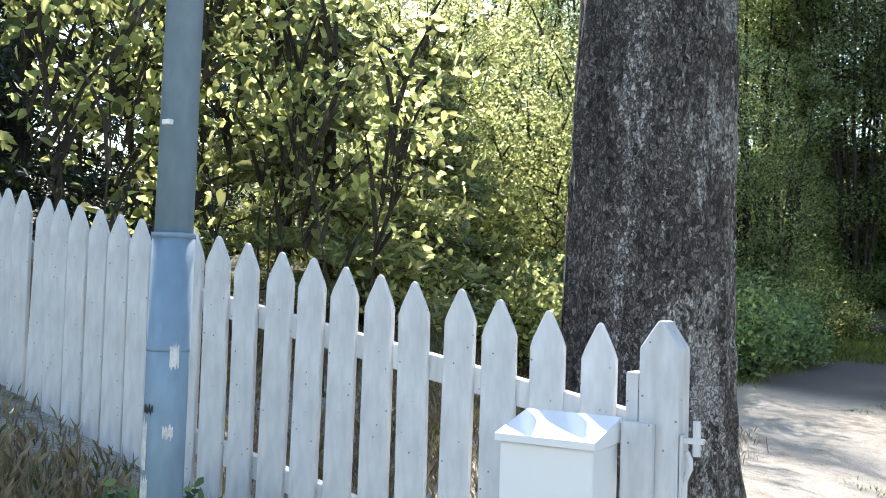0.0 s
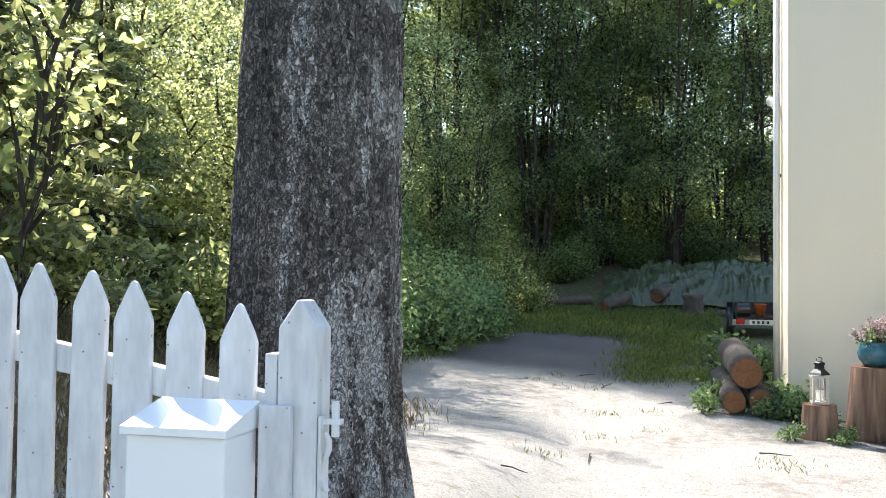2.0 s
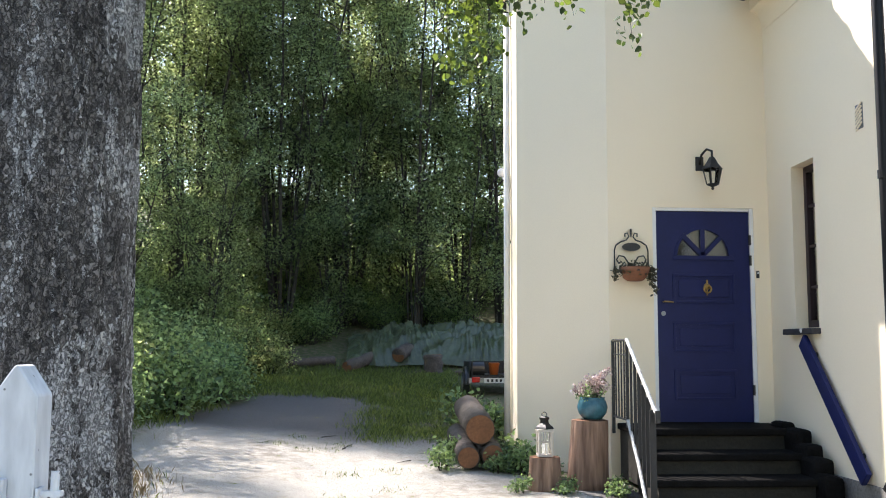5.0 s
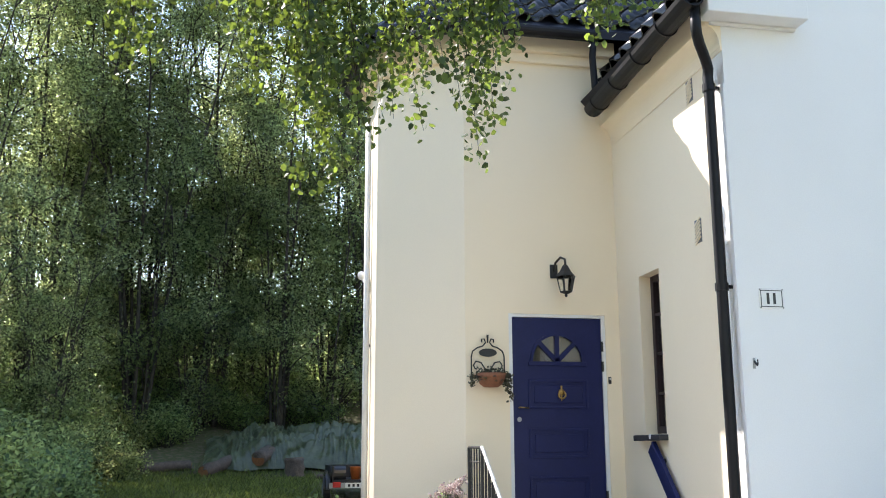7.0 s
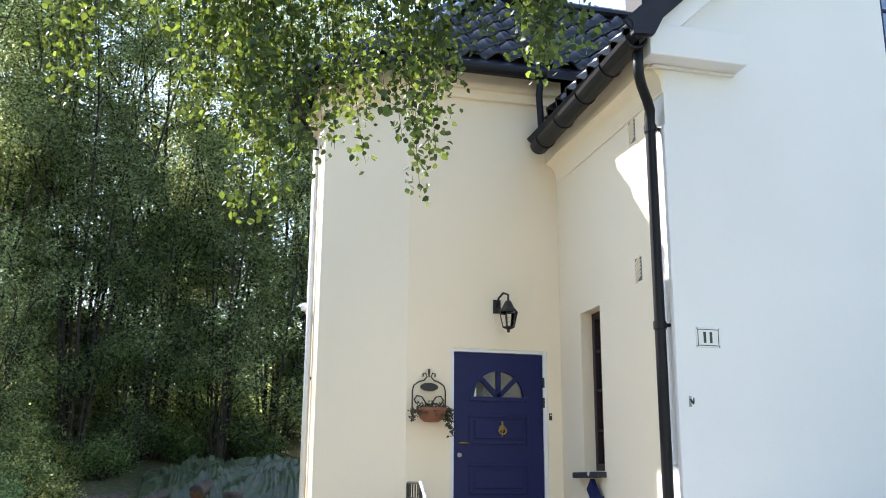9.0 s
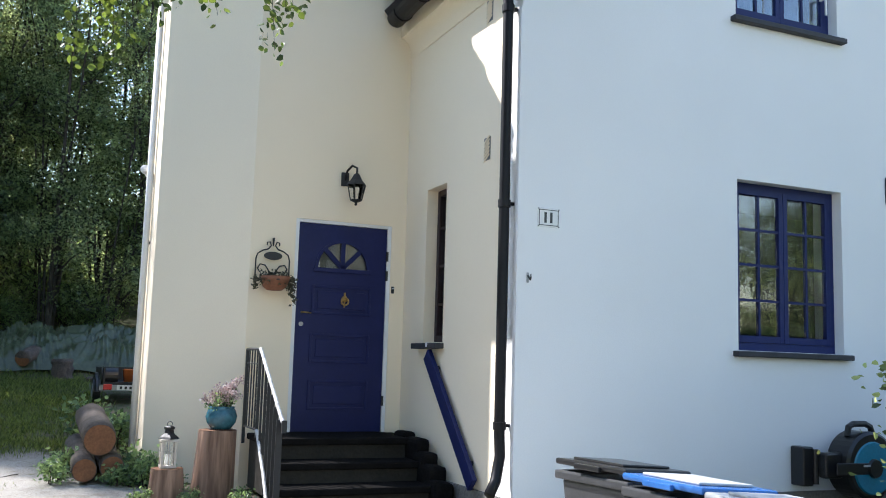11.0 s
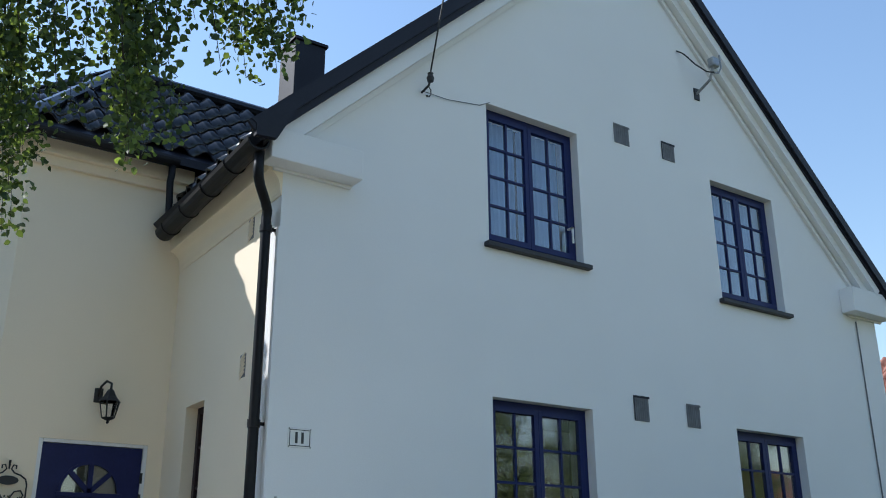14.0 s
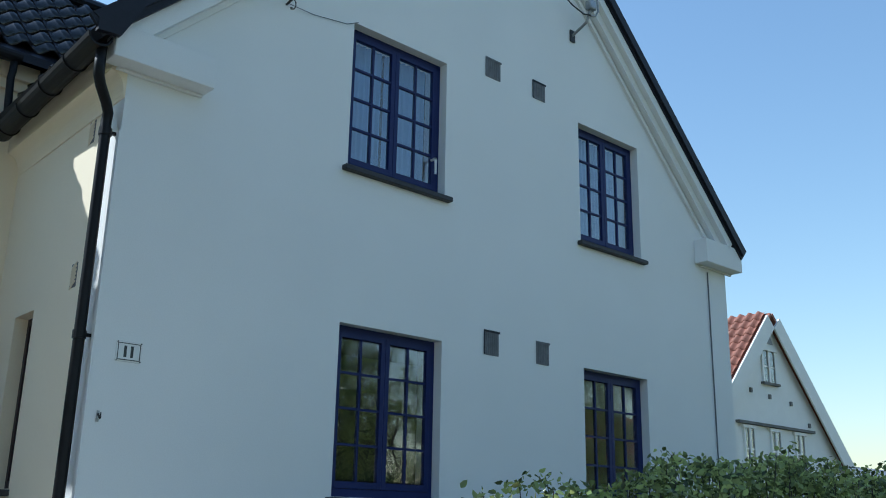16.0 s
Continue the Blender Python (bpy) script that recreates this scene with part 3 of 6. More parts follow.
structure(part("ceiling", boxed((2.05, 0.35, 6.56), (6.95, 9.0, 6.66)), ROOM_SHADE), "dim ceiling inside the house", "ceiling")


def slope_slab(bm, a, b, y0, y1, t):
    n = Vector((-(b[1] - a[1]), 0, b[0] - a[0])).normalized() * t
    prism(bm, [(a[0], a[1]), (b[0], b[1]), (b[0] + n.x, b[1] + n.z), (a[0] + n.x, a[1] + n.z)], "y", y0, y1)
    return bm


roof = thing("main_roof", "steep black tiled gable roof with dark metal verges", "roof")
left_slope = slope_slab(bmesh.new(), (EAVE_L[0] + 0.04, EAVE_L[1] - 0.09), (APEX[0], APEX[1] - 0.13), -0.22, 9.55, 0.09)
for v in left_slope.verts:
    if v.co.x < 1 and v.co.y > 1:
        v.co.x, v.co.z = v.co.x + 0.30, v.co.z + 0.288
part("roof_slope", left_slope, FASCIA, roof)
part("roof_slope", slope_slab(bmesh.new(), APEX, EAVE_R, -0.22, 9.55, 0.12), FASCIA, roof)
for a, b, drop, thick in ((EAVE_L, APEX, 0.045, 0.13), (APEX, EAVE_R, -0.05, 0.115)):
    part("verge_board", slope_slab(bmesh.new(), (a[0], a[1] - drop), (b[0], b[1] - drop), -0.255, -0.222, thick), FASCIA, roof)
part("verge_foot", prism(bmesh.new(), [(-0.285, 4.80), (-0.10, 4.815), (0.08, 5.16), (-0.02, 5.20), (-0.34, 4.93), (-0.29, 4.90)], "y", -0.262, -0.205), FASCIA, roof, "folded sheet metal end of the verge")
part("ridge_cap", tubed([(APEX[0], -0.25, APEX[1] + 0.14), (APEX[0], 9.55, APEX[1] + 0.14)], 0.1, 10), FASCIA, roof)


def tile_mesh(name, w, l, mat):
    """A pantile: an s-shaped profile with a thick lower edge; x across, y up the slope."""
    prof = [(w * k / 7, 0.048 * math.sin(2 * math.pi * k / 7 + 0.6)) for k in range(8)]
    v, f = [], []
    for yy, lift in ((0.0, 0.030), (l * 1.12, 0.0)):
        for x, z in prof:
            v.append((x, yy, z + lift + 0.03))
    for x, z in prof:
        v.append((x, 0.0, z + 0.035))
    for k in range(7):
        f.append((k, k + 1, 9 + k, 8 + k))
        f.append((16 + k, 17 + k, k + 1, k))
    me = raw_mesh(name, np.array(v), np.array(f), mat)
    me.polygons.foreach_set("use_smooth", [True] * len(me.polygons))
    return me


def inside(p, poly):
    """Whether a flat point lies in an outline."""
    c = False
    for (x1, y1), (x2, y2) in zip(poly, poly[1:] + poly[:1]):
        if (y1 > p[1]) != (y2 > p[1]) and p[0] < (x2 - x1) * (p[1] - y1) / (y2 - y1) + x1:
            c = not c
    return c


def tiled_plane(corners, eave_a, eave_b, w, l):
    """Poses of tiles that fill a flat roof plane, rows along the eave from a to b."""
    o, e = Vector(eave_a), (Vector(eave_b) - Vector(eave_a)).normalized()
    nrm = None
    for c in corners:
        k = e.cross(Vector(c) - o)
        if k.length > 0.1:
            nrm = k.normalized()
            break
    if nrm.z < 0:
        nrm = -nrm
    up = nrm.cross(e)
    if max((Vector(c) - o).dot(up) for c in corners) < 0.1:
        o, e = Vector(eave_b), -e
        up = nrm.cross(e)
    flat = [((Vector(c) - o).dot(e), (Vector(c) - o).dot(up)) for c in corners]
    x0, x1, y1 = min(p[0] for p in flat), max(p[0] for p in flat), max(p[1] for p in flat)
    out = []
    for r in range(int(y1 / l) + 1):
        edge = 0.10 if r == 0 else 0.0
        for c in range(int((x1 - x0) / w) + 2):
            x, y = x0 + (c - 0.5) * w, r * l + edge
            if inside((x + w / 2, y + l * 0.5), flat):
                p = o + e * x + up * y
                m = Matrix((e, up, nrm)).transposed().to_4x4()
                m.translation = p
                out.append(m)
    return out


def joined_tiles(name, poses, me, mat):
    base = np.empty(len(me.vertices) * 3, dtype=np.float32)
    me.vertices.foreach_get("co", base)
    base = base.reshape(-1, 3)
    faces = np.array([list(p.vertices) for p in me.polygons])
    v = np.concatenate([base @ np.array(m.to_3x3()).T + np.array(m.translation) for m in poses])
    f = np.concatenate([faces + k * len(base) for k in range(len(poses))])
    return raw_mesh(name, v, f, mat)


TILE = tile_mesh("tile", 0.27, 0.33, ROOF_BLACK)
slopes = []
for a, b in ((EAVE_L, APEX), (EAVE_R, APEX)):
    n = Vector((-(b[1] - a[1]), 0, b[0] - a[0])).normalized() * (0.0 if b[0] > a[0] else -0.12)
    A, B = Vector((a[0], 0, a[1])) + n, Vector((b[0], 0, b[1])) + n
    A = A + (B - A).normalized() * (0.30 if b[0] > a[0] else 0.22)
    q = [(A.x, 0.06, A.z), (A.x, 9.5, A.z), (B.x, 9.5, B.z), (B.x, 0.06, B.z)]
    slopes += tiled_plane(q, q[0], q[1], 0.27, 0.33)
t = new("roof_tiles", joined_tiles("roof_tiles", slopes, TILE, ROOF_BLACK))
t.parent = roof
tagged(t, "black pantiles in rows", kind="stuff")

# plaster mouldings under the verges and the cornice returns at the corners
for a, b, u0, u1 in ((EAVE_L, APEX, 0.06, 1.0), (APEX, EAVE_R, 0.0, 0.94)):
    for drop, thick, out in ((0.33, 0.22, -0.16), (0.40, 0.05, -0.04)) if a is EAVE_L else ((0.16, 0.15, -0.20), (0.30, 0.10, -0.12), (0.40, 0.05, -0.04)):
        p = (a[0] + (b[0] - a[0]) * u0, a[1] + (b[1] - a[1]) * u0 - drop)
        q = (a[0] + (b[0] - a[0]) * u1, a[1] + (b[1] - a[1]) * u1 - drop)
        structure(part("trim", slope_slab(bmesh.new(), p, q, out, -0.001, thick), PLASTER), "white plaster moulding under the roof verge", "moulding")


def cornice_return(x0, x1, top):
    bm = bmesh.new()
    box(bm, (x0, -0.20, 4.672), (x1, -0.001, top), 0.010)
    box(bm, (x0 + 0.10, -0.035, 4.645), (x1 - 0.02, -0.001, 4.671), 0.006)
    return structure(part("trim", bm, PLASTER), "white plaster cornice return at the gable corner", "moulding")


cornice_return(-0.115, 0.755, 4.95)
cornice_return(8.14, 9.02, 5.0)
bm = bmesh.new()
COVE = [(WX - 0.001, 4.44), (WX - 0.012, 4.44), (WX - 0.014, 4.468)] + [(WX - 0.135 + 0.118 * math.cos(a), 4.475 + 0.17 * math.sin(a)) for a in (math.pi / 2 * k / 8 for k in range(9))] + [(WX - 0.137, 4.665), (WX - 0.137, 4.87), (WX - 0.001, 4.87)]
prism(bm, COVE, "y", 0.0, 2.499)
side_cove = structure(part("trim", bm, CREAM_BOUNCE), "cream coved cornice under the side eave", "moulding")

# side gutter and downpipe
gutter = thing("gutter", "black half-round gutter along the side eave, open at its end", "gutter")


def half_gutter(p, q, r):
    bm = bmesh.new()
    p, q = Vector(p), Vector(q)
    d = (q - p).normalized()
    s = d.cross(Vector((0, 0, 1))).normalized()
    ring = []
    for rad in (r, r * 0.88):
        for k in range(9):
            a = math.pi * k / 8
            ring.append((s * math.cos(a) * rad, -math.sin(a) * rad))
    outer, inner = ring[:9], ring[9:]
    loop = outer + inner[::-1]
    A = [bm.verts.new(p + o + Vector((0, 0, z))) for o, z in loop]
    B = [bm.verts.new(q + o + Vector((0, 0, z))) for o, z in loop]
    n = len(loop)
    for k in range(n):
        bm.faces.new((A[k], A[(k + 1) % n], B[(k + 1) % n], B[k]))
    bm.faces.new(A[::-1]), bm.faces.new(B)
    bmesh.ops.recalc_face_normals(bm, faces=bm.faces)
    return bm


part("trough", half_gutter((-0.235, -0.20, 4.80), (-0.135, 2.33, 4.785), 0.098), PIPE_BLACK, gutter)
for y in (0.35, 0.95, 1.55, 2.1):
    x, z = -0.235 + 0.1 * (y + 0.2) / 2.53, 4.80 - 0.015 * (y + 0.2) / 2.53
    part("gutter_bracket", tubed([(x + 0.103 * math.cos(math.pi * k / 10), y, z - 0.103 * math.sin(math.pi * k / 10)) for k in range(11)], 0.007, 6), PIPE_BLACK, gutter)
part("end_stop", prism(bmesh.new(), [(-0.135 + 0.095 * math.cos(math.pi * k / 8), 4.785 - 0.095 * math.sin(math.pi * k / 8)) for k in range(9)], "y", 2.32, 2.335), PIPE_BLACK, gutter)
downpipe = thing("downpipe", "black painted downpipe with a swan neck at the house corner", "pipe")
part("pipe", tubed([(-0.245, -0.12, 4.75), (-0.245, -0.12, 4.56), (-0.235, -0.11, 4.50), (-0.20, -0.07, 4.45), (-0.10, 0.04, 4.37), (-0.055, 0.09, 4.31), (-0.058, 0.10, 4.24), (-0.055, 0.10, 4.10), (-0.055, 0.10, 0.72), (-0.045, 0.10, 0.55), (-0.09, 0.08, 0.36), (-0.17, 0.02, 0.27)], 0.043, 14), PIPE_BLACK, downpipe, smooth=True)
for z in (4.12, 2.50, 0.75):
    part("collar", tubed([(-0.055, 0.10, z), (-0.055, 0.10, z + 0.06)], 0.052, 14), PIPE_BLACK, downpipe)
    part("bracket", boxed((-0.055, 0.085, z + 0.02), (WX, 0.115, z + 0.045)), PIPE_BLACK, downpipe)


# ---- windows ----
def window(name, x0, z0, x1, z1, label, rows=4, cols=2, y=0.11, curtain=False, deep=0.09):
    """Two casements of small panes in a frame, seen along +y."""
    w = structure(new(name), label, "window")
    f = 0.055
    bm = bmesh.new()
    box(bm, (x0, y, z0), (x0 + f, y + deep, z1)), box(bm, (x1 - f, y, z0), (x1, y + deep, z1))
    box(bm, (x0 + f, y, z1 - f), (x1 - f, y + deep, z1)), box(bm, (x0 + f, y, z0), (x1 - f, y + deep, z0 + f + 0.02))
    part("window_frame", bm, BLUE_FRAME, w)
    mid = (x0 + x1) / 2
    for a, b in ((x0 + f + 0.002, mid - 0.002), (mid + 0.002, x1 - f - 0.002)):
        lo, hi, s = z0 + f + 0.022, z1 - f - 0.002, 0.05
        bm = bmesh.new()
        yy = y - 0.012
        box(bm, (a, yy, lo), (a + s, yy + 0.055, hi), 0.004), box(bm, (b - s, yy, lo), (b, yy + 0.055, hi), 0.004)
        box(bm, (a + s, yy, hi - s), (b - s, yy + 0.055, hi)), box(bm, (a + s, yy, lo), (b - s, yy + 0.055, lo + s + 0.01))
        sash = part("sash", bm, BLUE_FRAME, w)
        pw, ph = (b - a - 2 * s) / cols, (hi - lo - 2 * s - 0.01) / rows
        for c in range(1, cols):
            part("glazing_bar", boxed((a + s + c * pw - 0.011, yy + 0.008, lo + s + 0.01), (a + s + c * pw + 0.011, yy + 0.045, hi - s)), BLUE_FRAME, sash)
        for r in range(1, rows):
            zz = lo + s + 0.01 + r * ph
            part("glazing_bar", boxed((a + s, yy + 0.009, zz - 0.011), (b - s, yy + 0.044, zz + 0.011)), BLUE_FRAME, sash)
        for c in range(cols):
            for r in range(rows):
                g = part("pane", boxed((a + s + c * pw + 0.011, yy + 0.022, lo + s + 0.01 + r * ph + 0.011), (a + s + (c + 1) * pw - 0.011, yy + 0.026, lo + s + 0.01 + (r + 1) * ph - 0.011)), GLASS, sash)
                g.visible_shadow = False
    part("window_sill", boxed((x0 - 0.06, -0.07, z0 - 0.055), (x1 + 0.06, y + 0.02, z0 - 0.005), 0.008), SILL, w, "dark slate sill")
    if curtain:
        for a, b in ((x0 + 0.03, mid - 0.01), (mid + 0.01, x1 - 0.03)):
            v, f2 = [], []
            n = 40
            for k in range(n + 1):
                xx = a + (b - a) * k / n
                yy = y + 0.20 + 0.02 * math.sin(k * 1.3)
                v += [(xx, yy, z0 + 0.02), (xx, yy, z1 - 0.02)]
            for k in range(n):
                f2.append((2 * k, 2 * k + 2, 2 * k + 3, 2 * k + 1))
            c = new("curtain", raw_mesh("curtain", np.array(v), np.array(f2), SKY_CURTAIN))
            c.parent = w
    return w


window("window_1", *LOWER[0], "dark blue two-casement window of sixteen small panes, closed")
window("window_2", *LOWER[1], "dark blue two-casement window of sixteen small panes, closed")
up1 = window("window_3", *UPPER[0], "dark blue upper window with drawn pale blue curtains, slightly ajar", curtain=True)
window("window_4", *UPPER[1], "dark blue upper window with drawn pale blue curtains", curtain=True)
part("window_stay", box(boxed((3.42, 0.02, 4.86), (3.44, 0.10, 4.88)), (3.42, 0.02, 4.70), (3.44, 0.035, 4.88)), WHITE_PLASTIC, up1, "white window stay")

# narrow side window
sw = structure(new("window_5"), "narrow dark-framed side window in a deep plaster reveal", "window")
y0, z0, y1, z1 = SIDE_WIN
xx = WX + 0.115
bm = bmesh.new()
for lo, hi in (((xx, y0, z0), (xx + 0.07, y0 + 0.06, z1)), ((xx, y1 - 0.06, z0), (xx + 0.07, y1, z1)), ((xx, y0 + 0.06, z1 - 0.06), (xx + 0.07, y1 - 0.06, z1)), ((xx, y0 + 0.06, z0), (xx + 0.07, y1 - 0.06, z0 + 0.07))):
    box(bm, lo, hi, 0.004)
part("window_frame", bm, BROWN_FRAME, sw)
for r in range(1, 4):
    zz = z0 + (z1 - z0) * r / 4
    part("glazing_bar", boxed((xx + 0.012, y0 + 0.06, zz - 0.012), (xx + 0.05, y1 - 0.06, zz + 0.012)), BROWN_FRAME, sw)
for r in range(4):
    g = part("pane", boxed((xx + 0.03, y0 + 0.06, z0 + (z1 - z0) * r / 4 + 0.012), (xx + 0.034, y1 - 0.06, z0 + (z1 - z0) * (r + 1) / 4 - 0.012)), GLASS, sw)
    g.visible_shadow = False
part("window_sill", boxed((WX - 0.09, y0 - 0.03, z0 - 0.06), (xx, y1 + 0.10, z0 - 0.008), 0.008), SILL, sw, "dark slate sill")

# ---- entrance wing ----
WY, WT = 2.5, 5.50
WING = [(WX + 0.12, WY), (-1.48, WY), (-2.27, 3.26), (-2.27, 4.05), (-1.48, 5.4), (WX + 0.12, 5.4)]
DOOR = (-1.04, 0.55, -0.03, 2.635)
structure(part("wall_entrance", wall_with_openings(bmesh.new(), -1.48, WX + 0.125, -0.3, lambda x: WT, [(DOOR[0], -0.31, DOOR[2], DOOR[3])], WY, WY + 0.3), CREAM_BOUNCE), "cream plastered wall around the entrance door", "wall")
for k, (nm, mt) in enumerate((("wall_chamfer", CREAM_BOUNCE), ("wall_end", CREAM_BOUNCE), ("wall_back_chamfer", CREAM_BOUNCE), ("wall_rear", CREAM_BOUNCE))):
    p, q = Vector(WING[k + 1]), Vector(WING[k + 2])
    d = (q - p).normalized()
    n = Vector((d.y, -d.x)) * 0.3
    n = n if (Vector((-0.9, 4.0)) - p).dot(n) > 0 else -n
    structure(part(nm, prism(bmesh.new(), [tuple(p), tuple(q), tuple(q + n), tuple(p + n)], "z", -0.3, WT), mt), "cream plastered wall of the angled entrance wing", "wall")
structure(part("floor_hall", boxed((-1.2, WY + 0.3, 0.35), (WX, 5.2, 0.5)), ROOM_SHADE), "dim hall floor", "floor")
# cornice band round the wing, and its roof
def ring_outline(off):
    c = Vector((-0.6, 3.95))
    pts = []
    for i, p in enumerate(WING):
        if i in (0, 5):
            pts.append((p[0], p[1] + (-off if i == 0 else off)))
            continue
        a, b, q = Vector(WING[i - 1]), Vector(p), Vector(WING[(i + 1) % 6])
        n1 = Vector(((b - a).y, -(b - a).x)).normalized()
        n2 = Vector(((q - b).y, -(q - b).x)).normalized()
        n1 = n1 if n1.dot(b - c) > 0 else -n1
        n2 = n2 if n2.dot(b - c) > 0 else -n2
        m = (n1 + n2).normalized()
        pts.append(tuple(b + m * off / max(0.3, m.dot(n1))))
    return pts


for off, lo, hi in ((0.05, 5.30, 5.40), (0.11, 5.402, 5.56)):
    structure(part("trim", prism(bmesh.new(), ring_outline(off), "z", lo, hi), CREAM_BOUNCE), "cream cornice band under the wing eave", "moulding")
wing_roof = thing("wing_roof", "hipped black glazed pantile roof over the entrance wing", "roof")
EV = [Vector((*p, 5.60)) for p in ring_outline(0.30)]
EV[0].x, EV[5].x = 2.0, 2.0
RIDGE_A, RIDGE_B = Vector((-0.35, 3.95, 7.30)), Vector((2.6, 3.95, 7.30))
planes = [("roof_plane", [EV[0], EV[1], RIDGE_A, RIDGE_B], (EV[1], EV[0])), ("roof_plane", [EV[1], EV[2], RIDGE_A], (EV[2], EV[1])), ("roof_plane", [EV[2], EV[3], RIDGE_A], (EV[3], EV[2])),
          ("roof_plane", [EV[3], EV[4], RIDGE_A], (EV[4], EV[3])), ("roof_plane", [EV[4], EV[5], RIDGE_B, RIDGE_A], (EV[5], EV[4]))]
tile_jobs = []
for nm, pts, eave in planes:
    bm = bmesh.new()
    lo, hi = [bm.verts.new(p - Vector((0, 0, 0.09))) for p in pts], [bm.verts.new(p) for p in pts]
    bm.faces.new(lo[::-1]), bm.faces.new(hi)
    for k in range(len(pts)):
        bm.faces.new((lo[k], lo[(k + 1) % len(pts)], hi[(k + 1) % len(pts)], hi[k]))
    bmesh.ops.recalc_face_normals(bm, faces=bm.faces)
    pl = part(nm, bm, FASCIA, wing_roof)
    tile_jobs.append((pl, tiled_plane([tuple(p) for p in pts], tuple(eave[0]), tuple(eave[1]), 0.27, 0.33)))
for a in (EV[1], EV[2], EV[3], EV[4]):
    part("hip_cap", tubed([a + Vector((0, 0, 0.06)), RIDGE_A + Vector((0, 0, 0.07))], 0.075, 10), ROOF_BLACK, wing_roof)
part("ridge_cap", tubed([RIDGE_A + Vector((0, 0, 0.06)), RIDGE_B + Vector((0, 0, 0.06))], 0.085, 10), ROOF_BLACK, wing_roof)
wing_gutter = thing("gutter", "black gutter round the wing eave with a short spout", "gutter")
for a, b in zip(EV[:4], EV[1:5]):
    p, q = a.copy(), b.copy()
    p.x = min(p.x, -0.1)
    o = Vector((0, 0, -0.06))
    part("trough", half_gutter(p + o, q + o, 0.07), PIPE_BLACK, wing_gutter)
part("spout", tubed([(-0.16, 2.20, 5.50), (-0.16, 2.20, 5.38), (-0.17, 2.20, 5.30), (-0.145, 2.22, 4.95), (-0.14, 2.22, 4.76)], 0.036, 12), PIPE_BLACK, wing_gutter, smooth=True)
cp = thing("downpipe", "slim white downpipe at the corner of the wing", "pipe")
part("pipe", tubed([(-2.315, 3.72, 5.0), (-2.315, 3.72, 0.1)], 0.034, 12), TRIM_WHITE, cp, smooth=True)
part("hopper", tubed([(-2.315, 3.72, 5.001), (-2.315, 3.72, 5.02)], 0.028, 12), PIPE_BLACK, cp, "dark open pipe mouth")
part("bracket", boxed((-2.345, 3.71, 2.4), (-2.27, 3.73, 2.43)), PIPE_BLACK, cp)
chim = thing("chimney", "dark metal-clad chimney on the roof", "chimney")
part("shaft", boxed((2.0, 4.0, 6.6), (2.48, 4.5, 8.72), 0.01), FASCIA, chim)
part("cap", boxed((1.97, 3.97, 8.722), (2.51, 4.53, 8.77), 0.005), FASCIA, chim)

# ---- entrance: door, steps, rail, lamp, basket ----
DL, DR, DB, DT, DY = -1.0, -0.07, 0.555, 2.60, WY + 0.03
door = structure(new("door_1"), "dark blue panelled entrance door with a fanlight, closed", "door")
CX, FZ, FR = (DL + DR) / 2, 2.165, 0.262


def half_ring(r0, r1, z, y0, y1, n=20):
    pts = [(CX + r1 * math.cos(math.pi * k / n), z + r1 * math.sin(math.pi * k / n)) for k in range(n + 1)]
    pts += [(CX + r0 * math.cos(math.pi * k / n), z + r0 * math.sin(math.pi * k / n)) for k in range(n, -1, -1)]
    bm = bmesh.new()
    low, high = [bm.verts.new((x, y0, zz)) for x, zz in pts], [bm.verts.new((x, y1, zz)) for x, zz in pts]
    m = 2 * (n + 1)
    for k in range(m):
        bm.faces.new((low[k], low[(k + 1) % m], high[(k + 1) % m], high[k]))
    for k in range(n):
        for ring in (low, high):
            bm.faces.new((ring[k], ring[k + 1], ring[m - 2 - k], ring[m - 1 - k]))
    bmesh.ops.recalc_face_normals(bm, faces=bm.faces)
    return bm


def door_leaf():
    """The leaf with a half-round opening."""
    bm = bmesh.new()
    y0, y1, n = DY, DY + 0.05, 24
    box(bm, (DL, y0, DB), (DR, y1, FZ))
    arc = [(CX + FR * math.cos(math.pi * k / n), FZ + FR * math.sin(math.pi * k / n)) for k in range(n + 1)]
    for k in range(n):
        (xa, za), (xb, zb) = arc[k], arc[k + 1]
        prism(bm, [(xb, zb), (xa, za), (xa, DT), (xb, DT)], "y", y0, y1)
    box(bm, (DL, y0, FZ), (CX - FR, y1, DT))
    box(bm, (CX + FR, y0, FZ), (DR, y1, DT))
    return bm


leaf = part("leaf", door_leaf(), BLUE, door)
part("fan_frame", half_ring(FR - 0.005, FR + 0.022, FZ, DY - 0.014, DY + 0.02), BLUE, leaf)
part("fan_rail", boxed((CX - FR - 0.04, DY - 0.018, FZ - 0.045), (CX + FR + 0.04, DY + 0.0, FZ - 0.002), 0.005), BLUE, leaf)
for a in (45, 90, 135):
    d = Vector((math.cos(radians(a)), 0, math.sin(radians(a))))
    m = Matrix.Translation((CX, DY + 0.018, FZ)) @ Matrix.Rotation(radians(90 - a), 4, "Y")
    part("spoke", boxed((-0.022, -0.025, 0.0), (0.022, 0.02, FR), 0.0, m), BLUE, leaf)
pane = bmesh.new()
prism(pane, [(CX + FR * 0.99 * math.cos(math.pi * k / 20), FZ + FR * 0.99 * math.sin(math.pi * k / 20)) for k in range(21)], "y", DY + 0.022, DY + 0.027)
part("fan_pane", pane, GLASS, leaf).visible_shadow = False
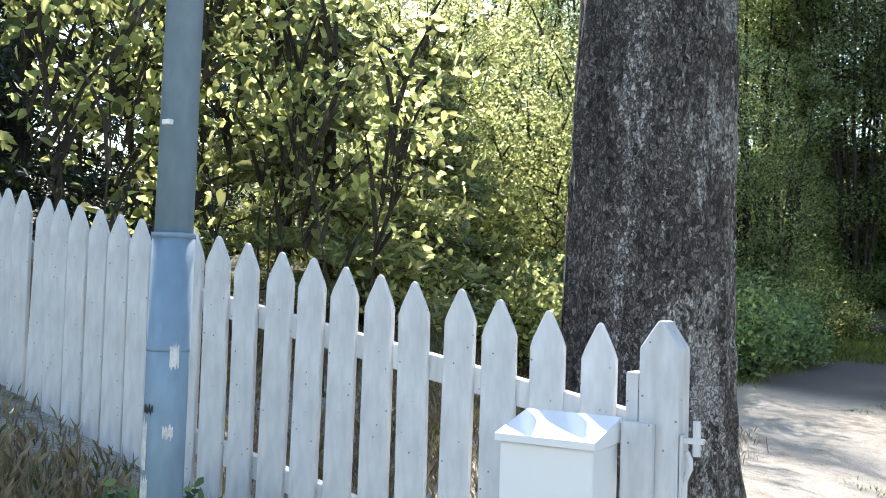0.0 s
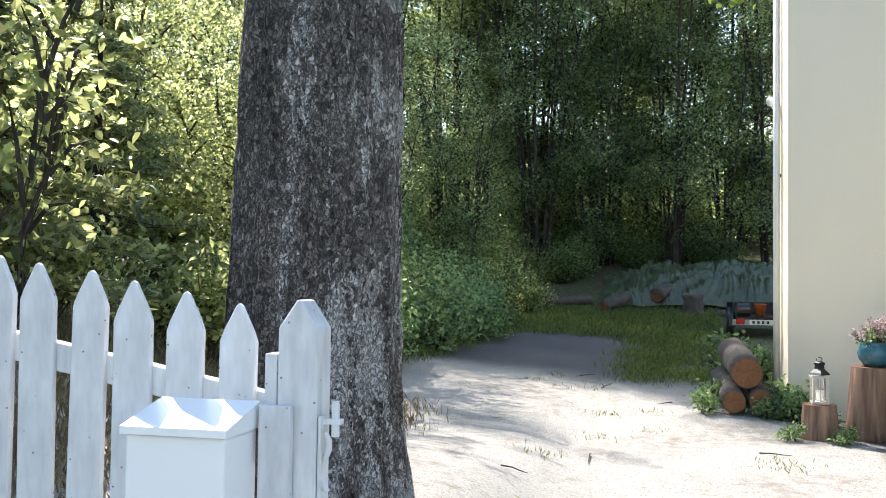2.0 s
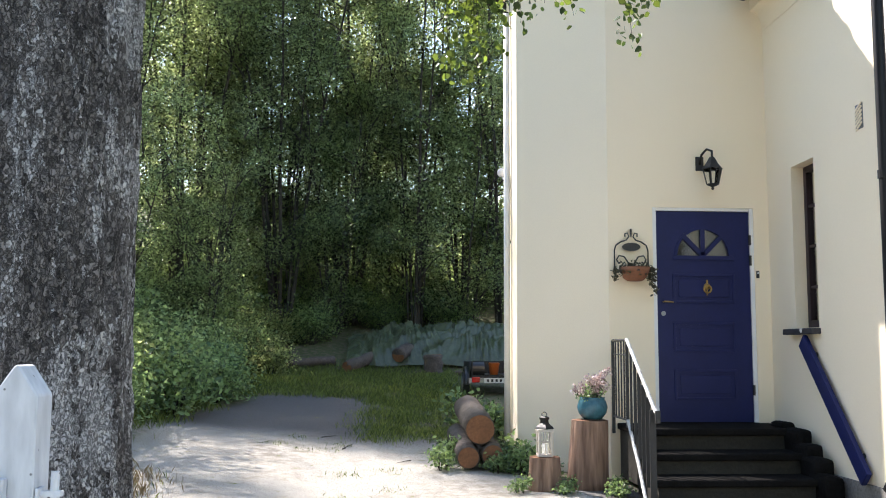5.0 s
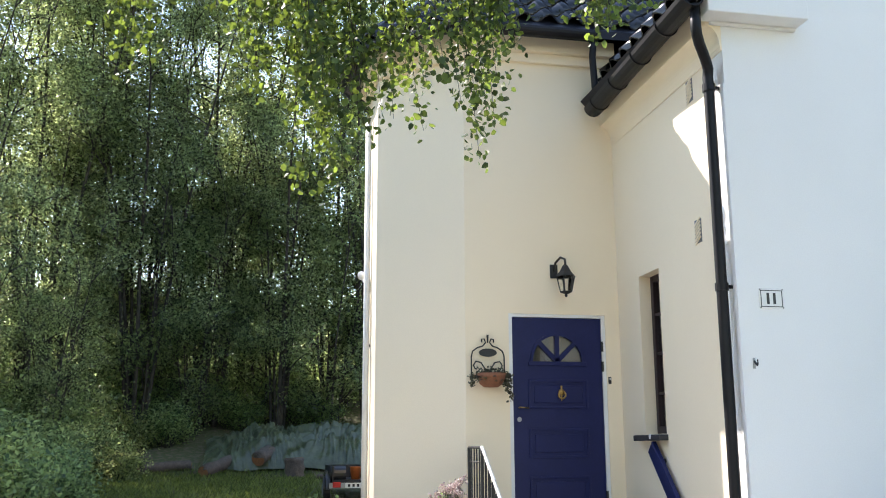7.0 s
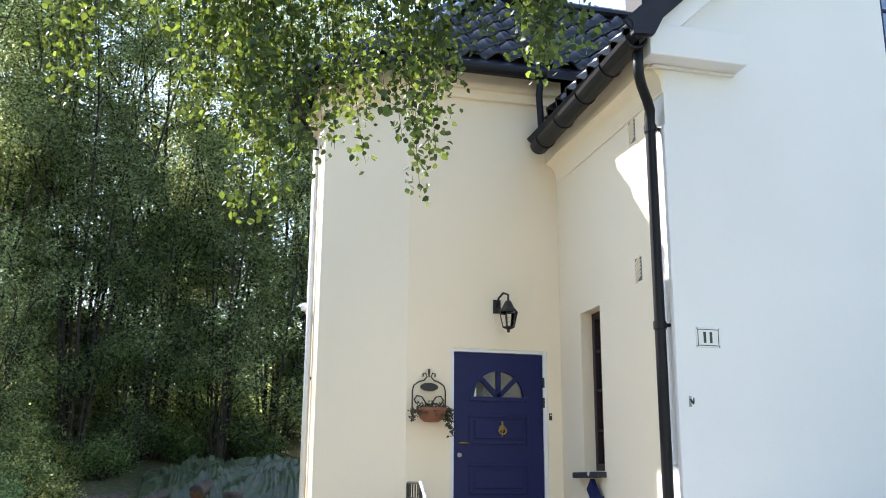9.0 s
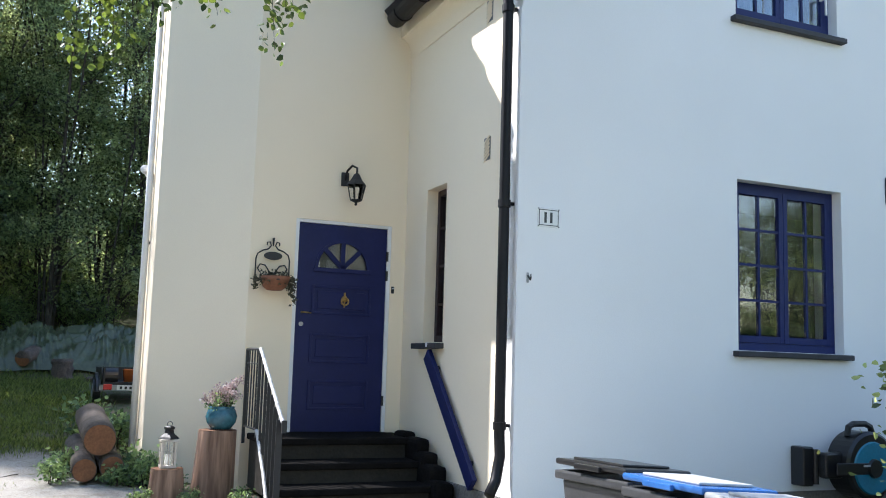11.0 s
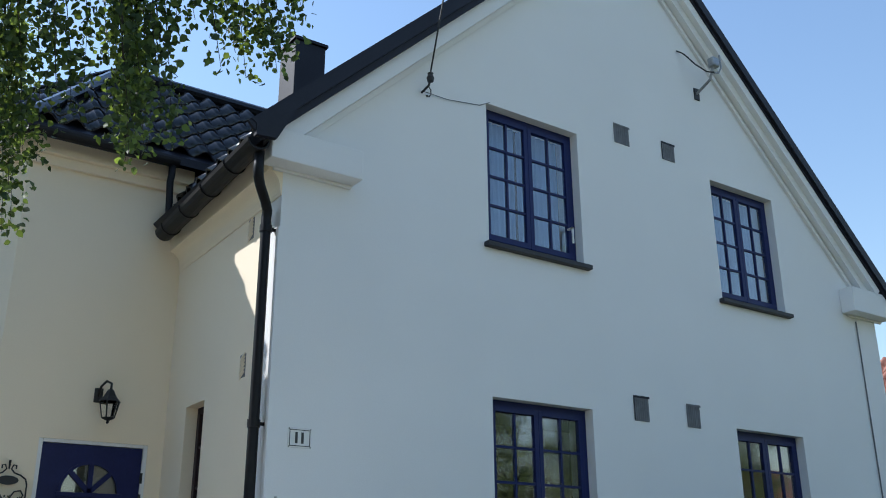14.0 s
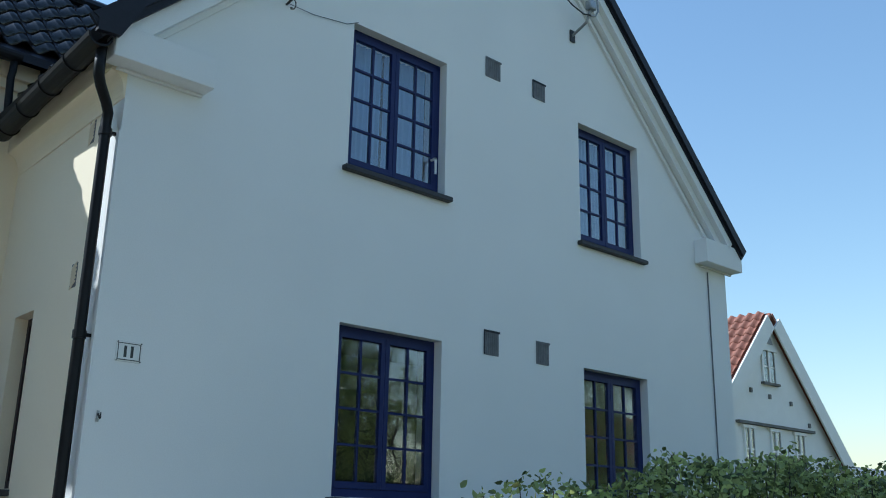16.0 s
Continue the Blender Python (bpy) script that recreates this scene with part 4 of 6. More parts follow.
# added panel whose olive colour imitates what the fanlight reflects
part("fan_blind", prism(bmesh.new(), [(CX + FR * math.cos(math.pi * k / 20), FZ + FR * math.sin(math.pi * k / 20)) for k in range(21)], "y", DY + 0.052, DY + 0.056), OLIVE_REFLECTION, leaf, "olive panel giving the fanlight its reflection")
for z0, z1 in ((1.70, 1.985), (1.225, 1.51), (0.765, 1.055)):
    bm = bmesh.new()
    a, b = CX - 0.31, CX + 0.31
    for lo, hi in (((a, DY - 0.012, z0), (a + 0.025, DY, z1)), ((b - 0.025, DY - 0.012, z0), (b, DY, z1)), ((a + 0.025, DY - 0.012, z1 - 0.025), (b - 0.025, DY, z1)), ((a + 0.025, DY - 0.012, z0), (b - 0.025, DY, z0 + 0.025))):
        box(bm, lo, hi, 0.004)
    box(bm, (a + 0.06, DY - 0.008, z0 + 0.055), (b - 0.06, DY, z1 - 0.055), 0.006)
    part("panel", bm, BLUE, leaf)
kn = part("door_knocker", lathe([(0.0, 0.0), (0.03, 0.004), (0.034, 0.012), (0.022, 0.022), (0.0, 0.026)], 16), BRASS, leaf, "brass door knocker", True)
kn.matrix_basis = pose(CX + 0.03, DY, 1.86, 90)
part("knocker_ring", tubed([(CX + 0.03 + 0.036 * math.sin(k * math.pi / 8), DY - 0.03, 1.835 - 0.036 * math.cos(k * math.pi / 8)) for k in range(17)], 0.009, 8), BRASS, leaf, smooth=True)
part("knocker_finial", tubed([(CX + 0.03, DY - 0.012, 1.775), (CX + 0.03, DY - 0.015, 1.925)], (0.005, 0.011), 8), BRASS, leaf)
part("door_handle", tubed([(DL + 0.06, DY, 1.71), (DL + 0.06, DY - 0.04, 1.71), (DL + 0.08, DY - 0.045, 1.71), (DL + 0.15, DY - 0.04, 1.705)], 0.008, 8), BRASS, leaf, "brass lever handle", True)
part("lock", tubed([(DL + 0.06, DY, 1.595), (DL + 0.06, DY - 0.012, 1.595)], 0.022, 14), GALV, leaf, "steel lock cylinder")
for z in (2.32, 2.12, 0.86):
    part("hinge", tubed([(DR + 0.006, DY - 0.01, z - 0.05), (DR + 0.006, DY - 0.01, z + 0.05)], 0.014, 8), IRON, leaf)
bm = bmesh.new()
box(bm, (DOOR[0], WY + 0.012, 0.55), (DL - 0.002, WY + 0.12, DOOR[3])), box(bm, (DR + 0.002, WY + 0.012, 0.55), (DOOR[2], WY + 0.12, DOOR[3])), box(bm, (DL, WY + 0.012, DT + 0.004), (DR, WY + 0.12, DOOR[3]))
part("door_frame", bm, TRIM_WHITE, door, "white painted door frame")
part("threshold", boxed((DOOR[0], WY + 0.005, 0.44), (DOOR[2], WY + 0.29, 0.552)), STEP_STONE, door)
bell = thing("doorbell", "small black doorbell button on the wall", "doorbell")
part("plate", boxed((0.0 - 0.018, WY - 0.012, 1.945), (0.012, WY - 0.0005, 2.015), 0.003), BLACK_PLASTIC, bell)
part("button", tubed([(-0.003, WY - 0.012, 1.995), (-0.003, WY - 0.016, 1.995)], 0.008, 10), WHITE_PLASTIC, bell)

steps = thing("entrance_steps", "dark slate entrance steps with concrete risers", "steps")
for k, (z, y) in enumerate(((0.55, 1.78), (0.37, 1.44), (0.20, 1.10), (0.045, 0.74))):
    y_back = WY - 0.002 if k == 0 else (1.82, 1.48, 1.14)[k - 1]
    x0, x1 = -1.42 - 0.015 * k, WX + 0.03
    part("tread", boxed((x0, y, z - 0.06), (x1, y_back, z), 0.014), STEP_STONE, steps)
    part("riser", boxed((x0 + 0.03, y + 0.05, z - 0.5), (x1 - 0.002, y_back, z - 0.062)), STEP_RISER, steps)
for k, (y, z) in enumerate(((2.05, 0.60), (1.72, 0.56), (1.52, 0.45), (1.34, 0.36), (1.16, 0.24))):
    bm = boxed((-0.06 - 0.015 * k, y - 0.17, z - 0.40), (WX + 0.035, y + 0.15, z), 0.04)
    for v in bm.verts:
        v.co += Vector((noise.noise(v.co * 6), noise.noise(v.co * 6 + Vector((3, 0, 0))), noise.noise(v.co * 6 + Vector((0, 3, 0))))) * 0.015
    part("cheek_stone", bm, STEP_STONE, steps)
rail = thing("stair_railing", "black iron stair railing with worn white paint and painted sun glints on its handrail", "railing")
RX = -1.47
part("top_bar", tubed([(RX, 2.42, 1.33), (RX, 1.90, 1.33)], 0.013, 8), IRON, rail)
part("handrail", tubed([(RX, 1.90, 1.33), (RX, 1.88, 1.325), (RX, 1.04, 0.76), (RX, 1.0, 0.74)], 0.017, 8), WORN_GLINT, rail, "worn handrail with sun glints painted white")
part("handrail_end", boxed((RX - 0.02, 0.95, 0.66), (RX + 0.02, 0.985, 0.76), 0.004), IRON, rail)
part("lower_rail", tubed([(RX, 2.42, 0.62), (RX, 1.90, 0.62)], 0.010, 8), IRON, rail)
part("stringer", tubed([(RX, 1.90, 0.62), (RX - 0.04, 1.40, 0.28), (RX - 0.10, 0.90, -0.06)], 0.015, 8), WORN_GLINT, rail, "worn lower rail with sun glints painted white")
for y, z in ((2.42, 0.46), (1.90, 0.55)):
    part("post", boxed((RX - 0.013, y - 0.013, z), (RX + 0.013, y + 0.013, 1.33)), IRON, rail)
for k in range(1, 5):
    y = 2.42 - 0.52 * k / 5
    part("baluster", boxed((RX - 0.006, y - 0.006, 0.62), (RX + 0.006, y + 0.006, 1.33)), IRON, rail)
part("upper_rail", tubed([(RX, 2.42, 1.20), (RX, 1.90, 1.20)], 0.006, 6), IRON, rail)
for k in range(1, 7):
    y = 1.90 - 0.86 * k / 6
    part("baluster", boxed((RX - 0.006 - 0.04 * k / 6, y - 0.006, 0.62 - 0.68 * (1.90 - y)), (RX + 0.006, y + 0.006, 1.33 - 0.662 * (1.90 - y))), IRON, rail)

lamp = thing("wall_lantern", "black wall lantern with clear glass above the door", "lamp")
LX, LY = -0.50, 2.30
part("back_plate", boxed((LX - 0.10, WY - 0.02, 3.00), (LX - 0.02, WY - 0.0005, 3.14), 0.006), IRON, lamp)
part("arm", tubed([(LX - 0.06, WY - 0.01, 3.06), (LX - 0.055, WY - 0.06, 3.15), (LX - 0.03, LY + 0.06, 3.19), (LX, LY, 3.16), (LX, LY, 3.08)], 0.012, 8), IRON, lamp, smooth=True)
part("roof", lathe([(0.105, 0.0), (0.098, 0.012), (0.062, 0.05), (0.035, 0.10), (0.026, 0.115), (0.0, 0.12)], 6, (LX, LY, 2.985)), IRON, lamp)
part("glass", lathe([(0.056, 0.0), (0.088, 0.15)], 6, (LX, LY, 2.835)), LAMP_GLASS, lamp, "clear lamp glass").visible_shadow = False
for k in range(6):
    a = 2 * math.pi * k / 6
    part("glazing_bar", tubed([(LX + 0.058 * math.cos(a), LY + 0.058 * math.sin(a), 2.835), (LX + 0.092 * math.cos(a), LY + 0.092 * math.sin(a), 2.985)], 0.006, 6), IRON, lamp)
part("base", lathe([(0.008, -0.045), (0.016, -0.03), (0.01, -0.018), (0.05, 0.0), (0.062, 0.008), (0.06, 0.012), (0.0, 0.013)], 12, (LX, LY, 2.825)), IRON, lamp)

basket = thing("wall_planter", "black iron wall planter with a dark oval sign and trailing plants", "planter")
BX, BY = -1.265, WY - 0.035


def curl(pts):
    return tubed([(BX + x, BY, z) for x, z in pts], 0.007, 6)


part("arch", curl([(-0.165, 1.98), (-0.165, 2.20), (-0.15, 2.25), (-0.10, 2.285), (-0.05, 2.30), (-0.02, 2.335), (-0.035, 2.37), (-0.06, 2.365), (-0.06, 2.335)]), IRON, basket)
part("arch", curl([(0.165, 1.98), (0.165, 2.20), (0.15, 2.25), (0.10, 2.285), (0.05, 2.30), (0.02, 2.335), (0.035, 2.37), (0.06, 2.365), (0.06, 2.335)]), IRON, basket)
part("finial", tubed([(BX, BY, 2.33), (BX, BY, 2.41)], (0.006, 0.012), 8), IRON, basket)
for s in (-1, 1):
    part("scroll", curl([(s * 0.012, 2.0), (s * 0.03, 2.08), (s * 0.07, 2.14), (s * 0.12, 2.15), (s * 0.145, 2.11), (s * 0.125, 2.075), (s * 0.10, 2.09)]), IRON, basket)
part("sign", prism(bmesh.new(), [(BX + 0.09 * math.cos(2 * math.pi * k / 20), 2.235 + 0.04 * math.sin(2 * math.pi * k / 20)) for k in range(20)], "y", BY - 0.012, BY), IRON, basket, "dark oval name sign")
pot = lathe([(0.07, 0.0), (0.11, 0.03), (0.135, 0.09), (0.15, 0.13), (0.135, 0.13), (0.0, 0.125)], 20, (BX, WY - 0.155, 1.895))
part("pot", pot, TERRACOTTA, basket, "terracotta half-round pot", True)
part("bracket", tubed([(BX - 0.165, BY, 1.98), (BX - 0.15, WY - 0.15, 1.99), (BX, WY - 0.30, 1.99), (BX + 0.15, WY - 0.15, 1.99), (BX + 0.165, BY, 1.98)], 0.007, 6), IRON, basket)
rng = np.random.RandomState(5)
cl = []
for _ in range(420):
    a, r = rng.uniform(0, 6.3), rng.uniform(0.02, 0.17)
    cl.append((BX + r * math.cos(a) * 1.15, WY - 0.155 + r * 0.8 * math.sin(a), 2.03 + rng.normal(0, 0.022) - max(0, r - 0.12) * 1.5))
for s, ln in ((-0.185, 0.13), (0.18, 0.20), (0.20, 0.27), (0.15, 0.14)):
    for _ in range(70):
        u = rng.uniform(0, 1)
        cl.append((BX + s + rng.normal(0, 0.013), WY - 0.14 + rng.normal(0, 0.02), 2.03 - ln * u))
pl = new("trailing_plant", leaves("trailing_plant", np.array(cl), 0.034, TRAILER_LEAF, rng))
pl.parent = basket
tagged(pl, "dark wilted trailing plants")

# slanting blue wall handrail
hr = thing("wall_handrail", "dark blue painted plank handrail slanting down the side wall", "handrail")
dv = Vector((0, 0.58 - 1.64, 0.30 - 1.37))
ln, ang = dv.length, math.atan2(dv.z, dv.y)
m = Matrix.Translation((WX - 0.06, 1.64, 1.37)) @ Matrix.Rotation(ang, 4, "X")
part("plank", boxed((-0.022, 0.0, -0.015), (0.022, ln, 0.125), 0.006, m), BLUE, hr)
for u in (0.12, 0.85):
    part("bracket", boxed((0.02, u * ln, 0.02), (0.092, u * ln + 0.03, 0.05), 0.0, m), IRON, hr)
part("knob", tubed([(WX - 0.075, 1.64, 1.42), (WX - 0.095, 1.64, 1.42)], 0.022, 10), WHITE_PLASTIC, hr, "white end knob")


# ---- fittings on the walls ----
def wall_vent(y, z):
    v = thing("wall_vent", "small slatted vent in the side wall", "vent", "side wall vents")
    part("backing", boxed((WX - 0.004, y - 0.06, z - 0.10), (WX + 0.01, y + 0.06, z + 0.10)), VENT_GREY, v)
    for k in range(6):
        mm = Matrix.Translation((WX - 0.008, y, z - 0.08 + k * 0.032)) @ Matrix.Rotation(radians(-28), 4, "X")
        part("slat", boxed((-0.005, -0.058, -0.006), (0.004, 0.058, 0.006), 0.0, mm), CREAM_BOUNCE, v)


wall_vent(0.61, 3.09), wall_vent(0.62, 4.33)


def grille(x, z, w, h, g):
    v = thing("air_vent", "weathered grey mesh air vent in the gable wall", "vent", "gable air vents")
    part("mesh", boxed((x, -0.006, z - h), (x + w, 0.01, z), 0.002), VENT_GREY, v)
    bm = bmesh.new()
    box(bm, (x - 0.012, -0.012, z - 0.012), (x + w + 0.012, -0.0065, z + 0.01)), box(bm, (x - 0.012, -0.011, z - h), (x, -0.0065, z - 0.012))
    part("frame", bm, FASCIA if g else VENT_GREY, v)
    for k in range(1, 7):
        part("bar", boxed((x + w * k / 7 - 0.004, -0.010, z - h), (x + w * k / 7 + 0.004, -0.0062, z - 0.012)), VENT_GREY, v)


grille(4.13, 3.16, 0.21, 0.25, 1), grille(4.93, 3.15, 0.20, 0.24, 0), grille(4.13, 6.285, 0.23, 0.23, 0), grille(4.91, 6.27, 0.21, 0.22, 1)
num = thing("number_plate", "white enamel number plate with a dark border", "sign")
part("plate", boxed((0.25, -0.008, 2.355), (0.455, -0.0005, 2.512), 0.003), PLATE_WHITE, num)
bm = bmesh.new()
for lo, hi in (((0.262, -0.0105, 2.492), (0.443, -0.0085, 2.498)), ((0.262, -0.0105, 2.368), (0.443, -0.0085, 2.374)), ((0.262, -0.0105, 2.374), (0.268, -0.0085, 2.492)), ((0.437, -0.0105, 2.374), (0.443, -0.0085, 2.492))):
    box(bm, lo, hi)
part("border", bm, PLATE_BLACK, num)
part("bar", boxed((0.312, -0.0105, 2.39), (0.334, -0.0085, 2.477)), PLATE_BLACK, num)
part("bar", boxed((0.365, -0.0105, 2.39), (0.387, -0.0085, 2.477)), PLATE_BLACK, num)
for x, z in ((0.259, 2.503), (0.446, 2.503), (0.259, 2.364), (0.446, 2.364)):
    part("screw", tubed([(x, -0.008, z), (x, -0.012, z)], 0.005, 8), IRON, num)
hook = thing("wall_hook", "small dark iron hook on the gable wall", "hook")
part("plate", boxed((0.163, -0.008, 1.90), (0.183, -0.0005, 1.98), 0.002), GALV, hook)
part("hook_arm", tubed([(0.173, -0.008, 1.955), (0.173, -0.03, 1.935), (0.173, -0.048, 1.92), (0.173, -0.055, 1.935), (0.173, -0.055, 1.965)], (0.008, 0.008, 0.007, 0.006, 0.004), 8), IRON, hook)
anchor = thing("cable_anchor", "overhead cable fixed to an iron anchor on the gable", "cable")
part("eye", tubed([(1.50, -0.0005, 5.86), (1.50, -0.12, 5.88), (1.50, -0.15, 5.93)], 0.012, 8), IRON, anchor)
part("insulator", lathe([(0.0, 0.0), (0.03, 0.01), (0.038, 0.05), (0.025, 0.08), (0.03, 0.10), (0.0, 0.11)], 12, (1.50, -0.15, 5.90)), IRON, anchor)
part("loop", tubed([(1.50 + 0.03 * math.sin(k), -0.12, 5.84 - 0.05 * k / 3 + 0.03 * math.cos(k)) for k in range(7)], 0.006, 6), IRON, anchor)
part("cable", tubed([(1.50, -0.15, 6.0), (1.46, -0.6, 7.2), (1.36, -2.0, 10.0), (1.0, -6.0, 16.0)], 0.009, 6), IRON, anchor)
part("wire", tubed([(1.50, -0.03, 5.86), (1.80, -0.012, 5.87), (2.20, -0.01, 5.93), (2.33, -0.01, 6.0)], 0.004, 6), VENT_GREY, anchor)
ant = thing("aerial_bracket", "grey aerial bracket with a bent cable on the gable", "aerial")
part("foot", boxed((5.60, -0.02, 7.05), (5.69, -0.0005, 7.21), 0.004), IRON, ant)
part("arm", tubed([(5.64, -0.01, 7.13), (5.67, -0.22, 7.25), (5.69, -0.28, 7.44)], 0.018, 8), GALV, ant)
part("head", boxed((5.63, -0.33, 7.40), (5.75, -0.23, 7.53), 0.02), GALV, ant)
part("fork", tubed([(5.82, -0.28, 7.62), (5.83, -0.28, 7.44), (5.77, -0.28, 7.35), (5.68, -0.28, 7.32)], 0.012, 8), GALV, ant)
part("cable", tubed([(5.68, -0.28, 7.33), (5.58, -0.25, 7.32), (5.48, -0.16, 7.44), (5.42, -0.08, 7.58), (5.40, -0.04, 7.63), (5.34, -0.01, 7.65)], 0.010, 6), IRON, ant)
cb = thing("wall_cable", "thin grey cable running down the gable corner", "cable")
part("cable", tubed([(8.42, -0.012, 4.60), (8.40, -0.012, 0.3)], 0.009, 6), VENT_GREY, cb)
# white strip added where sun lights the bare wall beside the pipe
edge_strip = thing("expansion_strip", "narrow white strip standing in for the sunlit wall edge", "trim")
part("strip", boxed((WX - 0.012, 0.0, 0.24), (WX - 0.0008, 0.05, 4.16)), PLASTER, edge_strip)
cctv = thing("outdoor_camera", "small white outdoor camera on the wing corner", "camera")
part("arm", tubed([(-2.27, 3.90, 3.15), (-2.33, 3.90, 3.15), (-2.345, 3.90, 3.18)], 0.012, 8), WHITE_PLASTIC, cctv)
part("body", tubed([(-2.345, 3.97, 3.225), (-2.36, 3.84, 3.215)], (0.042, 0.046), 14), WHITE_PLASTIC, cctv, smooth=True)

# ---- by the steps: stumps, pot, lantern, logs ----
def stump(x, y, r, z1, lean=0.0, name="tree_stump", label="stripped reddish tree stump used as a stand"):
    z0 = ground_z(x, y) - 0.02
    s = thing(name, label, "stump", "stumps by the steps", (x, y, z0))
    bm = bmesh.new()
    rings, n, hgt = [], 28, z1 - z0
    for j in range(9):
        u = j / 8
        rr = r * (1.16 - 0.16 * u)
        rings.append([bm.verts.new(((rr + 0.012 * noise.noise((3 * math.cos(a), 3 * math.sin(a), u * 0.7 + x))) * math.cos(a) + lean * u, (rr + 0.012 * noise.noise((3 * math.cos(a), 3 * math.sin(a), u * 0.7 + x))) * math.sin(a), hgt * u)) for a in (2 * math.pi * k / n for k in range(n))])
    for a, b in zip(rings, rings[1:]):
        for k in range(n):
            bm.faces.new((a[k], a[(k + 1) % n], b[(k + 1) % n], b[k]))
    bm.faces.new(rings[0][::-1])
    top = rings[-1]
    part("wood", bm, STUMP, s, smooth=True)
    bm = bmesh.new()
    bm.faces.new([bm.verts.new(v) for v in [(r * 0.99 * math.cos(2 * math.pi * k / n) + lean, r * 0.99 * math.sin(2 * math.pi * k / n), hgt + 0.001) for k in range(n)]])
    part("cut_face", bm, LOG_END, s)
    return s


stump(-1.80, 2.10, 0.165, 0.605, 0.03)
stump(-2.20, 2.02, 0.135, 0.285)
pz = 0.607
pt = thing("flower_pot", "teal glazed round pot of pale pink flowers on a stump", "flower pot", at=(-1.745, 2.10, pz))
pt.scale = (0.88, 0.88, 0.92)
part("bowl", lathe([(0.07, 0.0), (0.10, 0.012), (0.145, 0.07), (0.158, 0.125), (0.14, 0.185), (0.125, 0.205), (0.135, 0.222), (0.12, 0.222), (0.11, 0.19), (0.0, 0.185)], 28), POT_GLAZE, pt, smooth=True)
part("saucer", lathe([(0.10, -0.001), (0.12, 0.004), (0.12, 0.010), (0.0, 0.0105)], 24), BLACK_PLASTIC, pt)
rng = np.random.RandomState(11)
fl, st = [], []
bm = bmesh.new()
for k in range(34):
    a, r = rng.uniform(0, 6.3), rng.uniform(0.02, 0.20)
    p = np.array((r * math.cos(a), r * math.sin(a), 0.30 + rng.uniform(0.0, 0.17) - r * 0.25))
    if k < 4:
        p = np.array((0.06 + 0.04 * k, 0.02, 0.40 + 0.03 * k))
    tube(bm, [(0.05 * math.cos(a), 0.05 * math.sin(a), 0.19), tuple(p * (0.75, 0.75, 0.8)), tuple(p)], 0.003, 4)
    fl.append(p + rng.normal(0, 0.018, (26, 3)))
    st.append(p * (0.7, 0.7, 0.75) + rng.normal(0, 0.03, (7, 3)))
part("stems", bm, TRAILER_LEAF, pt)
o = new("blossoms", leaves("blossoms", np.concatenate(fl), 0.026, PETAL, rng, slim=0.9))
o.parent = pt
o = new("foliage", leaves("foliage", np.concatenate(st), 0.045, LEAF_PALE, rng))
o.parent = pt

ln_ = thing("garden_lantern", "whitewashed wooden lantern with a black metal top on a small stump", "lantern", at=(-2.20, 2.02, 0.29))
ln_.scale = (0.9, 0.9, 0.88)
part("base", boxed((-0.075, -0.075, 0.0), (0.075, 0.075, 0.025), 0.004), LANTERN_WOOD, ln_)
for x in (-0.06, 0.06):
    for y in (-0.06, 0.06):
        part("corner_post", boxed((x - 0.012, y - 0.012, 0.025), (x + 0.012, y + 0.012, 0.25)), LANTERN_WOOD, ln_)
part("top_frame", boxed((-0.08, -0.08, 0.25), (0.08, 0.08, 0.275), 0.004), LANTERN_WOOD, ln_)
for k, (sx, sy) in enumerate(((0, -1), (0, 1), (1, 0), (-1, 0))):
    g = part("pane", boxed((-0.048, -0.062, 0.025), (0.048, -0.059, 0.25), 0.0, Matrix.Rotation(math.pi / 2 * k, 4, "Z")), LAMP_GLASS, ln_)
    g.visible_shadow = False
    part("glazing_bar", boxed((-0.005, -0.066, 0.025), (0.005, -0.063, 0.25), 0.0, Matrix.Rotation(math.pi / 2 * k, 4, "Z")), LANTERN_WOOD, ln_)
    part("glazing_bar", boxed((-0.048, -0.066, 0.14), (0.048, -0.063, 0.15), 0.0, Matrix.Rotation(math.pi / 2 * k, 4, "Z")), LANTERN_WOOD, ln_)
part("candle", lathe([(0.03, 0.0), (0.03, 0.10), (0.0, 0.102)], 14, (0, 0, 0.026)), PLATE_WHITE, ln_, "white candle")
part("roof", lathe([(0.10, 0.0), (0.085, 0.02), (0.045, 0.055), (0.04, 0.09), (0.05, 0.095), (0.05, 0.115), (0.02, 0.13), (0.0, 0.132)], 4, (0, 0, 0.276)), IRON, ln_)
part("ring", tubed([(0.025 * math.cos(k * math.pi / 6), 0, 0.42 + 0.025 * math.sin(k * math.pi / 6)) for k in range(13)], 0.004, 6), IRON, ln_)


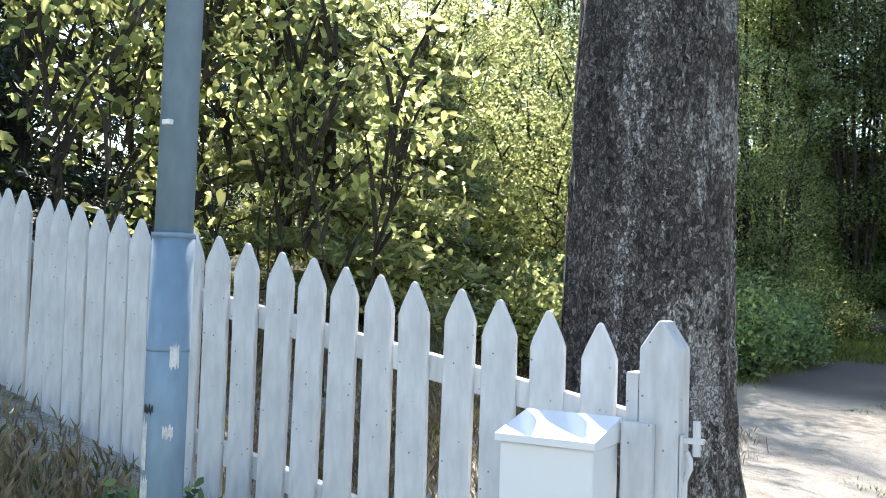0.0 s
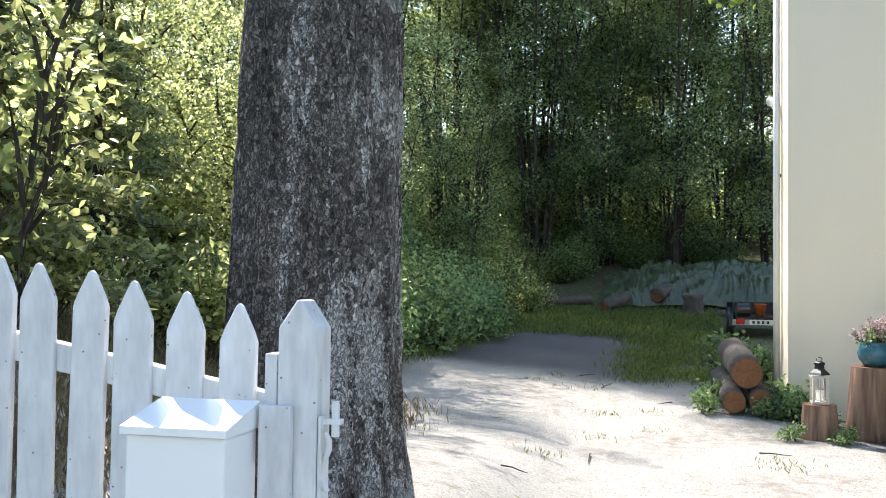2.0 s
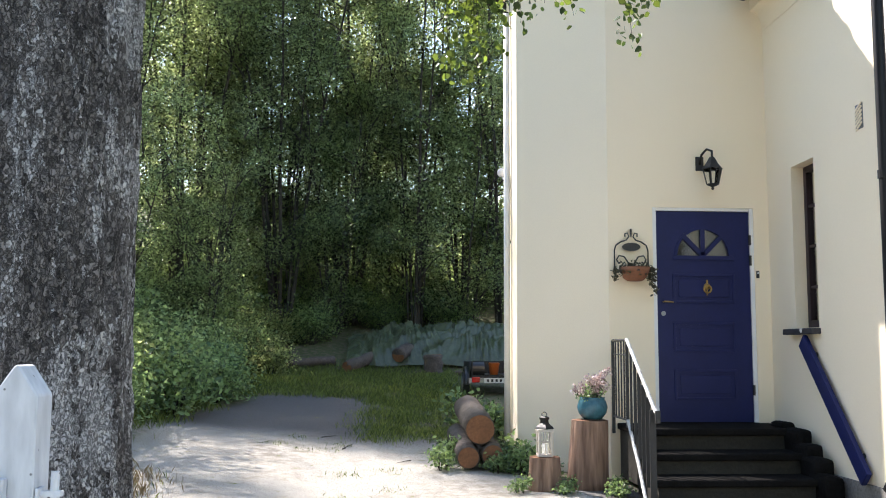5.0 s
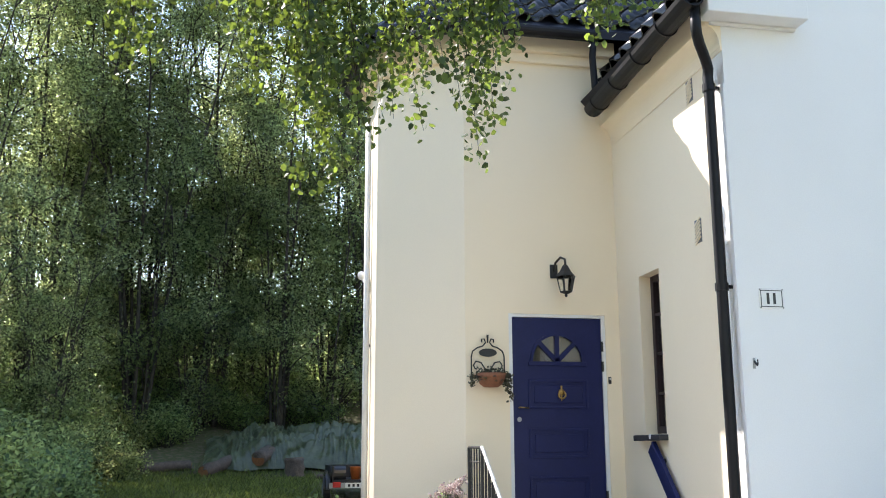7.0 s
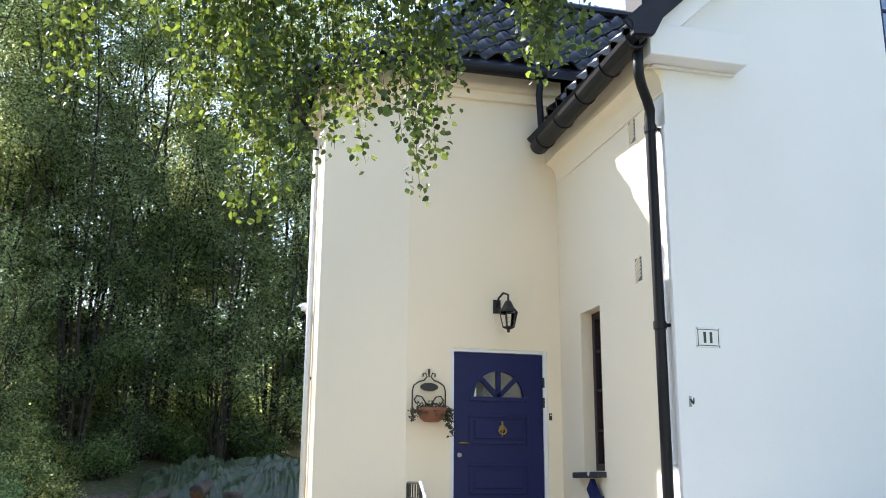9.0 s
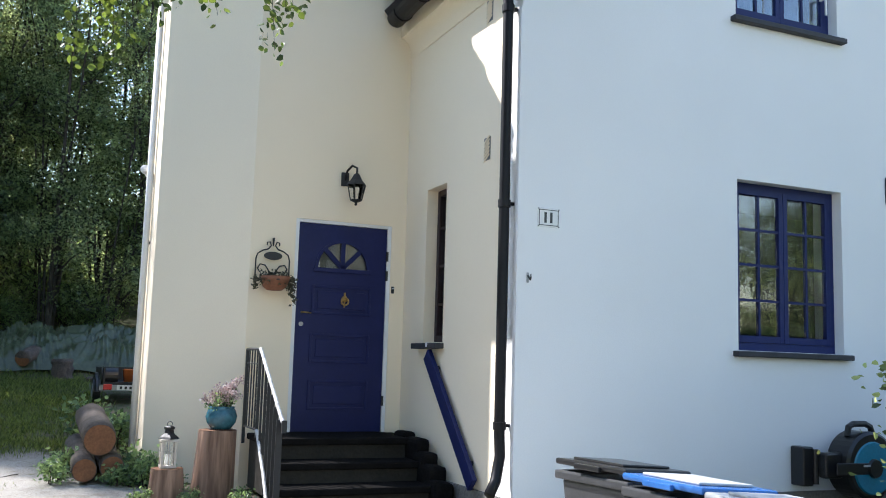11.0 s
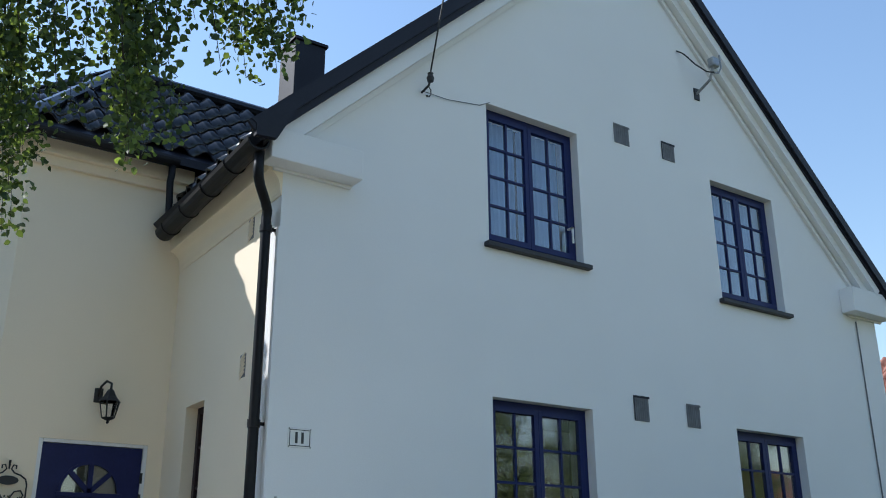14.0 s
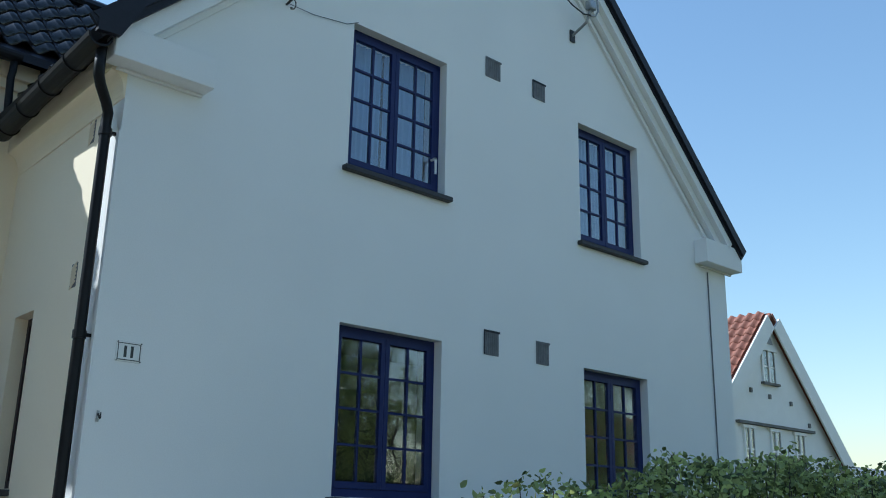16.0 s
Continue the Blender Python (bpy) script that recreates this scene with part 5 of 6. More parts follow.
def log(p, q, r, label, group="", split=False):
    p, q = Vector(p), Vector(q)
    o = thing("log", label, "log", group, tuple(p))
    d = q - p
    bm = bmesh.new()
    n = 7
    path = [d * (k / n) + Vector((0, 0, 0.01 * math.sin(k * 1.7))) for k in range(n + 1)]
    tube(bm, path, [r * (1 + 0.05 * math.sin(k * 2.1)) for k in range(n + 1)], 20)
    for v in bm.verts:
        v.co += Vector((noise.noise(v.co * 9), noise.noise(v.co * 9 + Vector((5, 0, 0))), noise.noise(v.co * 9 + Vector((0, 5, 0))))) * r * 0.10
    part("bark", bm, LOG_BARK, o, smooth=True)
    e = d.normalized()
    part("sawn_end", tubed([-e * 0.006, e * 0.004], r * 0.93, 20), LOG_END, o, "reddish sawn end")
    part("sawn_end", tubed([d - e * 0.004, d + e * 0.006], r * 0.93, 20), LOG_END, o)
    return o


log((-2.69, 2.9, 0.455), (-2.66, 4.7, 0.555), 0.15, "thick bark-covered log resting on two others", "log stack by the wing")
log((-2.81, 2.85, 0.185), (-2.80, 4.5, 0.28), 0.11, "thin grey log lying on the gravel edge", "log stack by the wing")
log((-2.565, 2.90, 0.20), (-2.55, 4.5, 0.28), 0.11, "thin grey log lying on the gravel edge", "log stack by the wing")
gz = ground_z
log((-5.75, 14.2, gz(-5.7, 14.2) + 0.10), (-4.75, 14.5, gz(-4.8, 14.5) + 0.10), 0.11, "short bare log lying in the grass", "logs by the tarpaulin")
log((-4.45, 13.9, gz(-4.4, 13.9) + 0.12), (-3.7, 15.0, gz(-3.7, 15.0) + 0.16), 0.13, "grey log lying in the grass", "logs by the tarpaulin")
log((-3.35, 14.3, gz(-3.3, 14.3) + 0.30), (-3.1, 14.7, gz(-3.1, 14.7) + 0.33), 0.16, "short weathered log end by the tarpaulin", "logs by the tarpaulin")
log((-2.6, 13.7, gz(-2.6, 13.7) - 0.02), (-2.62, 13.72, gz(-2.6, 13.7) + 0.42), 0.2, "upright chopping log with split bark", "logs by the tarpaulin")
log((-2.15, 13.6, gz(-2.1, 13.6) + 0.05), (-1.2, 13.4, gz(-1.2, 13.4) + 0.05), 0.05, "thin pole lying in the grass", "logs by the tarpaulin")


def tarpaulin():
    """A sheet thrown over a wood pile, with folds that run down to a ragged hem."""
    nx, ny = 190, 80
    v = []
    for j in range(ny + 1):
        for i in range(nx + 1):
            u, w = i / nx, j / ny
            x, y = -4.5 + 5.2 * u, 14.35 + 2.4 * w
            hump = min(1.0, 4.5 * min(w, 1 - w)) ** 0.5 * min(1.0, 4.5 * min(u, 1 - u) + 0.10) ** 0.6
            top = 0.58 + 0.11 * noise.noise((x * 0.9, 0.0, 2.0)) + 0.05 * noise.noise((x * 2.4, y * 1.2, 0))
            fan = x * 2.1 + y * (1.3 + 0.9 * noise.noise((x * 0.6, 1.0, 3.0)))
            ridge = abs(noise.noise((fan, y * 0.5, 4.0))) * 0.36 + abs(noise.noise((x * 1.6 - y * 2.0, y * 0.9, 9.0))) * 0.28 + abs(noise.noise((fan * 2.2, y * 1.5, 5.0))) * 0.10
            hem = 0.06 + 0.08 * noise.noise((x * 2.0, y * 0.5, 6.0))
            z = gz(x, y) + max(0.03, hem + top * hump - ridge * hump ** 0.5)
            v.append((x + 0.10 * noise.noise((x * 2, y * 2, 1.0)), y - 0.10 * noise.noise((x * 3, y, 11.0)), z))
    f = [(j * (nx + 1) + i, j * (nx + 1) + i + 1, (j + 1) * (nx + 1) + i + 1, (j + 1) * (nx + 1) + i) for j in range(ny) for i in range(nx)]
    o = thing("tarpaulin", "crumpled grey-green tarpaulin over a wood pile in the grass", "tarpaulin")
    sh = new("sheet", raw_mesh("sheet", np.array(v), np.array(f), TARP))
    sh.parent = o
    return o


tarpaulin()

tr = thing("utility_trailer", "low galvanised trailer with a red tail light", "trailer", at=(-1.70, 9.7, gz(-1.70, 9.7)))
tr.scale = (0.75, 0.75, 0.75)
part("bed", box(box(box(boxed((-0.6, 0.1, 0.42), (0.75, 2.3, 0.48)), (-0.6, 0.1, 0.48), (-0.56, 2.3, 0.78)), (0.71, 0.1, 0.48), (0.75, 2.3, 0.78)), (-0.56, 2.26, 0.48), (0.71, 2.3, 0.78)), IRON, tr)
part("light_bar", boxed((-0.72, 0.0, 0.30), (0.85, 0.05, 0.42), 0.005), GALV, tr)
part("tail_light", boxed((-0.60, -0.03, 0.32), (-0.42, 0.0, 0.44), 0.01), RED_LENS, tr, "red tail light")
part("plate", boxed((-0.32, -0.012, 0.31), (0.18, -0.001, 0.42), 0.003), PLATE_WHITE, tr, "white plate with dark bars")
for k in range(4):
    part("bar", boxed((-0.26 + 0.10 * k, -0.016, 0.335), (-0.21 + 0.10 * k, -0.0125, 0.395)), PLATE_BLACK, tr)
for x in (-0.72, 0.85):
    w = part("wheel", tubed([(x - 0.075, 0.35, 0.28), (x + 0.075, 0.35, 0.28)], 0.28, 24), BLACK_PLASTIC, tr)
    part("rim", tubed([(x - 0.08, 0.35, 0.28), (x + 0.08, 0.35, 0.28)], 0.16, 18), GALV, w)
part("mudguard", tubed([(-0.72, 0.35 + 0.36 * math.cos(a), 0.28 + 0.36 * math.sin(a)) for a in (math.pi * k / 10 for k in range(11))], 0.05, 8), BLACK_PLASTIC, tr)
part("drawbar", tubed([(0.1, 2.3, 0.42), (0.1, 3.6, 0.42)], 0.04, 8), GALV, tr)
part("spare_wheel", tubed([(-0.62, 0.45, 0.60), (-0.28, 0.45, 0.60)], 0.20, 20), BLACK_PLASTIC, tr, "black spare wheel")
part("load", lathe([(0.10, 0.0), (0.13, 0.26), (0.14, 0.27), (0.11, 0.28), (0.0, 0.20)], 18, (-0.05, 0.40, 0.485)), ORANGE_PLASTIC, tr, "orange bucket", True)

# ---- by the gable: bins, hose reel, heat pump ----
def wheelie_bin(x, y, lid, label, z_top=0.80, turn=0.0):
    g = gz(x, y)
    b = thing("wheelie_bin", label, "bin", "row of wheelie bins", (x, y, g))
    b.rotation_euler = (0, 0, turn)
    b.scale = (0.70, 1, 1)
    h = z_top - g
    bm = bmesh.new()
    lo = [bm.verts.new(p) for p in ((-0.20, -0.22, 0.06), (0.22, -0.22, 0.06), (0.22, 0.22, 0.06), (-0.20, 0.22, 0.06))]
    hi = [bm.verts.new(p) for p in ((-0.29, -0.27, h - 0.06), (0.26, -0.27, h - 0.06), (0.26, 0.27, h - 0.06), (-0.29, 0.27, h - 0.06))]
    bm.faces.new(lo[::-1]), bm.faces.new(hi)
    for k in range(4):
        bm.faces.new((lo[k], lo[(k + 1) % 4], hi[(k + 1) % 4], hi[k]))
    bmesh.ops.bevel(bm, geom=bm.edges[:], offset=0.03, segments=3, affect="EDGES", profile=0.5)
    part("body", bm, GREY_PLASTIC, b, smooth=False)
    part("rim", box(box(boxed((-0.325, -0.295, h - 0.075), (-0.27, 0.295, h - 0.03), 0.01), (-0.27, -0.295, h - 0.075), (0.29, -0.26, h - 0.03), 0.01), (-0.27, 0.26, h - 0.075), (0.29, 0.295, h - 0.03), 0.01), GREY_PLASTIC, b)
    m = Matrix.Translation((0.27, 0, h - 0.02)) @ Matrix.Rotation(radians(2.5), 4, "Y")
    bm = bmesh.new()
    box(bm, (-0.60, -0.285, -0.004), (0.02, 0.285, 0.028), 0.012, m)
    part("lid", bm, lid, b)
    # on the blue lid the panel is pale to imitate glare
    part("lid_panel", boxed((-0.52, -0.20, 0.0285), (-0.08, 0.20, 0.042), 0.006, m), AC_GREY if lid is BLUE_PLASTIC else lid, b)
    part("lid_grip", boxed((-0.63, -0.10, -0.012), (-0.596, 0.10, 0.016), 0.006, m), lid, b)
    part("handle", tubed([(0.33, -0.2, h - 0.02), (0.33, 0.2, h - 0.02)], 0.016, 8), GREY_PLASTIC, b)
    for y2 in (-0.2, 0.2):
        part("handle_bracket", boxed((0.25, y2 - 0.02, h - 0.05), (0.34, y2 + 0.02, h - 0.005)), GREY_PLASTIC, b)
        part("wheel", tubed([(0.24, y2 * 1.15 - 0.025, 0.1), (0.24, y2 * 1.15 + 0.025, 0.1)], 0.1, 18), BLACK_PLASTIC, b)
    return b


wheelie_bin(-0.52, -2.30, BLACK_PLASTIC, "black wheelie bin with a dark lid", 0.73, 0.10)
wheelie_bin(-0.54, -2.93, BLUE_PLASTIC, "grey wheelie bin with a blue lid", 0.72, 0.02)
wheelie_bin(-0.57, -3.55, AC_GREY, "grey wheelie bin with a pale grey lid", 0.71, -0.04)
wheelie_bin(-0.62, -4.18, BROWN_PLASTIC, "grey wheelie bin with a brown lid", 0.71, -0.02)

hs = thing("hose_reel", "black and turquoise wall hose reel with a carry handle", "hose reel")
part("wall_bracket", boxed((2.86, -0.16, 0.28), (2.98, -0.0005, 0.62), 0.015), BLACK_PLASTIC, hs)
part("hinge", tubed([(2.99, -0.17, 0.30), (2.99, -0.17, 0.60)], 0.025, 10), BLACK_PLASTIC, hs)
part("case", tubed([(3.44, -0.38, 0.47), (3.44, -0.36, 0.47), (3.44, -0.14, 0.47), (3.44, -0.12, 0.47)], (0.27, 0.295, 0.295, 0.27), 36), BLACK_PLASTIC, hs)
part("side_disc", tubed([(3.44, -0.395, 0.45), (3.44, -0.381, 0.45)], (0.22, 0.23), 36), HOSE_BLUE, hs, "turquoise side disc")
part("hub", tubed([(3.44, -0.42, 0.45), (3.44, -0.396, 0.45)], (0.075, 0.085), 24), BLACK_PLASTIC, hs)
part("arm", boxed((3.0, -0.40, 0.40), (3.40, -0.386, 0.50), 0.006), BLACK_PLASTIC, hs)
part("badge", boxed((3.28, -0.425, 0.47), (3.36, -0.4215, 0.485)), AC_GREY, hs)
part("carry_handle", tubed([(3.28, -0.25, 0.72), (3.30, -0.25, 0.80), (3.36, -0.25, 0.825), (3.50, -0.25, 0.825), (3.56, -0.25, 0.80), (3.60, -0.25, 0.71)], 0.028, 10), BLACK_PLASTIC, hs)
part("bracket_arm", boxed((2.98, -0.30, 0.36), (3.2, -0.2, 0.58), 0.02), BLACK_PLASTIC, hs)
part("hose_end", tubed([(3.60, -0.25, 0.24), (3.70, -0.25, 0.12), (3.74, -0.22, -0.05)], 0.012, 8), BLACK_PLASTIC, hs)

ac = thing("heat_pump", "light grey outdoor heat pump unit with a slatted grille", "heat pump")
gy = gz(4.5, -0.4)
part("case", boxed((4.06, -0.56, gy + 0.04), (4.88, -0.22, 0.62), 0.015), AC_GREY, ac)
part("lid", boxed((4.04, -0.58, 0.622), (4.90, -0.20, 0.645), 0.008), AC_GREY, ac)
for k in range(11):
    part("slat", boxed((4.12, -0.575, gy + 0.10 + k * 0.045), (4.62, -0.562, gy + 0.118 + k * 0.045)), BLACK_PLASTIC, ac)
for k in range(9):
    part("slat", boxed((4.045, -0.52, gy + 0.12 + k * 0.05), (4.058, -0.28, gy + 0.14 + k * 0.05)), BLACK_PLASTIC, ac)
for x in (4.15, 4.75):
    part("foot", boxed((x, -0.54, gy - 0.03), (x + 0.06, -0.22, gy + 0.04)), BLACK_PLASTIC, ac)

# the side wall and its fittings are sheared to fit the camera's view: its inner end lies further in
def shear_to_view(ob, near=9.0):
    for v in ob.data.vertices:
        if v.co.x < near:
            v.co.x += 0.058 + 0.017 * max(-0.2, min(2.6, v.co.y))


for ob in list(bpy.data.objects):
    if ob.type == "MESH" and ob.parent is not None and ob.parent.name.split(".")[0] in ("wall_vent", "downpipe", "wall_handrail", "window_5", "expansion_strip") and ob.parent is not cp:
        shear_to_view(ob)
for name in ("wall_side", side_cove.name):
    shear_to_view(bpy.data.objects[name])
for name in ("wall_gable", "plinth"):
    shear_to_view(bpy.data.objects[name], 0.04)

# ---- fence, mailbox, pole ----
fence = thing("picket_fence", "weathered white picket fence rising with the bank", "fence")


def picket_mesh(name, w, h, t, tip):
    """A pale with a pointed, slightly curved head; its foot at z = 0."""
    out = [(-w / 2, 0), (w / 2, 0), (w / 2, h - tip), (w * 0.40, h - tip * 0.72), (w * 0.08, h - 0.006), (0, h), (-w * 0.08, h - 0.006), (-w * 0.40, h - tip * 0.72), (-w / 2, h - tip)]
    bm = prism(bmesh.new(), out, "y", -t / 2, t / 2)
    bmesh.ops.bevel(bm, geom=[e for e in bm.edges if abs(e.verts[0].co.y - e.verts[1].co.y) < 1e-6], offset=0.003, segments=1, affect="EDGES")
    me = bpy.data.meshes.new(name)
    bm.to_mesh(me)
    bm.free()
    me.materials.append(PICKET)
    return me


PALES = [picket_mesh("pale", 0.094 + 0.003 * k, 0.98, 0.021, 0.095 + 0.004 * k) for k in range(3)]
rng = np.random.RandomState(21)
fx = [-4.648 - 0.1453 * k for k in range(13)] + [-6.392 - 0.134 * (k + 1) for k in range(15)]


def fence_line(x):
    return -4.241 + (x + 4.648) * -0.103, 1.184 + (x + 4.648) * -0.1655


for k, x in enumerate(fx):
    y, z = fence_line(x)
    piece("pale", PALES[k % 3], fence, pose(x, y, z - 0.98 + rng.normal(0, 0.004), rng.normal(0, 0.5), rng.normal(0, 0.5), rng.normal(0, 1.5) + 5.9))
for drop in (0.235, 0.74):
    bm = bmesh.new()
    a, b = fx[0] + 0.12, fx[-1] - 0.1
    ya, za = fence_line(a)
    yb, zb = fence_line(b)
    ln = Vector((b - a, yb - ya, zb - za))
    m = Matrix.Translation((a, ya + 0.036, za - drop)) @ ln.to_track_quat("X", "Z").to_matrix().to_4x4()
    part("rail", boxed((0, -0.02, -0.045), (ln.length, 0.02, 0.03), 0.004, m), PICKET, fence)
gp = thing("gate_post", "white wooden gate post with a pointed weathered top", "post", at=(-4.47, -4.235, 0))
shaft = prism(bmesh.new(), [(-0.05, 0.0), (0.05, 0.0), (0.05, 1.127), (0.004, 1.196), (-0.004, 1.196), (-0.05, 1.127)], "y", -0.05, 0.05)
bmesh.ops.bevel(shaft, geom=shaft.edges[:], offset=0.004, segments=1, affect="EDGES")
part("shaft", shaft, PICKET, gp)
part("front_board", boxed((-0.085, -0.078, 0.0), (-0.005, -0.053, 0.945), 0.003), PICKET, gp)
part("side_board", boxed((-0.085, -0.045, 0.0), (-0.053, 0.02, 1.065), 0.003), PICKET, gp)
lt = part("latch", box(boxed((0.052, -0.045, 0.72), (0.060, 0.0, 0.92), 0.002), (0.06, -0.03, 0.90), (0.105, -0.01, 0.912)), PICKET, gp, "white painted gate latch")
part("latch_pin", tubed([(0.088, -0.02, 0.87), (0.088, -0.02, 0.955)], 0.010, 8), PICKET, lt)
part("latch_ring", tubed([(0.065 + 0.012 * math.sin(k), -0.025, 0.88 - 0.02 * k) for k in range(8)], 0.007, 6), PICKET, lt)

mb = thing("mailbox", "white powder-coated metal mailbox with a sloping lid on the fence", "mailbox")
MX0, MX1, MY0, MY1 = -4.82, -4.561, -4.475, -4.286
part("body", boxed((MX0 + 0.008, MY0 + 0.012, 0.50), (MX1 - 0.008, MY1, 0.888), 0.006), MAILBOX, mb)
bm = prism(bmesh.new(), [(MY0, 0.890), (MY0, 0.908), (MY1, 0.952), (MY1, 0.890)], "x", MX0, MX1)
part("lid", bm, MAILBOX, mb)
part("hanger", boxed((MX0 + 0.05, MY1, 0.70), (MX1 - 0.05, MY1 + 0.02, 0.86)), MAILBOX, mb)

pl = thing("street_pole", "grey-blue painted steel pole with old paper remains", "pole", at=(-5.745, -4.66, 0))
gpz = gz(-5.745, -4.66)
part("lower_tube", tubed([(0, 0, gpz - 0.1), (0, 0, 1.385)], 0.058, 32), POLE, pl, smooth=True)
part("collar", tubed([(0, 0, 1.375), (0, 0, 1.39)], 0.0605, 32), POLE, pl, smooth=True)
part("upper_tube", tubed([(0, 0, 1.391), (0.0, 0.0, 7.5)], (0.053, 0.040), 32), POLE, pl, smooth=True)
part("band", tubed([(0, 0, 1.062), (0, 0, 1.072)], 0.0592, 32), POLE, pl, smooth=True)
part("clip", boxed((0.0, -0.066, 1.685), (0.03, -0.05, 1.70), 0.002), WHITE_PLASTIC, pl, "small white clip")


def wrap_patch(a0, a1, z0, z1, r, seed):
    bm = bmesh.new()
    n = 10
    prev = None
    for k in range(n + 1):
        a = radians(a0 + (a1 - a0) * k / n)
        u0, u1 = z0 + 0.025 * noise.noise((k * 0.7, seed, 0)), z1 + 0.03 * noise.noise((k * 0.9, seed, 3))
        cur = (bm.verts.new((r * math.cos(a), r * math.sin(a), u0)), bm.verts.new((r * math.cos(a), r * math.sin(a), u1)))
        if prev:
            bm.faces.new((prev[0], cur[0], cur[1], prev[1]))
        prev = cur
    return bm


for a0, a1, z0, z1, s in ((-125, -95, 0.74, 0.87, 1), (-50, -22, 0.83, 0.86, 2), (-118, -85, 0.66, 0.72, 3), (-40, -15, 1.02, 1.08, 4), (-108, -92, 0.56, 0.63, 5)):
    part("paper_scrap", wrap_patch(a0, a1, z0, z1, 0.0592, s), POLE_PATCH, pl)
part("cover_plate", wrap_patch(-112, -78, 0.895, 0.915, 0.0598, 7), IRON, pl)

# ---- the old birch ----
rng = np.random.RandomState(8)


def birch():
    b = thing("birch_tree", "thick old birch with rugged dark bark and hanging leaves", "tree")
    nz, na = 190, 120
    v = []
    for j in range(nz + 1):
        z = 0.0 + 6.4 * (j / nz) ** 1.15
        cx, cy = -5.03 + 0.012 * (z - 1.1), -2.6
        r = 0.345 - 0.012 * (z - 1.1) + 0.17 * math.exp(-max(z, 0) / 0.28)
        for k in range(na):
            a = 2 * math.pi * k / na
            ca, sa = math.cos(a), math.sin(a)
            rid = noise.noise((ca * 5.0, sa * 5.0, z * 0.55)) * 0.020 + abs(noise.noise((ca * 11, sa * 11, z * 1.3))) * 0.034 + noise.noise((ca * 22, sa * 22, z * 7)) * 0.012
            flare = 0.06 * math.exp(-max(z, 0) / 0.35) * math.sin(a * 5 + 0.8)
            rr = r + rid + flare
            v.append((cx + rr * ca, cy + rr * sa, z))
    f = [(j * na + k, j * na + (k + 1) % na, (j + 1) * na + (k + 1) % na, (j + 1) * na + k) for j in range(nz) for k in range(na)]
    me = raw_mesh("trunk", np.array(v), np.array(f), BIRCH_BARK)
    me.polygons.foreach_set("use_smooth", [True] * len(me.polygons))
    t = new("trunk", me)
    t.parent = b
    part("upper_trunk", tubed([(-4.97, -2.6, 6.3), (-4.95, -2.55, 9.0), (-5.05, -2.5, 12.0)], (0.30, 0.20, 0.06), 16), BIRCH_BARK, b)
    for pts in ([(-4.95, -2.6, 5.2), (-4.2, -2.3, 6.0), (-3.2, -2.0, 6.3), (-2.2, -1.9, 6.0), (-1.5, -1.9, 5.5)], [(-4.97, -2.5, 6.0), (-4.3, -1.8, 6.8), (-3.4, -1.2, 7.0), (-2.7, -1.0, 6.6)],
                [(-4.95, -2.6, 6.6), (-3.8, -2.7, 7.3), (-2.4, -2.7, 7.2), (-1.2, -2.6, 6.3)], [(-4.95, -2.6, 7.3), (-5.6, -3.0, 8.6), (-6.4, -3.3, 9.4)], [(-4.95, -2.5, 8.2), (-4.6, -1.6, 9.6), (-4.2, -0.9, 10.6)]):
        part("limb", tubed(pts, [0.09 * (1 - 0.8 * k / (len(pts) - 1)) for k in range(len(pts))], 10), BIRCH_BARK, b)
    tips = TIPS
    twigs, cl = bmesh.new(), []
    for x, y, z in tips:
        for s in range(5):
            ox, oy = (0, 0) if s == 0 else rng.normal(0, 0.065, 2)
            z_end = z if s == 0 else z + rng.uniform(0.05, 0.55)
            top = z_end + rng.uniform(1.3, 2.3)
            path = [Vector((x + ox + (x + 4.9) * -0.10 * u + 0.03 * noise.noise((u * 4, x * 3, s)), y + oy + (y + 2.6) * -0.15 * u + 0.03 * noise.noise((u * 4, y * 3, s + 9)), z_end + (top - z_end) * u)) for u in np.linspace(0, 1, 7)]
            tube(twigs, path, [0.0015 + 0.0035 * k / 6 for k in range(7)], 4, caps=False)
            n = int((top - z_end) * 115)
            u = rng.uniform(0, 1, n) ** 1.1 * 6
            i = np.minimum(u.astype(int), 5)
            P = np.array(path)
            p = P[i] + (P[i + 1] - P[i]) * (u - i)[:, None]
            off = rng.normal(0, 1, (n, 3)) * (0.05, 0.05, 0.03)
            cl.append(p + off - (0, 0, 0.02))
    tagged(part("twigwork", twigs, TREE_BARK, b), "thin hanging twigs", kind="stuff")
    o = new("hanging_leaves", leaves("hanging_leaves", np.concatenate(cl), 0.043, LEAF_BIRCH, rng, droop=0.9, slim=0.78, fold=0.10, wide=True))
    o.parent = b
    cl = []
    for cx, cy, cz, r, n in ((-3.3, -1.9, 6.6, 1.3, 2600), (-2.4, -2.2, 6.6, 0.9, 1200), (-5.0, -2.6, 10.0, 2.4, 5000), (-6.3, -3.2, 8.6, 1.5, 2500), (-4.4, -1.3, 9.0, 1.6, 2500)):
        d = rng.normal(size=(n, 3))
        d /= np.linalg.norm(d, axis=1)[:, None]
        k = rng.randint(0, 40, n)
        hub = rng.normal(size=(40, 3)) * r * 0.5
        cl.append(np.array((cx, cy, cz)) + hub[k] + d * r * 0.22 * rng.uniform(0, 1, n)[:, None])
    o = new("crown", leaves("crown", np.concatenate(cl), 0.06, LEAF_BIRCH, rng, droop=0.8, slim=0.75))
    o.parent = b
    return b


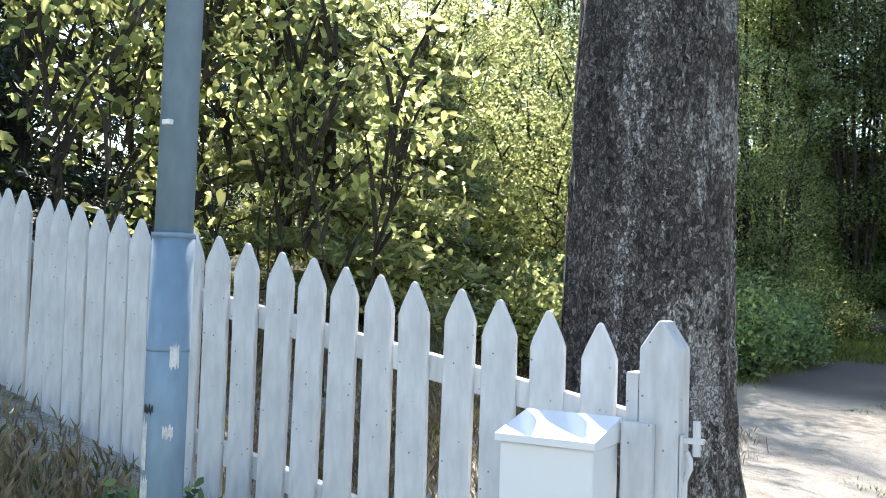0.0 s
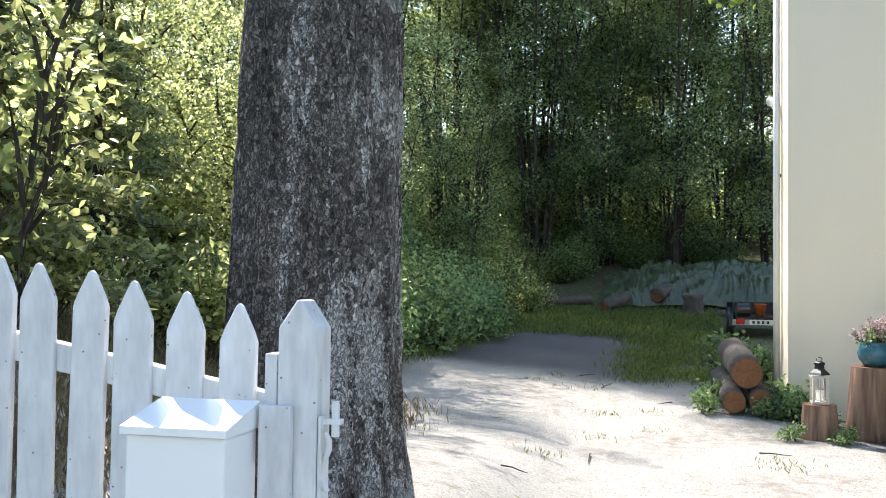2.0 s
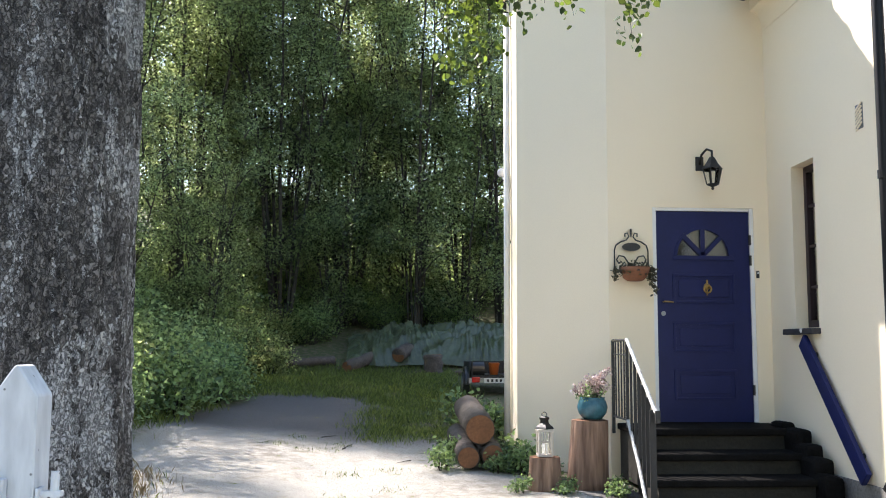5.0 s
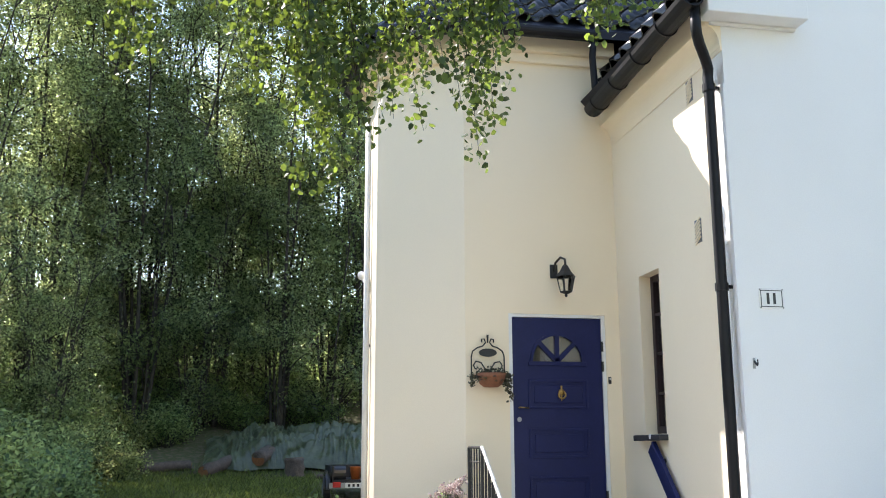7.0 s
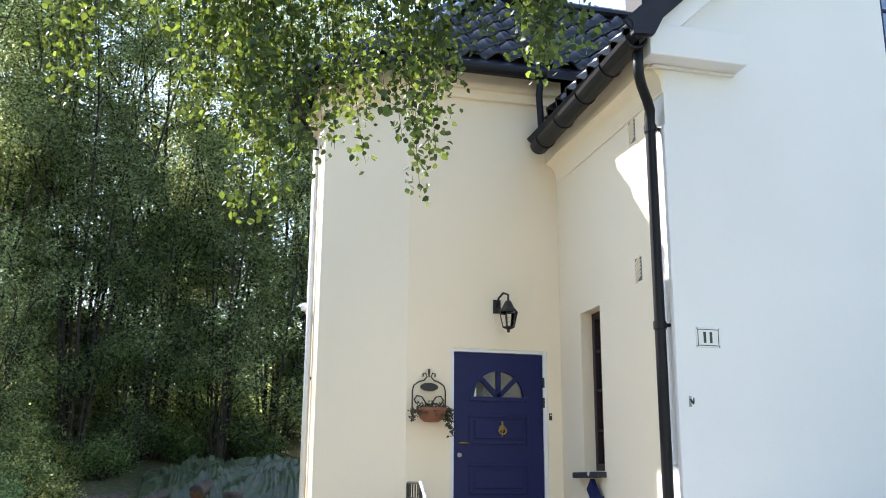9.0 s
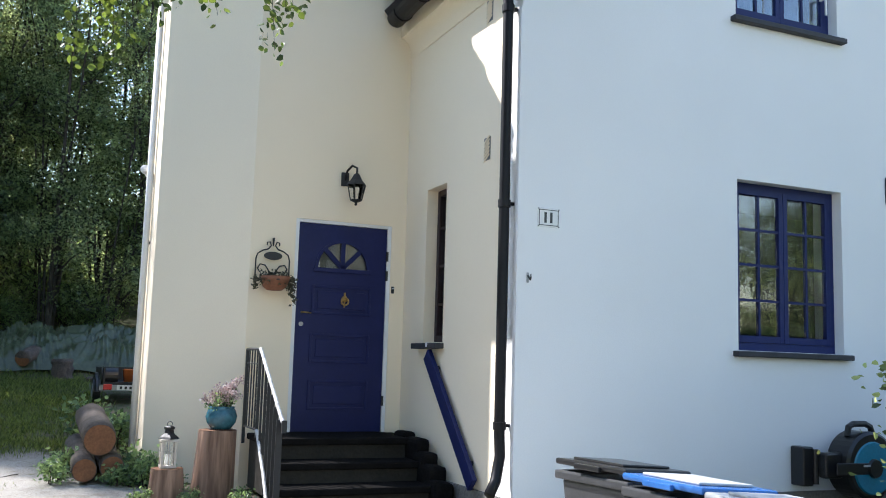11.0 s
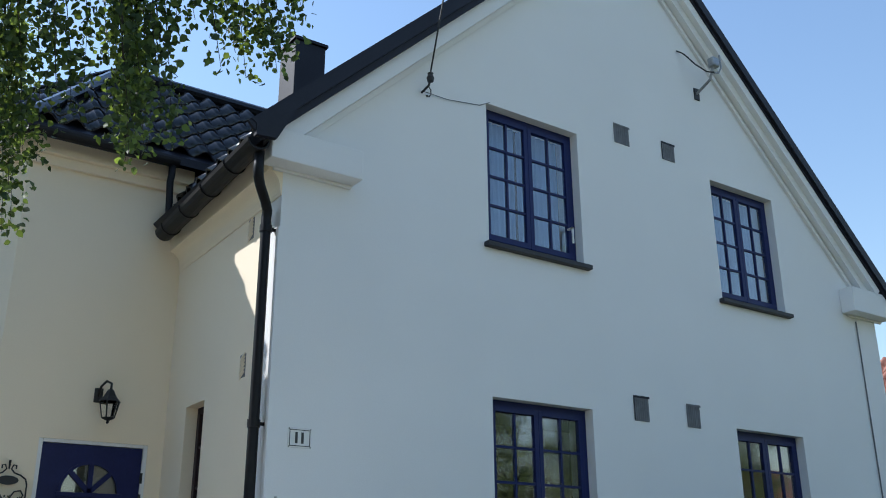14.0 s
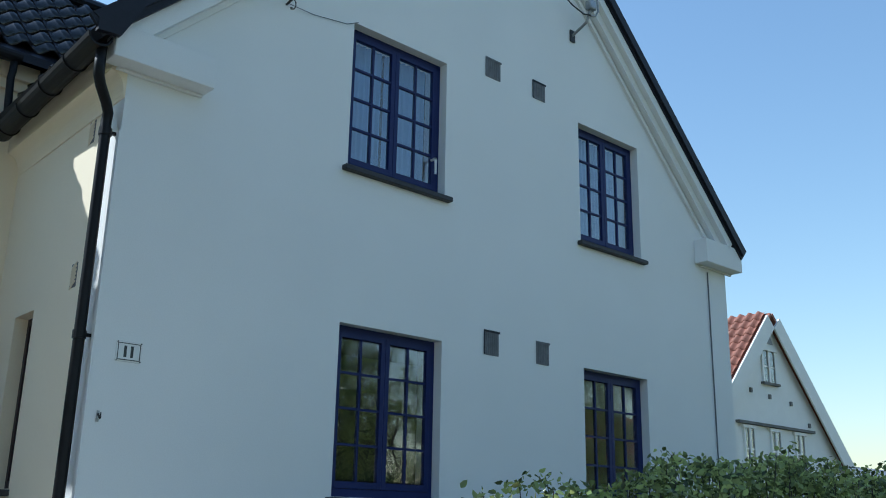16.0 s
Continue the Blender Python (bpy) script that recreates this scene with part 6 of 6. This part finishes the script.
TIPS = [(-3.29, -1.37, 2.78), (-3.1, -1.24, 2.8), (-2.99, -1.68, 2.93), (-2.78, -1.56, 3.12), (-2.57, -1.24, 3.17), (-2.27, -1.45, 2.95), (-2.5, -1.95, 3.1), (-2.29, -1.96, 3.2), (-3.24, -1.93, 3.04), (-1.75, -2.02, 3.5), (-1.78, -2.33, 3.42), (-2.06, -1.99, 3.7),
        (-4.23, -1.51, 3.3), (-4.01, -1.9, 3.5), (-3.77, -1.6, 3.68), (-3.53, -1.48, 3.25), (-1.87, -2.52, 3.3), (-2.23, -2.41, 3.65), (-1.76, -2.49, 3.91), (-1.52, -2.64, 3.85), (-1.25, -2.38, 4.0), (-1.18, -2.65, 3.92), (-1.22, -2.95, 3.95)]
birch()


# ---- woods ----
def broadleaf(seed, h, spread, stems, mat, n_leaf, size, low=0.12, name="broadleaf_tree", label="tall many-stemmed broadleaf tree with a dense green crown", wide=False):
    """Several thin stems from one root, with leaf clumps all the way up."""
    rg = np.random.RandomState(seed)
    t = thing(name, label, "tree", "woodland trees")
    hubs = []
    for s in range(stems):
        a = 2 * math.pi * s / stems + rg.uniform(-0.4, 0.4)
        reach = spread * rg.uniform(0.25, 0.75)
        hh = h * rg.uniform(0.78, 1.0)
        pts = []
        for k in range(7):
            u = k / 6
            bend = reach * u ** 1.3
            pts.append((0.12 * math.cos(a) + bend * math.cos(a) + 0.10 * rg.normal() * u, 0.12 * math.sin(a) + bend * math.sin(a) + 0.10 * rg.normal() * u, -0.15 + hh * u))
        r0 = rg.uniform(0.024, 0.046) * (h / 11)
        part("trunk", tubed(pts, [r0 * (1 - 0.85 * k / 6) for k in range(7)], 7), TREE_BARK, t)
        P = np.array(pts)
        bm = bmesh.new()
        for k in range(11):
            u = rg.uniform(low, 0.98)
            i = min(int(u * 6), 5)
            p = P[i] + (P[i + 1] - P[i]) * (u * 6 - i)
            b = rg.uniform(0, 6.3)
            out = spread * rg.uniform(0.18, 0.55) * (1.1 - 0.6 * u)
            q = p + np.array((math.cos(b) * out, math.sin(b) * out, rg.uniform(0.1, 0.7)))
            tube(bm, [tuple(p), tuple((p + q) / 2 + (0, 0, 0.08)), tuple(q)], (0.02, 0.013, 0.004), 4, caps=False)
            hubs += [(p + q) / 2, q, q + rg.normal(0, 0.25, 3)]
        tagged(part("branchwork", bm, TREE_BARK, t), "thin bare branches", kind="stuff")
    H = np.array(hubs)
    k = rg.randint(0, len(H), n_leaf)
    c = H[k] + rg.normal(size=(n_leaf, 3)) * (0.19, 0.19, 0.15) * (h / 11) ** 0.6
    c = c[c[:, 2] > 0.25]
    o = new("crown", leaves("crown", c, size, mat, rg, droop=0.35, wide=wide))
    o.parent = t
    return t


def place(t, x, y, s=1.0, turn=0.0):
    t.matrix_basis = pose(x, y, gz(x, y), 0, 0, turn) @ Matrix.Diagonal((s, s, s, 1))


def plant(proto, spots, rg):
    for k, (x, y, s) in enumerate(spots):
        turn = rg.uniform(0, 360)
        if k == 0:
            place(proto, x, y, s, turn)
        else:
            c = copy_thing(proto, pose(x, y, gz(x, y), 0, 0, turn))
            c.scale = (s, s, s)


rng = np.random.RandomState(4)
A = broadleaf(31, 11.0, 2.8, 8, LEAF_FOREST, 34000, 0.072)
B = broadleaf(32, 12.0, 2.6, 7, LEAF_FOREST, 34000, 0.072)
C = broadleaf(33, 10.0, 3.0, 7, LEAF_SUNLIT, 17000, 0.090, label="many-stemmed tree with light green sunlit leaves")
# the western trees are set to throw shade on the drive
plant(A, [(-4.6, 18.2, 1.4), (-9.8, 13.6, 1.1), (-8.6, 17.0, 1.4), (-12.2, 15.6, 1.2), (-10.4, 15.8, 1.2), (-1.6, 19.0, 1.3), (-6.2, 17.0, 1.25)], rng)
plant(B, [(-6.6, 18.6, 1.4), (-14.2, 16.0, 1.25), (-2.9, 17.4, 1.1), (-14.6, 14.0, 0.8), (1.5, 20.0, 1.0), (-7.9, 18.0, 1.35), (-0.6, 18.0, 1.2), (-4.0, 19.6, 1.4), (-8.8, 20.0, 1.3)], rng)
plant(C, [(-12.4, 11.6, 0.8), (-13.6, 9.0, 0.85), (-17.0, 12.0, 0.7), (-11.0, 25.0, 1.3), (-4.2, 27.0, 1.3), (-16.0, 23.0, 1.2), (1.5, 26.0, 1.2)], rng)
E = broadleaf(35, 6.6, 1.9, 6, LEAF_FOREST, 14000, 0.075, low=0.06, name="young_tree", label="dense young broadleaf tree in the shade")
# first two added to shade the drive, the rest to fill gaps
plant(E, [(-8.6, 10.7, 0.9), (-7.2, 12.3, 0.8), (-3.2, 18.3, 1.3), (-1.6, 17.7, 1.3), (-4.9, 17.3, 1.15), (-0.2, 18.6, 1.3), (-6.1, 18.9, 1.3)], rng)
D = broadleaf(34, 4.2, 1.7, 6, LEAF_SUNLIT, 8500, 0.072, low=0.08, name="young_tree", label="young broadleaf tree with bright green leaves")
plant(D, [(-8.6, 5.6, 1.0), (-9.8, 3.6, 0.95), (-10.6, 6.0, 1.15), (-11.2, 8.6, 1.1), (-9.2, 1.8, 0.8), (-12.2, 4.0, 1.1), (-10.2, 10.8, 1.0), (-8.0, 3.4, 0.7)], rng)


def conifer(seed, h, r, mat, n, name, label, size=0.13, low=0.05):
    rg = np.random.RandomState(seed)
    t = thing(name, label, "tree", "conifers")
    part("trunk", tubed([(0, 0, -0.2), (0, 0, h * 0.5), (0, 0, h)], (0.02 * h, 0.012 * h, 0.004), 10), TREE_BARK, t)
    bm, cl = bmesh.new(), []
    tiers = int(h * 3.2)
    for k in range(tiers):
        z = h * (low + (0.97 - low) * k / tiers)
        ln = r * (1 - (z / h)) ** 0.8 + 0.08
        for s in range(7):
            a = rg.uniform(0, 6.3)
            dz = -0.18 * ln + rg.normal(0, 0.05)
            p, q = np.array((0, 0, z)), np.array((ln * math.cos(a), ln * math.sin(a), z + dz))
            mid = (p + q) / 2 + (0, 0, -0.06 * ln)
            tube(bm, [tuple(p), tuple(mid), tuple(q)], (0.012, 0.008, 0.003), 4, caps=False)
            m = max(8, int(n * ln / r / (tiers * 7) * 1.7))
            u = rg.uniform(0.12, 1, m)
            c = p + (q - p) * u[:, None]
            side = np.array((-math.sin(a), math.cos(a), 0))
            c = c + side * (rg.normal(0, 1, m) * 0.16 * ln * (1.1 - u))[:, None] + rg.normal(0, 0.03, (m, 3))
            cl.append(c)
    tagged(part("branchwork", bm, TREE_BARK, t), "thin bare branches", kind="stuff")
    o = new("needles", leaves("needles", np.concatenate(cl), size, mat, rg, droop=0.5, slim=0.22))
    o.parent = t
    return t


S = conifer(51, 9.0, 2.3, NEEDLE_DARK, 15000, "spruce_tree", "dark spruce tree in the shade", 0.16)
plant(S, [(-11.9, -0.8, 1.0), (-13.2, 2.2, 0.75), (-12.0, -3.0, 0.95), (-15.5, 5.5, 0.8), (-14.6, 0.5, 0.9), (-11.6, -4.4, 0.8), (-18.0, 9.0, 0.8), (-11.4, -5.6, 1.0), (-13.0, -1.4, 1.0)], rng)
P = conifer(52, 3.4, 1.25, NEEDLE_SUNLIT, 7500, "young_pine", "young pine with pale shaggy needles catching the sun", 0.14, 0.12)
plant(P, [(-7.95, -1.0, 1.0), (-9.0, -0.2, 1.05), (-8.6, 1.4, 0.9)], rng)
O = broadleaf(36, 2.9, 1.0, 4, LEAF_SUNLIT, 800, 0.095, low=0.25, wide=True, name="sapling", label="slender sapling with large yellow-green leaves")
plant(O, [(-7.55, -2.2, 1.0), (-8.2, -3.0, 0.9), (-7.6, -3.3, 0.85), (-7.9, -2.5, 1.05), (-6.7, -2.5, 0.75)], rng)


# ---- undergrowth ----
def shrub(seed, r, h, n, size, mat, name, label, group="undergrowth", branches=16):
    rg = np.random.RandomState(seed)
    t = thing(name, label, "shrub", group)
    bm, hubs = bmesh.new(), []
    for k in range(branches):
        a, o = rg.uniform(0, 6.3), r * rg.uniform(0.25, 1.0)
        q = (o * math.cos(a), o * math.sin(a), h * rg.uniform(0.45, 1.0) * (1.1 - 0.35 * o / r))
        tube(bm, [(0.1 * math.cos(a), 0.1 * math.sin(a), -0.08), (q[0] * 0.5, q[1] * 0.5, q[2] * 0.62), q], (0.011, 0.008, 0.003), 5, caps=False)
        hubs += [np.array(q), np.array(q) * 0.75 + rg.normal(0, 0.08, 3), np.array(q) * (0.55, 0.55, 0.6) + rg.normal(0, 0.1, 3)]
    tagged(part("branchwork", bm, TREE_BARK, t), "thin bare branches", kind="stuff")
    H = np.array(hubs)
    c = H[rg.randint(0, len(H), n)] + rg.normal(size=(n, 3)) * (0.17, 0.17, 0.15) * (r / 0.8)
    c = c[c[:, 2] > 0.02]
    o = new("foliage", leaves("foliage", c, size, mat, rg, wide=n < 4000))
    o.parent = t
    return t


U = shrub(61, 0.85, 1.15, 4200, 0.08, LEAF_SHRUB, "undergrowth_shrub", "dense leafy undergrowth shrub", branches=26)
plant(U, [(-6.9, 7.4, 1.0), (-7.5, 5.6, 1.1), (-7.2, 9.0, 1.0), (-6.7, 10.6, 0.9), (-8.4, 9.6, 1.3), (-7.3, 12.0, 1.1), (-6.6, 13.6, 0.9), (-8.8, 12.4, 1.3), (-5.4, 16.2, 0.9), (-3.6, 17.7, 0.8), (-1.8, 17.7, 0.9), (-7.4, 15.4, 1.2), (0.2, 17.0, 1.0), (-9.6, 16.4, 1.3), (-4.6, 18.4, 1.2), (-6.4, 17.6, 1.3), (-2.4, 18.6, 1.2), (-11.2, 13.6, 1.3), (-7.8, 20.6, 1.6), (-6.0, 20.0, 1.5), (-4.4, 21.0, 1.6), (-2.8, 20.4, 1.5), (-1.0, 20.8, 1.6), (0.8, 20.0, 1.5), (-9.4, 18.6, 1.5), (-0.2, 23.0, 1.8), (-3.4, 23.2, 1.8), (-6.6, 23.0, 1.8), (-9.6, 22.4, 1.8)], rng)
V = shrub(62, 0.7, 0.9, 3000, 0.08, LEAF_PALE, "flowering_shrub", "silvery green wayside shrub", branches=24)
plant(V, [(-6.5, 6.5, 1.0), (-6.9, 4.4, 0.9), (-7.6, 2.8, 1.0), (-6.3, 8.4, 0.9), (-6.6, 9.6, 0.8)], rng)
W = shrub(63, 0.8, 1.0, 3000, 0.085, LEAF_SUNLIT, "wayside_shrub", "light green wayside shrub in the sun", branches=22)
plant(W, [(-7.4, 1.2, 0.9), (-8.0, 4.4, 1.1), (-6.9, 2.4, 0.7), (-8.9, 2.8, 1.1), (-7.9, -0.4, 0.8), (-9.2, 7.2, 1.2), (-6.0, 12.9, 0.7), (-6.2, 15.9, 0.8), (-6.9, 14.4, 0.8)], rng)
Y = shrub(64, 0.3, 0.42, 420, 0.07, LEAF_PALE, "weed_clump", "clump of broad-leaved weeds", branches=8)
plant(Y, [(-2.35, 2.75, 0.8), (-2.15, 2.55, 0.6), (-3.05, 3.0, 0.6), (-2.55, 2.8, 0.55), (-2.98, 3.5, 0.7), (-2.3, 3.05, 0.9), (-5.66, -4.85, 0.75), (-6.0, -4.5, 0.6), (-5.5, -4.65, 0.5), (-2.05, 1.75, 0.4), (-2.45, 1.85, 0.4), (-1.62, 1.62, 0.45), (-2.3, 5.2, 1.1), (-2.45, 6.2, 1.3)], rng)


def hedge():
    """A clipped but shaggy hedge along the front of the garden."""
    rg = np.random.RandomState(71)
    t = thing("hedge", "dark glossy-leaved hedge with sunlit leaves coloured pale", "hedge")
    bm, cl = bmesh.new(), []
    for k in range(170):
        x = rg.uniform(1.75, 9.5)
        top = (1.32 + 0.45 * smooth_step(1.6, 4.2, x)) * rg.uniform(0.90, 1.03) + (0.07 if rg.rand() < 0.2 else 0)
        y = -2.7 + rg.normal(0, 0.22)
        g = gz(x, y)
        q = (x + rg.normal(0, 0.22), y + rg.normal(0, 0.16), top)
        tube(bm, [(x, y, g - 0.05), ((x + q[0]) / 2 + rg.normal(0, 0.05), (y + q[1]) / 2, (g + top) / 2), q], (0.011, 0.008, 0.003), 5, caps=False)
        P0, P1 = np.array((x, y, g)), np.array(q)
        u = 1 - rg.uniform(0, 1, 150) ** 1.6 * 0.85
        cl.append(P0 + (P1 - P0) * u[:, None] + rg.normal(size=(150, 3)) * (0.15, 0.13, 0.05) * (0.4 + 0.9 * (1 - u))[:, None] * 1.3)
    for k in range(60):
        x, y = rg.uniform(1.72, 2.5), -2.62 + rg.normal(0, 0.2)
        q = np.array((x + rg.normal(0, 0.12), y, rg.uniform(0.7, 1.38)))
        cl.append(q + rg.normal(size=(24, 3)) * (0.08, 0.08, 0.06))
    tagged(part("branchwork", bm, TREE_BARK, t), "thin bare branches", kind="stuff")
    o = new("foliage", leaves("foliage", np.concatenate(cl), 0.055, LEAF_HEDGE, rg, droop=-0.1, slim=0.62, wide=True))
    o.parent = t


hedge()


def blades(name, label, spots, n, hgt, mat, spread, rg):
    """Grass blades, bent, over many small tufts."""
    S = np.array(spots)
    c = S[rg.randint(0, len(S), n)] + np.concatenate([rg.normal(0, spread, (n, 2)), np.zeros((n, 1))], 1)
    c[:, 2] = height(c[:, 0], c[:, 1]) - 0.01
    a = rg.uniform(0, 6.3, n)
    d = np.stack([np.cos(a), np.sin(a), np.zeros(n)], 1)
    s = np.stack([-np.sin(a), np.cos(a), np.zeros(n)], 1)
    L = (hgt * rg.uniform(0.5, 1.3, n))[:, None]
    b = rg.uniform(0.1, 0.7, n)[:, None]
    up = np.array((0, 0, 1.0))
    v = np.stack([c - s * 0.003, c + s * 0.003, c + d * L * b * 0.35 + up * L * 0.65 + s * 0.002, c + d * L * b + up * L], 1).reshape(-1, 3)
    f = np.arange(n)[:, None] * 4 + np.array([[0, 1, 2, 3]])
    return tagged(new(name, raw_mesh(name, v, f, mat)), label, "grass", kind="stuff")


rg = np.random.RandomState(81)
sp = [(rg.uniform(-7, -2.3), rg.uniform(9.3, 14.5), 0) for _ in range(430)]
blades("lawn_grass", "short green grass on the shaded lawn", sp, 26000, 0.10, GRASS, 0.18, rg)
sp = [(rg.uniform(-8.3, -5.6), rg.uniform(-3.8, 2.2), 0) for _ in range(280)] + [(rg.uniform(-8.6, -5.9), rg.uniform(-5.8, -4.3), 0) for _ in range(200)]
blades("dry_grass", "dry straw-coloured grass on the bank", sp, 30000, 0.085, DRY_GRASS, 0.16, rg)
blades("bank_grass", "green grass along the fence and bank", sp, 3500, 0.07, GRASS, 0.2, rg)
sp = [(rg.uniform(-3.9, -2.4), rg.uniform(4.7, 9.6), 0) for _ in range(150)]
blades("yard_grass", "thin green grass beside the worn drive", sp, 11000, 0.07, GRASS, 0.16, rg)
sp = [(float(np.interp(y, (-2, 4, 9), (-6.6, -7.1, -6.7))) + rg.normal(0, 0.2), y, 0) for y in np.linspace(3.0, 10, 120)]
blades("verge_grass", "long grass on the verge of the drive", sp, 14000, 0.09, GRASS, 0.18, rg)
sp = [(rg.uniform(-5, -2.4), rg.uniform(-3, 5), 0) for _ in range(16)]
blades("drive_grass", "sparse grass tufts in the gravel", sp, 900, 0.035, GRASS, 0.10, rg)
bm = bmesh.new()
for k in range(14):
    x, y, a = rg.uniform(-4.6, -1.8), rg.uniform(-2.5, 5.5), rg.uniform(0, 6.3)
    ln = rg.uniform(0.12, 0.45)
    pts = [(x + math.cos(a) * ln * u, y + math.sin(a) * ln * u + 0.03 * math.sin(u * 5), gz(x + math.cos(a) * ln * u, y + math.sin(a) * ln * u) + 0.012) for u in (0, 0.4, 0.7, 1)]
    tube(bm, pts, (0.006, 0.005, 0.004, 0.002), 5)
tagged(part("fallen_twigs", bm, TREE_BARK), "thin fallen twigs scattered on the gravel", "twigs", kind="stuff")

# ---- neighbours and distance ----
nb = thing("neighbour_house", "white boarded gabled house with a red tiled roof", "house")
NX, NY, NZ = 24.75, 8.0, 7.75
part("wall", prism(bmesh.new(), [(22.2, -3.0), (29.5, -3.0), (29.5, 2.85), (NX, NZ - 0.16), (22.2, 5.1)], "y", NY, NY + 9), FAR_WHITE, nb)
for a, b in (((21.85, 4.80), (NX, NZ)), ((NX, NZ), (29.95, 2.45))):
    part("roof_slope", slope_slab(bmesh.new(), a, b, NY - 0.2, NY + 9.4, 0.1), RED_TILE, nb)
    part("verge_board", slope_slab(bmesh.new(), (a[0], a[1] - 0.42), (b[0], b[1] - 0.42), NY - 0.26, NY - 0.205, 0.52), FAR_WHITE, nb)
RT = tile_mesh("clay_tile", 0.32, 0.38, RED_TILE)
n = Vector((-(NZ - 4.8), 0, NX - 21.85)).normalized() * 0.1
q = [(21.85 + n.x, NY - 0.15, 4.8 + n.z), (21.85 + n.x, NY + 9.4, 4.8 + n.z), (NX + n.x, NY + 9.4, NZ + n.z), (NX + n.x, NY - 0.15, NZ + n.z)]
o = new("roof_tiles", joined_tiles("roof_tiles", tiled_plane(q, q[0], q[1], 0.32, 0.38), RT, RED_TILE))
o.parent = nb
tagged(o, "red clay pantiles", kind="stuff")


def far_window(x0, z0, x1, z1, cols):
    w = part("window", box(box(boxed((x0, NY - 0.06, z0), (x0 + 0.08, NY - 0.001, z1)), (x1 - 0.08, NY - 0.06, z0), (x1, NY - 0.001, z1)), (x0 - 0.08, NY - 0.09, z1), (x1 + 0.08, NY - 0.001, z1 + 0.09)), FAR_WHITE, nb)
    part("sill", boxed((x0 - 0.08, NY - 0.12, z0 - 0.07), (x1 + 0.08, NY - 0.001, z0)), PLINTH, w)
    for k in range(1, cols):
        xx = x0 + (x1 - x0) * k / cols
        part("mullion", boxed((xx - 0.05, NY - 0.06, z0), (xx + 0.05, NY - 0.001, z1)), FAR_WHITE, w)
    part("pane", boxed((x0 + 0.08, NY - 0.03, z0), (x1 - 0.08, NY - 0.012, z1)), GLASS, w)
    # dark panel in place of an unlit room behind the pane
    part("dark_room", boxed((x0 + 0.08, NY - 0.01, z0), (x1 - 0.08, NY - 0.002, z1)), ROOM_SHADE, w)
    part("crossbar", boxed((x0 + 0.08, NY - 0.05, (z0 + z1) / 2 - 0.02), (x1 - 0.08, NY - 0.031, (z0 + z1) / 2 + 0.02)), FAR_WHITE, w)


far_window(24.2, 5.6, 25.05, 6.6, 2)
for x in (22.85, 24.4, 25.9):
    far_window(x, 2.9, x + 0.65, 4.1, 2)
part("ledge", boxed((22.5, NY - 0.14, 4.22), (27.1, NY - 0.001, 4.30)), PLINTH, nb)
part("gable_vent", prism(bmesh.new(), [(24.3, 6.85), (25.0, 6.85), (24.68, 7.35)], "y", NY - 0.03, NY - 0.001), FAR_GREY, nb)
for k, (x, z) in enumerate(((23.4, 5.2), (24.5, 5.1), (25.8, 5.0), (26.9, 4.4))):
    part("wall_anchor", boxed((x, NY - 0.05, z), (x + 0.12, NY - 0.001, z + 0.14)), PLINTH, nb)

shed = thing("far_shed", "low far building with a grey sheet roof", "building")
part("wall", boxed((44, 14, -4), (60, 20, 2.6)), FAR_WHITE, shed)
part("roof", prism(bmesh.new(), [(13.4, 2.5), (20.6, 2.5), (17.0, 4.6)], "x", 43.5, 60.5), FAR_GREY, shed)
copy_thing(S, pose(52, 24, -4.5)).scale = (1.0, 1.0, 1.0)
hill = bmesh.new()
ring = []
for k in range(60):
    a = radians(-35 + 100 * k / 59)
    r = 850
    z = 9 + 14 * noise.noise((k * 0.13, 1, 0)) + 5 * noise.noise((k * 0.5, 2, 0))
    ring.append((hill.verts.new((r * math.cos(a), r * math.sin(a), -15)), hill.verts.new((r * 1.02 * math.cos(a), r * 1.02 * math.sin(a), max(4, z) + 8)), hill.verts.new((r * 1.25 * math.cos(a), r * 1.25 * math.sin(a), -15))))
for a, b in zip(ring, ring[1:]):
    hill.faces.new((a[0], b[0], b[1], a[1])), hill.faces.new((a[1], b[1], b[2], a[2]))
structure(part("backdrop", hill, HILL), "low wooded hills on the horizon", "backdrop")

# across the road, behind the camera
plant2 = [(-8, -20, 0.9), (2, -20, 0.9), (9, -18, 0.85), (13, -16, 0.8), (16.5, -18.5, 0.9), (20, -16, 0.8), (23.5, -19, 0.9), (27, -16.5, 0.8), (31, -19, 0.85), (47, -20, 0.9), (18, -22, 1.0), (25, -23, 1.0)]
for k, (x, y, s) in enumerate(plant2):
    c = copy_thing((A, C, B)[k % 3], pose(x, y, gz(x, y), 0, 0, 50 * k))
    c.scale = (s * 1.25, s * 1.25, s * 1.45)
    tagged(c, "broadleaf tree across the road", group="trees across the road")
for k in range(11):
    x, y = 8.5 + 2.5 * k, -13.2 + 1.1 * math.sin(k * 1.9)
    c = copy_thing(D, pose(x, y, gz(x, y) - 0.2, 0, 0, 70 * k))
    c.scale = (1.25, 1.25, 1.45)
    tagged(c, "young broadleaf tree across the road", group="trees across the road")
ob = thing("opposite_house", "white house with a red tiled roof across the road", "house")
part("wall", boxed((36, -32, -3), (46, -25, 4.2)), FAR_WHITE, ob)
part("roof", prism(bmesh.new(), [(-32.6, 4.1), (-24.4, 4.1), (-28.5, 7.6)], "x", 35.5, 46.5), RED_TILE, ob)

# ---- roof tiles of the wing ----
for pl, poses in tile_jobs:
    for m in poses:
        piece("tile", TILE, pl, m)
